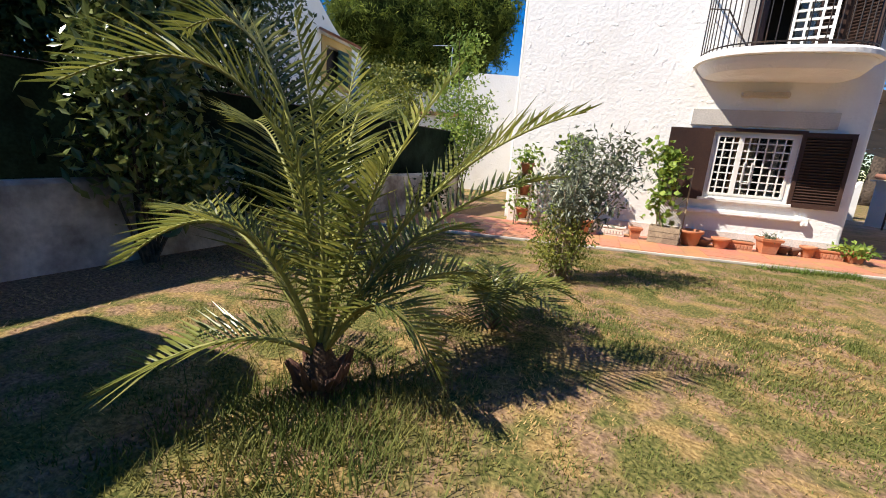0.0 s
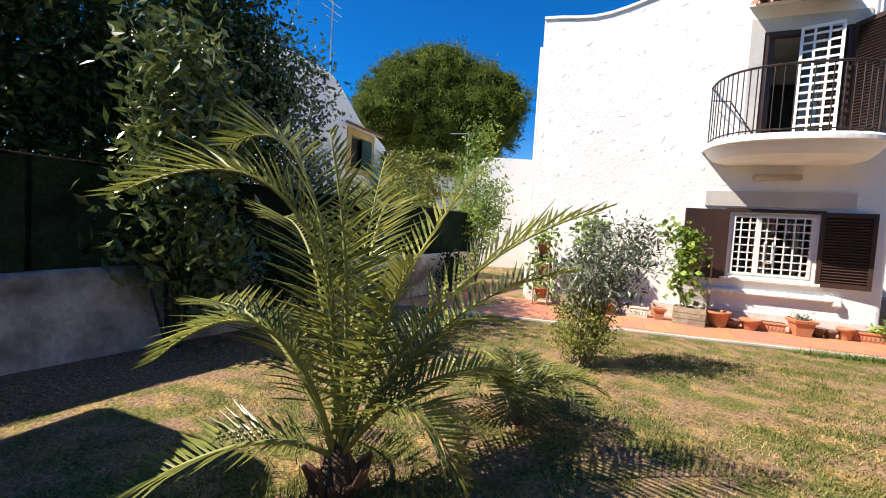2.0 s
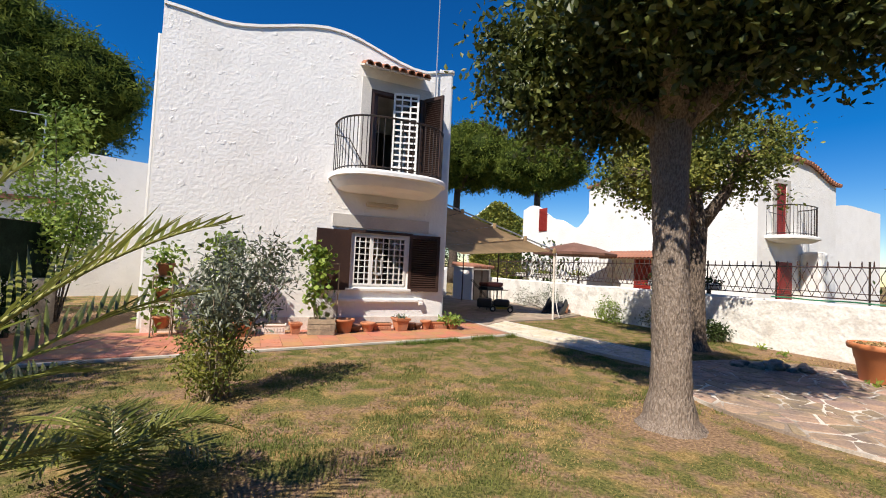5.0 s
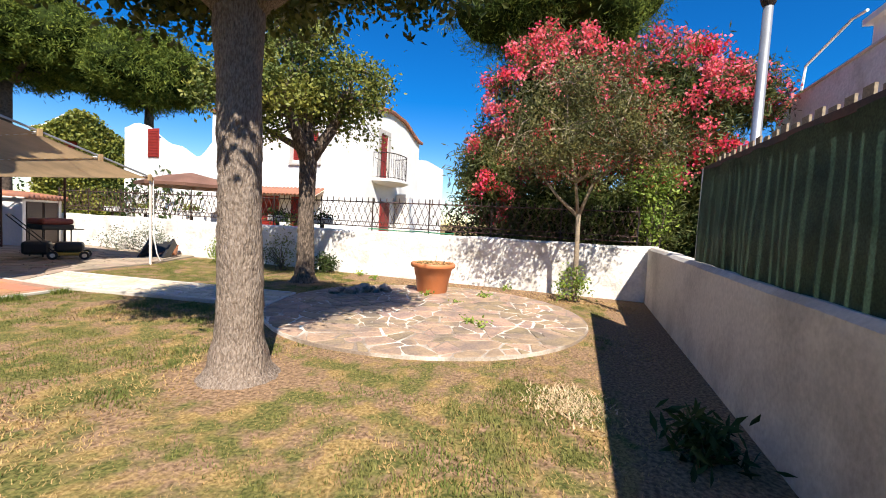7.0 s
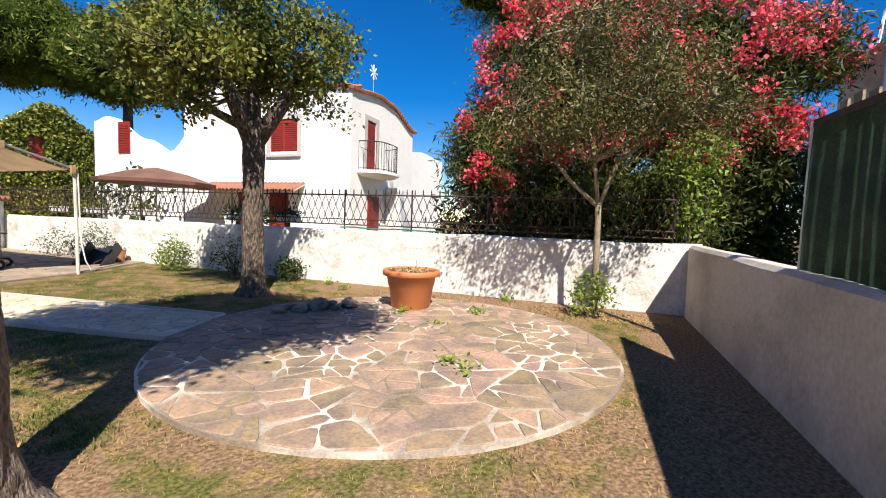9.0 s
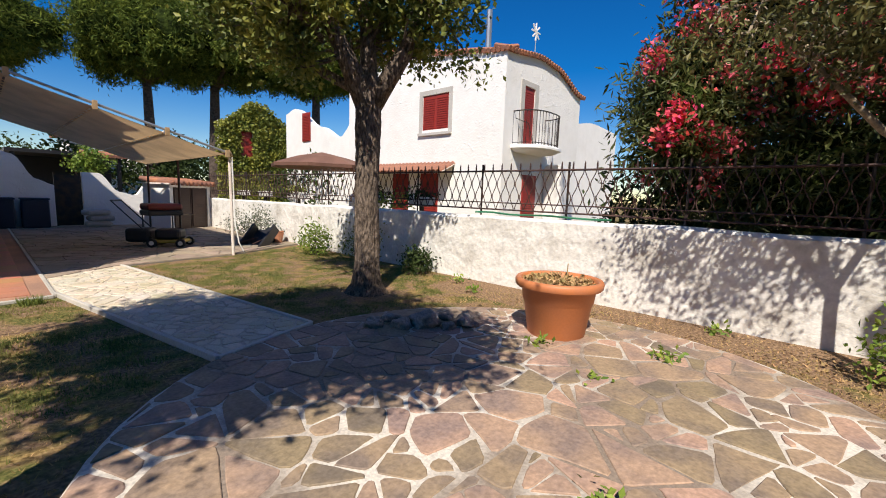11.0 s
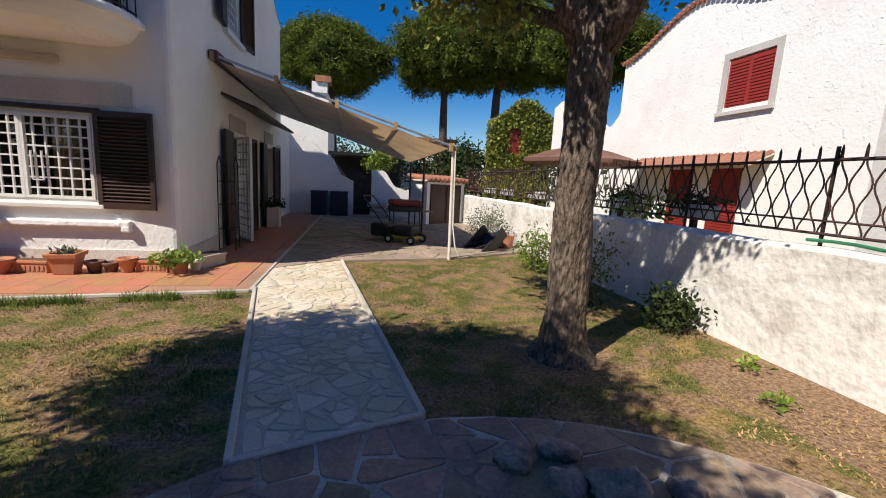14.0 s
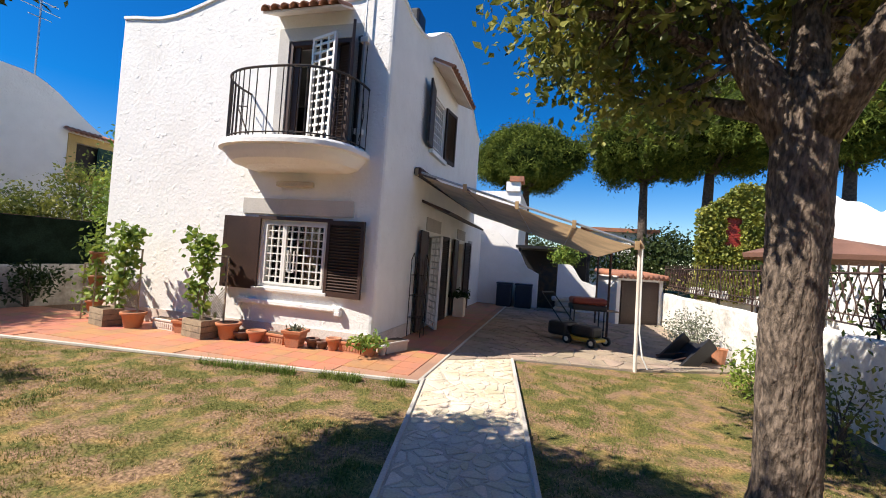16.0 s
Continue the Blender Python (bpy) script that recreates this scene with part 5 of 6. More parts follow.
pts = np.column_stack([rng.uniform(0.1, 3.2, 3000), rng.normal(-0.06, 0.08, 3000), rng.normal(3.7, 0.22, 3000)]) @ np.array(m.to_3x3()).T + np.array(m.translation)
o = new("ivy", leaf_mesh("ivy", pts, OAK_LEAF, 0.12, 0.1, rng, droop=0.5))
o.parent = behind
aerial = part("aerial", tube(bmesh.new(), [m @ Vector((3.3, 0.3, 3.5)), m @ Vector((3.3, 0.3, 5.0))], 0.02, 5), GREY_METAL, behind)
part("aerial_rod", tube(bmesh.new(), [m @ Vector((2.6, 0.3, 4.95)), m @ Vector((3.4, 0.3, 5.0))], 0.015, 5), GREY_METAL, aerial)
aerial = part("aerial", tube(bmesh.new(), [(-12.7, 2.9, 5.2), (-12.7, 2.9, 8.4)], 0.025, 5), GREY_METAL, west)
for z, w in ((8.3, 0.45), (8.05, 0.5), (7.8, 0.3)):
    part("aerial_rod", tube(bmesh.new(), [(-12.7, 2.9 - w, z), (-12.7, 2.9 + w, z + 0.05)], 0.014, 5), GREY_METAL, aerial)

south = thing("south_house", "grey shaded house with a flat roof beyond the net fence", "house")
part("wall", panel(lambda s, z, d: Vector((s, -11.8 - d, z)), steps(-8, 8.4, 0.6), lambda s: 4.15, [(5.6, 5.9, 2.4, 2.8), (6.4, 6.7, 2.5, 2.8)], 0.3), OLD_WALL, south)
part("pane", boxes((5.6, 5.9, -11.98, -11.96, 2.4, 2.8), (6.4, 6.7, -11.98, -11.96, 2.5, 2.8)), BROWN_WOOD, south)
part("roof_edge", boxes((-8, 8.5, -12.2, -11.77, 4.15, 4.2), round_off=0.015), PLINTH, south)
part("chimney", boxes((5.0, 5.5, -12.4, -11.95, 4.24, 4.65), (4.9, 5.6, -12.5, -11.85, 4.65, 4.75)), STUCCO, south)
part("handrail", tube(bmesh.new(), [(7.6, -11.9, 4.2), (7.5, -11.9, 4.75), (6.0, -11.9, 4.95), (5.6, -11.9, 4.9)], 0.025, 6), WHITE_METAL, south)
part("body", boxes((-8, 8.4, -18, -12.1, 0, 4.1)), GREY_WALL, south)

LAMP_TOP = 3.83
lamp = thing("street_lamp", "grey galvanised street lamp post with a dark lantern", "street lamp", pose(2.8, -9.75, 0))
part("post", tube(bmesh.new(), [(0, 0, 0), (0, 0, 2.2), (0, 0, 2.22), (0, 0, LAMP_TOP)], [0.065, 0.062, 0.052, 0.048], 14), GREY_METAL, lamp, smooth=True)
part("collar", tube(bmesh.new(), [(0, 0, 2.16), (0, 0, 2.24)], 0.07, 14), GREY_METAL, lamp)
part("lantern", lathe(bmesh.new(), [(0.05, LAMP_TOP - 0.02), (0.07, LAMP_TOP + 0.02), (0.09, LAMP_TOP + 0.1), (0.16, LAMP_TOP + 0.14), (0.17, LAMP_TOP + 0.17)], (0, 0, 0), 16), IRON, lamp)
part("globe", lathe(bmesh.new(), [(0.14, LAMP_TOP + 0.17), (0.2, LAMP_TOP + 0.28), (0.2, LAMP_TOP + 0.38), (0.12, LAMP_TOP + 0.5), (0.02, LAMP_TOP + 0.53)], (0, 0, 0), 18), WHITE_METAL, lamp, "frosted lamp globe", smooth=True)


# ---- palms ----
def frond(parent, base, bend, tip, rng, leaflet=0.34, count=46, thick=0.012):
    """An arching midrib with two rows of folded, drooping leaflets."""
    b, c, t = Vector(base), Vector(bend), Vector(tip)
    at = lambda u: b * (1 - u) ** 2 + c * 2 * u * (1 - u) + t * u * u
    us = steps(0, 1, 0.06)
    f = part("frond", tube(bmesh.new(), [at(u) for u in us], [thick * (1.15 - u) + 0.002 for u in us], 6), PALM_STEM, parent, smooth=True)
    verts, faces = [], []
    count = int(count * 0.86)
    for i in range(count):
        u = 0.16 + 0.84 * i / (count - 1)
        p = at(u)
        d = (at(min(1, u + 0.02)) - at(u - 0.02)).normalized()
        side = d.cross(Vector((0, 0, 1)))
        side = side.normalized() if side.length > 0.05 else Vector((1, 0, 0))
        up = side.cross(d).normalized()
        ln = leaflet * (0.45 + 0.75 * math.sin(math.pi * min(1, 0.15 + u * 0.8)) ** 0.8) * (1 - 0.45 * max(0, u - 0.75) / 0.25)
        for s in (-1, 1):
            forward = 0.4 + 0.45 * u + rng.normal() * 0.06
            way = (side * s + d * forward + up * (0.42 + rng.normal() * 0.1)).normalized()
            l = ln * rng.uniform(0.88, 1.08)
            drop = Vector((0, 0, -0.16 * l))
            w = 0.0095 if u > 0.25 else 0.006
            across = (d - way * d.dot(way)).normalized() * w
            fold = way.cross(across).normalized() * w * 0.6
            q = [p - across * 0.5, p + across * 0.5, p + way * l * 0.45 + across + drop * 0.3, p + way * l * 0.45 - fold + drop * 0.3, p + way * l * 0.45 - across + drop * 0.3, p + way * l + drop]
            k = len(verts)
            verts += q
            faces += [(k, k + 1, k + 2, k + 3), (k, k + 3, k + 4), (k + 2, k + 5, k + 3), (k + 3, k + 5, k + 4)]
    o = new("leaflet", mesh_of("leaflet", [tuple(v) for v in verts], faces, PALM_LEAF))
    o.parent = f
    tagged(o, kind="stuff")
    return f


rng = np.random.default_rng(71)
palm = thing("date_palm", "young date palm with long arching feathery fronds", "palm", pose(-5.05, -6.68, 0))
crown_base = lathe(bmesh.new(), [(0.12, -0.03), (0.13, 0.05), (0.1, 0.13), (0.06, 0.22), (0.03, 0.28)], (0, 0, 0), 12)
for v in crown_base.verts:
    v.co += Vector((v.co.x, v.co.y, 0)) * 0.3 * noise.noise(v.co * 14)
part("stump", crown_base, SOIL, palm)
for k in range(14):
    a = k * 2.4
    part("dry_sheath", tube(bmesh.new(), [(0.08 * math.cos(a), 0.08 * math.sin(a), 0.06), (0.13 * math.cos(a), 0.13 * math.sin(a), 0.12), (0.17 * math.cos(a), 0.17 * math.sin(a), 0.2 + 0.05 * math.sin(k))], [0.03, 0.02, 0.006], 5), BROWN_POT, palm)
RT, AH = Vector((0.867, 0.5, 0)), Vector((-0.5, 0.867, 0))       # across and along the lawn, from the near corner
for bend, tip, ln, n in (
        ((-0.05, 0.1, 2.0), (-0.98, -0.05, 1.42), 0.36, 52), ((-0.1, 0.15, 2.05), (-0.62, 0.25, 1.72), 0.36, 50),
        ((0.15, 0.2, 1.0), (0.66, 0.25, 1.68), 0.3, 46), ((0.45, 0.1, 1.25), (1.27, 0.0, 1.5), 0.36, 50),
        ((0.5, 0.3, 1.05), (1.3, 0.3, 1.15), 0.3, 46), ((-0.25, -0.15, 1.25), (-0.78, -0.1, 0.72), 0.26, 46),
        ((-0.35, -0.2, 0.55), (-0.9, -0.25, 0.14), 0.27, 40), ((0.28, -0.2, 0.85), (0.56, -0.3, 0.26), 0.3, 42),
        ((0.1, 0.5, 1.6), (0.2, 1.1, 1.5), 0.34, 44), ((-0.2, 0.5, 1.5), (-0.6, 1.0, 1.35), 0.34, 44),
        ((0.05, 0.0, 1.1), (-0.1, -0.05, 1.75), 0.3, 44), ((0.4, 0.4, 0.9), (0.95, 0.7, 0.75), 0.3, 42),
        ((0.0, 0.3, 1.0), (0.15, 0.5, 1.75), 0.32, 44), ((-0.4, 0.3, 1.0), (-0.95, 0.7, 0.8), 0.3, 42),
        ((0.35, 0.0, 0.7), (0.8, 0.1, 0.62), 0.28, 40), ((0.2, -0.1, 1.0), (0.3, -0.15, 1.2), 0.26, 36)):
    spot = lambda q: RT * q[0] + AH * q[1] + Vector((0, 0, q[2]))
    frond(palm, spot((bend[0] * 0.06, bend[1] * 0.06, 0.22)), spot(bend), spot(tip), rng, ln, n)
small_palm = thing("small_palm", "low bushy palm with short dark fronds in the lawn", "palm", pose(-4.45, -5.4, 0))
for k in range(13):
    a = k * 2.4
    r = 0.34 + 0.1 * math.sin(k * 1.7)
    frond(small_palm, (0, 0, 0.1), (r * 0.5 * math.cos(a), r * 0.5 * math.sin(a), 0.5), (r * 1.5 * math.cos(a), r * 1.5 * math.sin(a), 0.26 + 0.12 * math.cos(k)), rng, 0.2, 26, 0.008)
part("stump", tube(bmesh.new(), [(0, 0, -0.02), (0.01, 0, 0.12)], [0.07, 0.05], 8), SOIL, small_palm)

olive = bush("olive_bush", "young olive with silvery shoots over a dense dark base", (-4.08, -3.68, 0), [blob(0.25, 0.1, 1.15, 0.45, 0.4, 0.4), blob(0.05, 0, 0.85, 0.35, 0.35, 0.3)], 150, 24, 0.08, OLIVE_LEAF, (0.075, 0.022), 81, stems=22, shell=0.1, stem_mat=RAW_WOOD, r=0.014)
rng = np.random.default_rng(82)
c, p = in_blobs([blob(-0.05, -0.05, 0.42, 0.3, 0.3, 0.34)], 90, 30, 0.06, rng, 0.5)
o = new("low_foliage", leaf_mesh("low_foliage", p[p[:, 2] > 0.03], OAK_LEAF, 0.045, 0.02, rng))
o.parent = olive


# ---- pots and planters along the house ----
def pot(label, x, y, r, h, mat, rim=0.02, soil=True, square=False, z=0.038):
    ob = thing("flower_pot", label, "flower pot", pose(x, y, z), group="pots along the house")
    prof = [(r * 0.66, 0.0), (r * 0.7, 0.01), (r * 0.93, h - 0.05), (r + rim * 0.6, h - 0.045), (r + rim, h - 0.005), (r + rim * 0.8, h), (r * 0.9, h), (r * 0.86, h - 0.03)]
    if square:
        prof = [(q * 1.25, zz) for q, zz in prof]
    body = lathe(bmesh.new(), prof, (0, 0, 0), 4 if square else 20)
    if square:
        bmesh.ops.rotate(body, verts=body.verts, matrix=Matrix.Rotation(math.pi / 4 + 0.1, 3, "Z"))
    part("body", body, mat, ob, smooth=not square)
    if soil:
        part("earth", lathe(bmesh.new(), [(r * 0.88, h - 0.032), (r * 0.5, h - 0.022), (0.01, h - 0.02)], (0, 0, 0), 4 if square else 14), SOIL, ob)
    return ob


def trough(label, x, y, w, d, h, mat, turn=0.0, z=0.038, ribs=0):
    ob = thing("planter", label, "planter", pose(x, y, z, 0, 0, turn), group="pots along the house")
    bm = bmesh.new()
    box(bm, -w / 2 + 0.02, w / 2 - 0.02, -d / 2 + 0.015, d / 2 - 0.015, 0, h - 0.03)
    box(bm, -w / 2, w / 2, -d / 2, d / 2, h - 0.035, h, round_off=0.008)
    part("body", bm, mat, ob)
    for i in range(ribs):
        part("relief", boxes((-w / 2 + 0.03 + i * (w - 0.06) / ribs, -w / 2 + 0.015 + (i + 1) * (w - 0.06) / ribs, -d / 2 + 0.006, -d / 2 + 0.016, 0.03, h - 0.06), round_off=0.004), mat, ob)
    part("earth", boxes((-w / 2 + 0.03, w / 2 - 0.03, -d / 2 + 0.025, d / 2 - 0.025, h - 0.02, h + 0.004)), SOIL, ob)
    return ob


def wooden_planter(label, x, y, w, d, h, turn):
    ob = thing("wooden_planter", label, "planter", pose(x, y, 0.038, 0, 0, turn))
    for k in range(3):
        z0, z1 = h * k / 3 + 0.004, h * (k + 1) / 3 - 0.004
        part("board", boxes((-w / 2, w / 2, -d / 2, -d / 2 + 0.02, z0, z1)), RAW_WOOD, ob)
        part("board", boxes((-w / 2, w / 2, d / 2 - 0.02, d / 2, z0, z1)), RAW_WOOD, ob)
        part("board", boxes((-w / 2, -w / 2 + 0.02, -d / 2 + 0.02, d / 2 - 0.02, z0, z1)), RAW_WOOD, ob)
        part("board", boxes((w / 2 - 0.02, w / 2, -d / 2 + 0.02, d / 2 - 0.02, z0, z1)), RAW_WOOD, ob)
    part("earth", boxes((-w / 2 + 0.02, w / 2 - 0.02, -d / 2 + 0.02, d / 2 - 0.02, 0.0, h - 0.03)), SOIL, ob)
    return ob


def vine(label, x, y, seed, height=1.25, lean=-0.15):
    """A lattice with a climbing vine of broad leaves, standing in its planter."""
    rng = np.random.default_rng(seed)
    ob = thing("climbing_vine", label, "climbing plant", pose(x, y, 0.3))
    lat = bmesh.new()
    for i in range(-6, 9):
        for s in (1, -1):
            a, b = Vector((0.14 * i / 3, 0, 0.0)), Vector((0.14 * i / 3 + s * 0.95, 0, 0.95))
            lo = max(0, ((-0.2 if s > 0 else 0.2) - a.x) / (s * 0.95))
            hi = min(1, ((0.2 if s > 0 else -0.2) - a.x) / (s * 0.95))
            if hi > lo:
                p, q = a.lerp(b, lo), a.lerp(b, hi)
                tube(lat, [p, q], 0.007, 4)
    part("lattice", lat, RAW_WOOD, ob, at=pose(0.12, 0.12, 0.02))
    part("lattice_frame", boxes((-0.09, -0.07, 0.11, 0.13, -0.26, 1.0), (0.31, 0.33, 0.11, 0.13, -0.26, 1.0), (-0.09, 0.33, 0.108, 0.132, 0.98, 1.0)), RAW_WOOD, ob)
    way = [Vector((lean * u + 0.06 * math.sin(u * 7 + seed), 0.02, height * u)) for u in steps(0, 1, 0.1)]
    part("stem", tube(bmesh.new(), [Vector((0, 0, -0.02))] + way[1:], [0.014 - 0.01 * i / len(way) for i in range(len(way))], 6), RAW_WOOD, ob)
    pts = []
    for p in way[1:]:
        n = 44 if p.z > 0.3 else 14
        pts += [np.array(p) + rng.normal(size=3) * (0.12, 0.07, 0.07) for _ in range(n)]
    pts += [np.array((lean - 0.02 + 0.3 * u, 0.05, height - 0.1)) + rng.normal(size=3) * (0.05, 0.05, 0.07) for u in rng.uniform(0, 1, 60)]
    o = new("foliage", leaf_mesh("foliage", np.array(pts), FRESH_LEAF, 0.1, 0.1, rng, droop=0.4))
    o.parent = ob
    return ob


def sprig(name, label, x, y, z, r, count, leaf, size, seed):
    rng = np.random.default_rng(seed)
    p = rng.normal(size=(count, 3)) * (r, r, r * 0.55)
    p[:, 2] = np.abs(p[:, 2])
    ob = new(name, leaf_mesh(name, p, leaf, size[0], size[1], rng, droop=-0.3))
    ob.location = (x, y, z)
    return tagged(ob, label, "plant", kind="stuff")


wooden_planter("weathered wooden planter box with a vine and lattice", -2.62, -0.52, 0.46, 0.3, 0.28, -12)
vine("climbing vine on a wooden lattice against the white wall", -2.66, -0.5, 91)
wooden_planter("weathered wooden planter box with a taller vine", -4.42, -0.6, 0.42, 0.3, 0.28, -12)
vine("tall leafy vine on a lattice near the house corner", -4.3, -0.56, 92, 1.3, 0.1)
pot("round terracotta pot with a rolled rim", -3.92, -0.55, 0.17, 0.25, TERRACOTTA)
trough("pale relief-patterned rectangular planter", -3.45, -0.36, 0.5, 0.18, 0.17, PLINTH, -6, ribs=9)
pot("square terracotta pot by the planter", -3.06, -0.45, 0.1, 0.2, TERRACOTTA, square=True)
pot("round terracotta pot with a rolled rim", -2.2, -0.42, 0.17, 0.25, TERRACOTTA)
pot("low dark brown plant bowl", -2.0, -0.34, 0.13, 0.13, BROWN_POT)
pot("small flared terracotta pot", -1.74, -0.36, 0.13, 0.17, TERRACOTTA)
trough("long terracotta planter with relief sides", -1.45, -0.28, 0.4, 0.17, 0.15, TERRACOTTA, -5, ribs=7)
pot("square terracotta pot with succulents", -1.08, -0.34, 0.155, 0.25, TERRACOTTA, square=True)
sprig("succulent", "grey-green succulent in the square pot", -1.08, -0.34, 0.28, 0.06, 90, OLIVE_LEAF, (0.07, 0.025), 93)
pot("small dark brown pot", -0.84, -0.26, 0.09, 0.14, BROWN_POT)
pot("small dark brown pot", -0.68, -0.23, 0.085, 0.12, BROWN_POT)
pot("plain round terracotta pot, empty", -0.5, -0.24, 0.1, 0.18, TERRACOTTA)
trough("long terracotta planter with relief sides", -0.22, -0.2, 0.4, 0.17, 0.15, TERRACOTTA, -5, ribs=7)
pot("square terracotta pot with a trailing plant", 0.08, -0.27, 0.12, 0.2, TERRACOTTA, square=True)
sprig("trailing_plant", "yellow-green trailing plant over the pot rim", 0.06, -0.29, 0.17, 0.12, 300, FRESH_LEAF, (0.09, 0.045), 94)
pot("small white plastic pot by the corner", 0.22, -0.12, 0.07, 0.15, WHITE_METAL)
trough("old grey concrete planter by the house corner", 0.25, 0.2, 0.5, 0.25, 0.16, CONCRETE, 68)
stand = thing("plant_stand", "tall stand with three potted plants at the house corner", "plant stand", pose(-5.05, -0.35, 0.038))
for k, z in enumerate((0.12, 0.55, 0.95)):
    part("shelf", boxes((-0.14, 0.14, -0.12, 0.12, z - 0.02, z)), RAW_WOOD, stand)
    part("pot", lathe(bmesh.new(), [(0.08, z), (0.12, z + 0.16), (0.135, z + 0.165), (0.13, z + 0.2), (0.11, z + 0.2)], (0, 0, 0), 16), TERRACOTTA, stand, smooth=True)
    rng = np.random.default_rng(95 + k)
    o = new("plant", leaf_mesh("plant", np.abs(rng.normal(size=(150, 3))) * (0.13, 0.12, 0.12) * rng.choice((-1, 1), (150, 3)) * (1, 1, 1) + (0, 0, z + 0.28), FRESH_LEAF, 0.1, 0.06, rng))
    o.parent = stand
    o["kind"] = "stuff"
for x, y in ((-0.13, -0.11), (0.13, -0.11), (-0.13, 0.11), (0.13, 0.11)):
    part("leg", tube(bmesh.new(), [(x, y, 0), (x, y, 0.95)], 0.012, 5), RAW_WOOD, stand)

etagere = thing("plant_rack", "narrow black wrought-iron rack with shelves beside the door", "rack", pose(0.0, 1.42, 0.038))
for x in (0.05, 0.3):
    for y in (0, 0.22):
        part("upright", tube(bmesh.new(), [(x, y, 0), (x, y, 1.4), (x, 0.11, 1.52)], 0.009, 5), IRON, etagere)
for z in (0.35, 0.75, 1.12):
    shelf = bmesh.new()
    for k in range(6):
        tube(shelf, [(0.05 + k * 0.05, 0, z), (0.05 + k * 0.05, 0.22, z)], 0.006, 4)
    tube(shelf, [(0.05, 0, z), (0.3, 0, z)], 0.008, 4)
    tube(shelf, [(0.05, 0.22, z), (0.3, 0.22, z)], 0.008, 4)
    part("shelf", shelf, IRON, etagere)
for x in (0.09, 0.14, 0.19, 0.25):
    part("back_bar", tube(bmesh.new(), [(x, 0.22, 0.05), (x, 0.22, 1.42)], 0.005, 4), IRON, etagere)
urn = thing("tall_planter", "tall pale planter with a shrub beside the far door", "planter", pose(0.28, 4.75, 0.038))
part("body", boxes((-0.14, 0.14, -0.14, 0.14, 0, 0.5), round_off=0.02), PLINTH, urn)
sprig("potted_shrub", "dark shrub in the tall planter", 0.28, 4.75, 0.53, 0.13, 260, DARK_LEAF, (0.09, 0.045), 97)

# ---- the big pot, rocks and litter on the patio ----
big = thing("large_flower_pot", "very large orange plastic flower pot filled with dry leaves", "flower pot", pose(4.17, -5.5, 0.0))
part("body", lathe(bmesh.new(), [(r * 0.89, z * 0.94) for r, z in ((0.28, 0.0), (0.29, 0.01), (0.345, 0.34), (0.352, 0.345), (0.352, 0.365), (0.362, 0.37), (0.378, 0.49), (0.43, 0.5), (0.445, 0.515), (0.45, 0.56), (0.435, 0.585), (0.405, 0.585), (0.39, 0.57), (0.385, 0.5))], (0, 0, 0), 56), ORANGE_PLASTIC, big, smooth=True)
part("earth", lathe(bmesh.new(), [(0.342, 0.48), (0.18, 0.492), (0.01, 0.497)], (0, 0, 0), 24), SOIL, big)
DRY_LEAF = material("dry_leaf", (0.42, 0.28, 0.12), 0.8, second=(0.3, 0.18, 0.08), blotch=3, vary=0.2, bump=0, island=0.35)
rng = np.random.default_rng(101)
a, r = rng.uniform(0, 2 * math.pi, 900), np.sqrt(rng.uniform(0, 1, 900)) * 0.332
o = new("dry_leaves", leaf_mesh("dry_leaves", np.column_stack([r * np.cos(a), r * np.sin(a), 0.497 + rng.uniform(0, 0.035, 900)]), DRY_LEAF, 0.05, 0.03, rng, droop=0.0, up=2.0))
o.parent = big
tagged(o, kind="stuff")
part("twig", tube(bmesh.new(), [(0.27, 0.05, 0.49), (0.28, 0.05, 0.65)], 0.006, 5), DRY_LEAF, big)

ROCK = material("grey_tufa", (0.38, 0.31, 0.25), 0.95, vary=0.25, scale=14, bump=0.9, depth=0.04, second=(0.17, 0.14, 0.12), blotch=5)
for x, y, r, sq, seed in ((3.02, -4.22, 0.15, 0.7, 1), (3.2, -4.42, 0.14, 0.85, 2), (3.38, -4.56, 0.22, 0.75, 3), (3.72, -4.78, 0.2, 0.6, 4), (3.7, -4.55, 0.13, 0.6, 5), (3.5, -4.75, 0.12, 0.7, 6), (3.25, -4.2, 0.13, 0.7, 7)):
    bm = bmesh.new()
    r *= 0.58
    bmesh.ops.create_icosphere(bm, subdivisions=4, radius=r)
    for v in bm.verts:
        k = 1 + 0.5 * noise.noise(v.co * 9 + Vector((seed * 3, 0, 0))) + 0.25 * noise.noise(v.co * 24 + Vector((seed, 0, 0))) + 0.12 * noise.noise(v.co * 60)
        v.co = Vector((v.co.x * k * 1.15, v.co.y * k, max(-r * 0.5, v.co.z * k * sq)))
    rock = part("rock", bm, ROCK, smooth=True, at=pose(x, y, 0.02 + r * 0.42, 0, 0, seed * 50))
    tagged(rock, "rough grey-brown tufa rock on the patio edge", "rock", group="rocks beside the patio")
for x, y, n, seed in ((4.2, -6.45, 60, 1), (3.75, -5.55, 30, 2), (2.2, -6.75, 45, 3), (2.05, -6.95, 25, 4), (3.4, -6.2, 16, 5), (5.4, -6.6, 40, 6), (4.95, -3.9, 50, 7), (5.3, -3.4, 40, 8)):
    sprig("weed", "small green weed between the stones", x, y, 0.03, 0.055, n, FRESH_LEAF, (0.06, 0.03), 110 + seed)
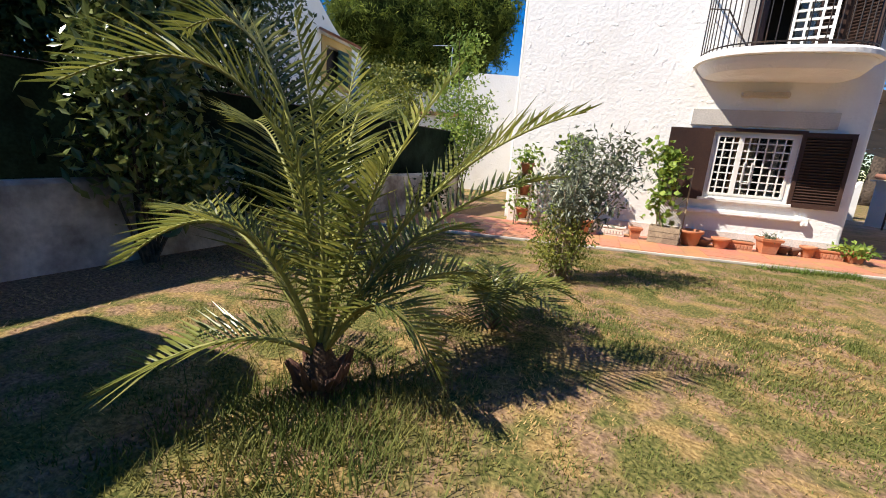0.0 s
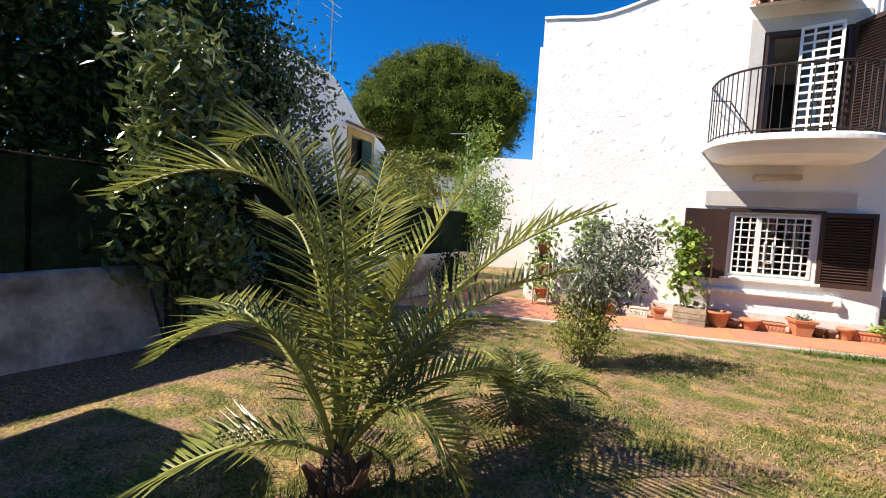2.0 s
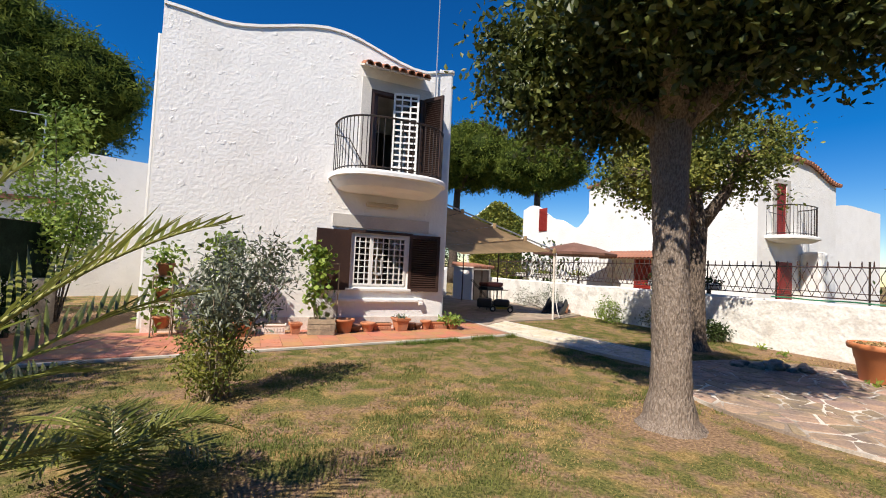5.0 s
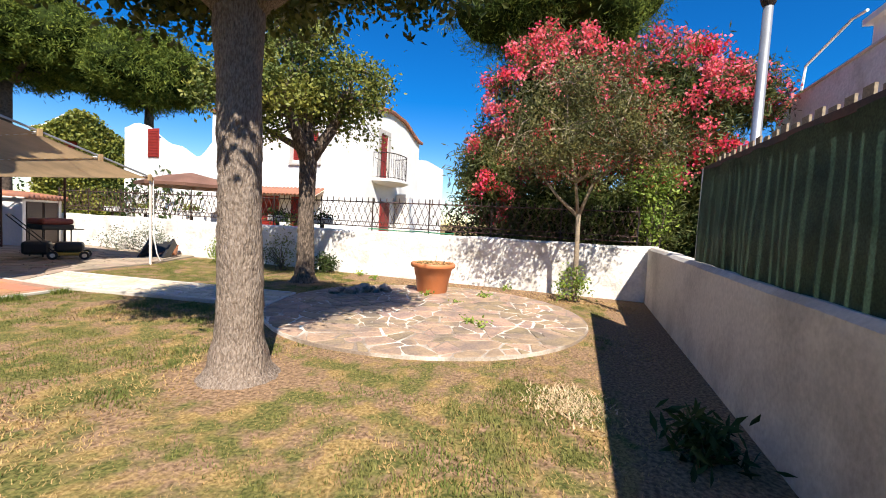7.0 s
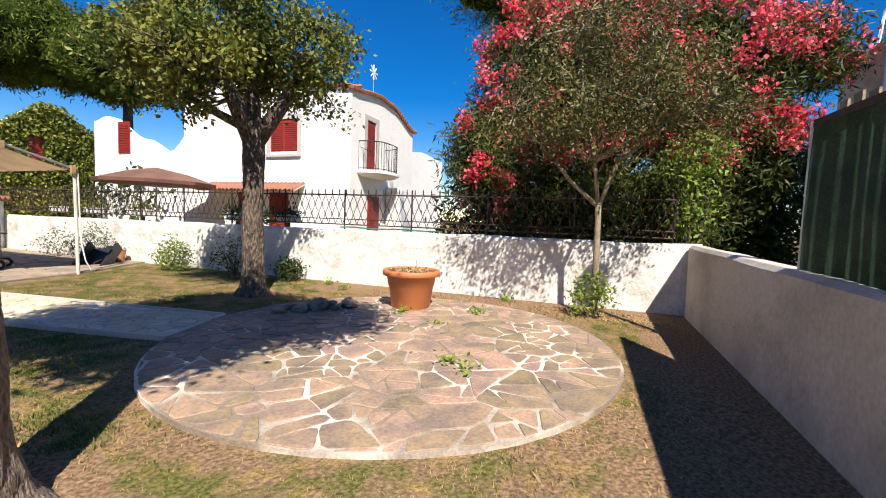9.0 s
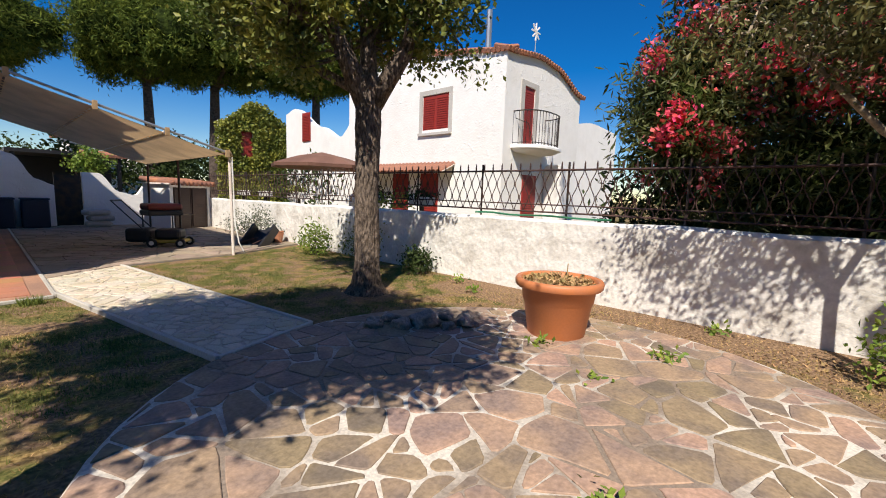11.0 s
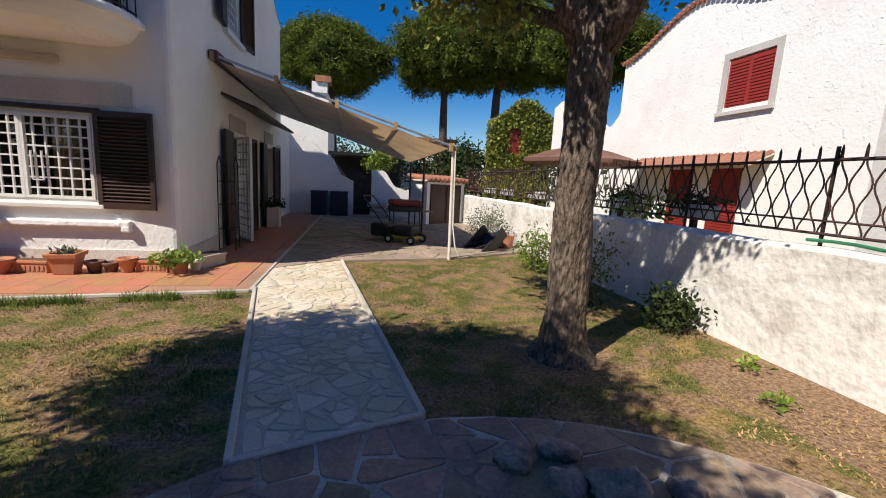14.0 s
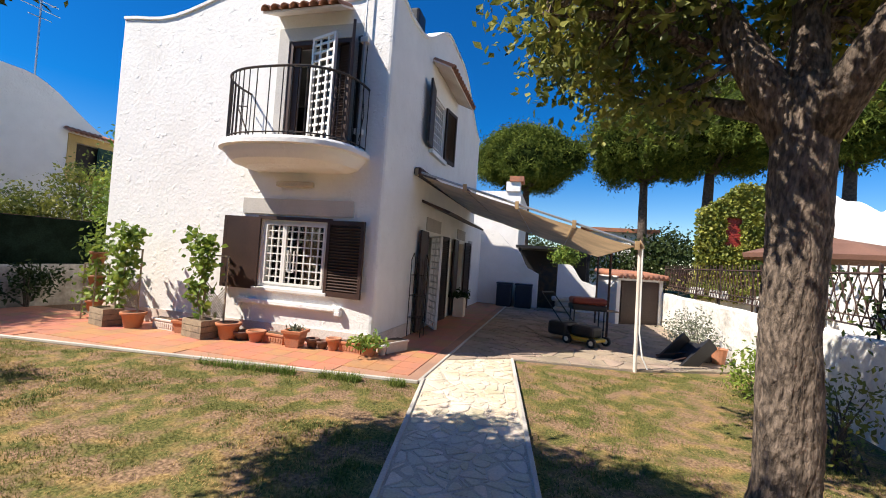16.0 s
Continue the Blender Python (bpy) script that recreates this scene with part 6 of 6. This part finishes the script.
bush("shoots", "pale leafy shoots round the foot of the young tree", (4.93, -7.88, 0), [blob(0, 0.05, 0.35, 0.25, 0.35, 0.35)], 45, 14, 0.06, FRESH_LEAF, (0.06, 0.03), 120, stems=14, r=0.008)
bush("wall_shrub", "straggling green shrub at the foot of the white wall", (4.95, -1.6, 0), [blob(0, 0, 0.5, 0.25, 0.3, 0.45), blob(0.2, 0.6, 0.3, 0.2, 0.3, 0.25)], 44, 12, 0.09, OAK_LEAF, (0.06, 0.03), 121, stems=16, r=0.01)
bush("wall_shrub", "dark round shrub at the foot of the white wall", (5.3, -2.5, 0), [blob(0, 0, 0.22, 0.2, 0.22, 0.2)], 50, 22, 0.07, DARK_LEAF, (0.06, 0.035), 122)
bush("wall_shrub", "grey flowering shrub beside the yard wall", (5.2, 2.9, 0), [blob(0, 0, 0.4, 0.3, 0.6, 0.4), blob(0.1, 1.5, 0.3, 0.25, 0.7, 0.3)], 90, 16, 0.1, OLIVE_LEAF, (0.06, 0.03), 123, stems=16, r=0.01)
bush("wall_shrub", "green shrub at the edge of the yard", (5.1, 0.3, 0), [blob(0, 0, 0.3, 0.3, 0.4, 0.35)], 60, 18, 0.08, FRESH_LEAF, (0.07, 0.03), 124, stems=12, r=0.01)
bush("border_plant", "dark leafy border plant by the grey wall", (-0.1, -8.75, 0), [blob(0, 0, 0.1, 0.22, 0.16, 0.12)], 28, 10, 0.06, DARK_LEAF, (0.12, 0.035), 125, stems=10, r=0.008)

# ---- things in the yard ----
YELLOW = material("yellow_plastic", (0.6, 0.4, 0.05), 0.4, bump=0.03)
BLACK = material("black_plastic", (0.02, 0.02, 0.022), 0.45, bump=0.05)
RED_LID = material("dull_red_enamel", (0.2, 0.035, 0.025), 0.45, bump=0.05)
mower = thing("lawn_mower", "black and yellow push lawn mower parked in the yard", "lawn mower", pose(3.25, 2.75, 0.036, 0, 0, -35))
part("deck", boxes((-0.3, 0.3, -0.22, 0.22, 0.08, 0.15), round_off=0.03), YELLOW, mower)
part("motor", boxes((-0.24, 0.24, -0.19, 0.19, 0.15, 0.37), round_off=0.06), BLACK, mower)
part("grass_box", boxes((-0.75, -0.3, -0.22, 0.22, 0.1, 0.38), round_off=0.06), BLACK, mower)
for x in (-0.25, 0.27):
    for y in (-0.26, 0.26):
        w = part("wheel", tube(bmesh.new(), [(x, y - 0.025, 0.09), (x, y + 0.025, 0.09)], 0.09, 16), BLACK, mower)
        part("hub", tube(bmesh.new(), [(x, y - 0.03, 0.09), (x, y + 0.03, 0.09)], 0.045, 12), WHITE_METAL, w)
for y in (-0.2, 0.2):
    part("handle_bar", tube(bmesh.new(), [(-0.25, y, 0.18), (-0.6, y, 0.55), (-0.95, y, 0.92)], 0.012, 6), BLACK, mower)
part("grip", tube(bmesh.new(), [(-0.95, -0.2, 0.92), (-0.95, 0.2, 0.92)], 0.016, 6), BLACK, mower)
grill = thing("barbecue", "dull red barbecue on a black trolley frame", "barbecue", pose(3.3, 3.5, 0.036, 0, 0, 10))
part("bowl", boxes((-0.35, 0.35, -0.22, 0.22, 0.6, 0.72), round_off=0.03), BLACK, grill)
part("lid", boxes((-0.35, 0.35, -0.22, 0.22, 0.72, 0.86), round_off=0.05), RED_LID, grill)
for x in (-0.3, 0.3):
    for y in (-0.18, 0.18):
        part("leg", tube(bmesh.new(), [(x, y, 0), (x, y, 0.62)], 0.014, 6), BLACK, grill)
part("shelf", boxes((-0.32, 0.32, -0.2, 0.2, 0.22, 0.24)), BLACK, grill)
part("side_shelf", boxes((0.35, 0.62, -0.16, 0.16, 0.6, 0.62)), RAW_WOOD, grill)
barrow = thing("wheelbarrow", "tipped wheelbarrow with a black tray against the wall", "wheelbarrow", pose(4.9, 2.2, 0.036, 0, 0, 25))
bm = bmesh.new()
box(bm, -0.35, 0.3, -0.25, 0.25, 0.0, 0.04, m=pose(0, 0, 0.08, 0, -42, 0))
box(bm, -0.4, 0.32, -0.3, -0.25, 0.0, 0.22, m=pose(0, 0, 0.08, 0, -42, 0))
box(bm, -0.4, 0.32, 0.25, 0.3, 0.0, 0.22, m=pose(0, 0, 0.08, 0, -42, 0))
part("tray", bm, BLACK, barrow)
part("wheel", tube(bmesh.new(), [(0.32, -0.04, 0.18), (0.32, 0.04, 0.18)], 0.18, 18), BLACK, barrow)
for y in (-0.2, 0.2):
    part("shaft", tube(bmesh.new(), [(0.3, y * 0.3, 0.18), (-0.5, y, 0.06)], 0.014, 6), RUST_IRON, barrow)
part("bucket", lathe(bmesh.new(), [(0.1, 0.0), (0.14, 0.25), (0.15, 0.26)], (0.5, -0.05, 0), 14), TERRACOTTA, barrow)
BIN = material("dark_blue_plastic", (0.02, 0.03, 0.06), 0.45, bump=0.03)
for x, w in ((1.0, 0.5), (1.65, 0.55)):
    b = thing("waste_bin", "dark blue plastic bin against the buttress wall", "bin", pose(x, 8.65, 0.036))
    part("body", boxes((-w / 2, w / 2, -0.25, 0.25, 0, 0.75), round_off=0.03), BIN, b)
    part("lid", boxes((-w / 2 - 0.02, w / 2 + 0.02, -0.27, 0.27, 0.75, 0.8), round_off=0.02), BIN, b)
for i, (x, z) in enumerate(((2.95, 0.036), (3.0, 0.2), (2.9, 0.37))):
    sack = part("cement_sack", boxes((-0.3, 0.3, -0.2, 0.2, 0, 0.16), round_off=0.06), CONCRETE, at=pose(x, 8.4, z, 0, 0, 10 * i))
    tagged(sack, "pale grey sack stacked against the yard wall", "sack", group="sacks in the yard")
# added black bodies that fill a dark band beyond the yard wall
dark_backdrop = thing("dark_band_fill", "added black low roof with tiles and screen, filling a dark band beyond the yard wall", "roof")
part("roof", boxes((1.2, 3.9, 9.6, 12.5, 2.1, 2.2)), BLACK, dark_backdrop)
part("post", boxes((3.7, 3.8, 9.7, 9.8, 0, 2.1)), BLACK, dark_backdrop)
part("post", boxes((1.3, 1.4, 9.7, 9.8, 0, 2.1)), BLACK, dark_backdrop)
part("screen", boxes((1.2, 3.9, 11.8, 11.9, 0, 2.1)), BLACK, dark_backdrop)
for i in range(12):
    part("roof_tile", tube(bmesh.new(), [(2.9 + i * 0.09, 9.5, 2.14), (2.9 + i * 0.09, 10.2, 2.28)], 0.055, 6), ROOF_TILE, dark_backdrop)
bush("climber", "leafy climber over the yard wall", (3.0, 9.5, 0), [blob(0, 0, 1.95, 0.45, 0.25, 0.35)], 60, 20, 0.12, FRESH_LEAF, (0.1, 0.07), 130)
far_house = thing("far_house", "white house with a tiled chimney behind the main house", "house")
part("wall", boxes((-3, 0.9, 14, 19, 0, 4.9)), STUCCO, far_house)
part("chimney", boxes((0.2, 0.85, 13.9, 14.5, 4.9, 5.35)), STUCCO, far_house)
part("chimney_tile", boxes((0.35, 1.0, 13.8, 14.6, 5.35, 5.6), m=pose(0, 0, 0)), ROOF_TILE, far_house)
far_house = thing("far_house", "low white house far behind the yard", "house")
part("wall", boxes((5, 10, 30, 36, 0, 4.6)), STUCCO, far_house)
part("roof", boxes((4.6, 10.4, 29.6, 36.4, 4.6, 4.9)), ROOF_TILE, far_house)
bush("far_hedge", "line of dark shrubs behind the yard", (7.0, 17.0, 0), [blob(-3, 6, 2.0, 2.0, 1.0, 1.2), blob(1, 8, 2.0, 2.5, 1.0, 1.3), blob(1.7, 6.5, 2.3, 1.7, 1.4, 1.7), blob(-8, 20, 2.5, 6.0, 2.0, 2.5), blob(4, 16, 2.5, 6.0, 2.0, 2.5), blob(5, -6, 1.6, 1.5, 3.0, 1.2)], 620, 34, 0.4, DARK_LEAF, (0.3, 0.15), 131)

# ---- flower boxes on the fence, hose, mast ----
for y in (5.6, 4.2, 2.4, -0.55, -1.9):
    fb = thing("flower_box", "white flower box with trailing plants hung on the fence", "planter", pose(5.95, y, 1.08), group="flower boxes on the fence")
    part("body", boxes((-0.1, 0.1, -0.24, 0.24, 0, 0.16), round_off=0.015), WHITE_METAL, fb)
    for side in (-0.15, 0.13):
        part("bracket", boxes((-0.2, -0.1, side, side + 0.02, 0.1, 0.12)), IRON, fb)
    part("support", boxes((-0.03, 0.03, -0.03, 0.03, -1.08, 0.0)), IRON, fb)
    sprig("trailing_plant", "green trailing plant in a white flower box", 5.95, y, 1.24, 0.13, 170, OAK_LEAF if y > 0 else DARK_LEAF, (0.09, 0.04), int(140 + y * 10))
sprig("potted_flowers", "yellow-green plants along the fence foot", 6.05, -1.0, 1.0, 0.3, 300, FRESH_LEAF, (0.1, 0.04), 170)
hose = part("garden_hose", tube(bmesh.new(), [(5.72 + 0.04 * math.sin(k * 1.3), -3.3 - 0.16 * k, 1.045 + 0.008 * math.sin(k)) for k in range(14)], 0.014, 6), material("green_hose", (0.03, 0.2, 0.1), 0.5, bump=0))
tagged(hose, "green garden hose lying on the wall top", "hose")
mast = thing("aerial_mast", "thin metal aerial mast fixed to the white facade", "mast")
part("pole", tube(bmesh.new(), [(-0.46, -0.07, 3.15), (-0.46, -0.07, 8.2)], 0.014, 6), GREY_METAL, mast)
for z in (4.72, 3.3):
    part("clamp", boxes((-0.52, -0.4, -0.09, 0.0, z, z + 0.08)), WHITE_METAL, mast)
part("cable", tube(bmesh.new(), [(-0.42, -0.03, 4.7), (-0.44, -0.03, 4.0), (-0.4, -0.03, 3.6), (-0.46, -0.03, 3.2)], 0.007, 5), BLACK, mast)
cap = part("chimney_cap", boxes((-0.5, 0.0, 1.0, 1.4, 5.5, 5.9), round_off=0.05), BLACK, house)
part("downpipe", tube(bmesh.new(), [(-5.43, 0.06, 0.1), (-5.43, 0.06, 5.0)], 0.035, 8), WHITE_METAL, house)

# ---- the porch corner beside the start ----
porch = thing("garden_porch", "small porch roof on a white post over a concrete slab", "porch")
part("post", boxes((-7.06, -6.99, -7.8, -7.73, 0, 1.95), round_off=0.008), WHITE_METAL, porch)
bm = bmesh.new()
ring = [(-6.9 - 0.35 + 0.35 * math.cos(a), -7.62 - 0.35 + 0.35 * math.sin(a)) for a in steps(0, math.pi / 2, 0.2)] + [(-8.5, -7.62), (-8.5, -9.0), (-6.9, -9.0)]
low_r, top_r = [bm.verts.new((x, y, 1.95)) for x, y in ring], [bm.verts.new((x, y, 2.07)) for x, y in ring]
bm.faces.new(low_r[::-1])
bm.faces.new(top_r)
for i in range(len(ring)):
    bm.faces.new((low_r[i], low_r[(i + 1) % len(ring)], top_r[(i + 1) % len(ring)], top_r[i]))
part("roof", bm, CONCRETE, porch)
part("slab", boxes((-7.0, -6.32, -8.2, -7.55, -0.03, 0.05), round_off=0.01), CONCRETE, porch)

# ---- grass and litter ----
LITTER = leaf_material("straw_litter", (0.42, 0.3, 0.125), (0.3, 0.205, 0.08), 0.9, 0.2, 0.1)
BLADE = leaf_material("grass_blade", (0.12, 0.15, 0.036), (0.23, 0.215, 0.065), 0.7, 0.25, 0.2)


def on_lawn(p):
    """Keeps points of the plan that lie on the lawn, clear of paving, terrace and path."""
    x, y = p[:, 0], p[:, 1]
    ok = ((x - 2.75) / 2.22) ** 2 + ((y + 5.98) / 2.19) ** 2 > 1
    ok &= (y < -1.15 - (1.09 - x) * 0.1316) | ((x > 2.2) & (y < 0.55 + (x - 2.2) * 0.25))
    side = (y + 4.07) / 5.0
    left, right = 1.66 - 0.93 * side, 2.7 - 0.68 * side
    ok &= (y < -4.1) | (x < left) | (x > right)
    return p[ok & (x < 5.6) & (x > -7.9)]


def blades(name, label, pts, mat, h, w, rng, flat=0.0):
    n = len(pts)
    a = rng.uniform(0, 2 * math.pi, n)
    lean = rng.uniform(0.2, 1.2, n) + flat
    up = h * rng.uniform(0.5, 1.3, n)
    base = np.column_stack([pts, np.full(n, -0.012)])
    s = np.column_stack([np.cos(a), np.sin(a), np.zeros(n)]) * w / 2
    tip = base + np.column_stack([-np.sin(a) * up * lean, np.cos(a) * up * lean, up / (1 + 2 * flat) + 0.012])
    verts = np.stack([base - s, base + s, tip], 1).reshape(-1, 3)
    i = np.arange(n)[:, None] * 3
    return tagged(new(name, mesh_of(name, verts.tolist(), (i + (0, 1, 2)).tolist(), mat)), label, "grass", kind="stuff")


rng = np.random.default_rng(201)
raw = rng.uniform((-7.8, -9.0), (5.6, 1.4), (560000, 2))
raw = on_lawn(raw)
patch = np.array([0.8 * noise.noise(Vector((x * 1.1, y * 1.1, 3.0))) + 0.6 * noise.noise(Vector((x * 3.6, y * 3.6, 9.0))) + 0.4 * noise.noise(Vector((x * 9.0, y * 9.0, 5.0))) for x, y in raw])
bare = np.array([worn(x, y) for x, y in raw])
patch -= 0.9 * bare
lush = raw[patch + rng.normal(size=len(raw)) * 0.1 > 0.05]
dry = raw[(patch + rng.normal(size=len(raw)) * 0.15 < 0.05) & (rng.uniform(size=len(raw)) < 0.5 - 0.38 * bare)]
blades("grass", "short green tufts of the patchy lawn", lush, BLADE, 0.026, 0.0085, rng, 0.1)
blades("dry_grass", "flattened straw-coloured blades over the lawn", dry, LITTER, 0.02, 0.009, rng, 0.6)
pts = rng.normal(size=(1100, 2)) * (0.15, 0.13) + (0.33, -8.0)
blades("leaf_litter", "heap of dry pale clippings on the soil", pts, leaf_material("pale_clippings", (0.56, 0.43, 0.26), (0.4, 0.28, 0.15), 0.9, 0.2, 0.1), 0.035, 0.022, rng, 0.5)
pts = np.column_stack([rng.uniform(4.4, 5.6, 3500), rng.uniform(-9.0, -4.0, 3500)])
pts = on_lawn(pts)
blades("leaf_litter", "fallen brown leaves along the wall foot", pts, DRY_LEAF, 0.03, 0.025, rng, 0.9)
pts = rng.normal(size=(2600, 2)) * (0.3, 0.3) + (-4.9, -6.9)
blades("grass_tuft", "longer green grass round the palm", pts, BLADE, 0.09, 0.008, rng)
along = rng.uniform(0, 1, 2600) ** 0.7
pts = np.column_stack([-1.6 + 2.6 * along, -1.2 - (1.09 + 1.6 - 2.6 * along) * 0.1316 - np.abs(rng.normal(size=2600)) * 0.05])
pts = pts[[noise.noise(Vector((x * 2.3, 1.0, 4.0))) > -0.1 for x, _ in pts]]
blades("grass_tuft", "longer green grass along the terrace kerb", pts, leaf_material("fresh_grass", (0.13, 0.2, 0.04), (0.2, 0.24, 0.06), 0.7, 0.3, 0.2), 0.09, 0.009, rng)
y = rng.uniform(-8.9, 0.6, 4200)
pts = np.column_stack([-8.35 + 1.65 * (y + 9.1) / 10.5 + np.abs(rng.normal(size=4200)) * 0.6, y])
blades("leaf_litter", "fallen brown leaves over the soil by the west wall", on_lawn(pts), DRY_LEAF, 0.03, 0.026, rng, 0.9)
pts = np.column_stack([rng.uniform(-3.0, 4.6, 1800), -8.15 - np.abs(rng.normal(size=1800)) * 0.4])
blades("leaf_litter", "dry leaves scattered along the grey wall foot", pts[pts[:, 1] > -9.0], DRY_LEAF, 0.028, 0.024, rng, 0.9)
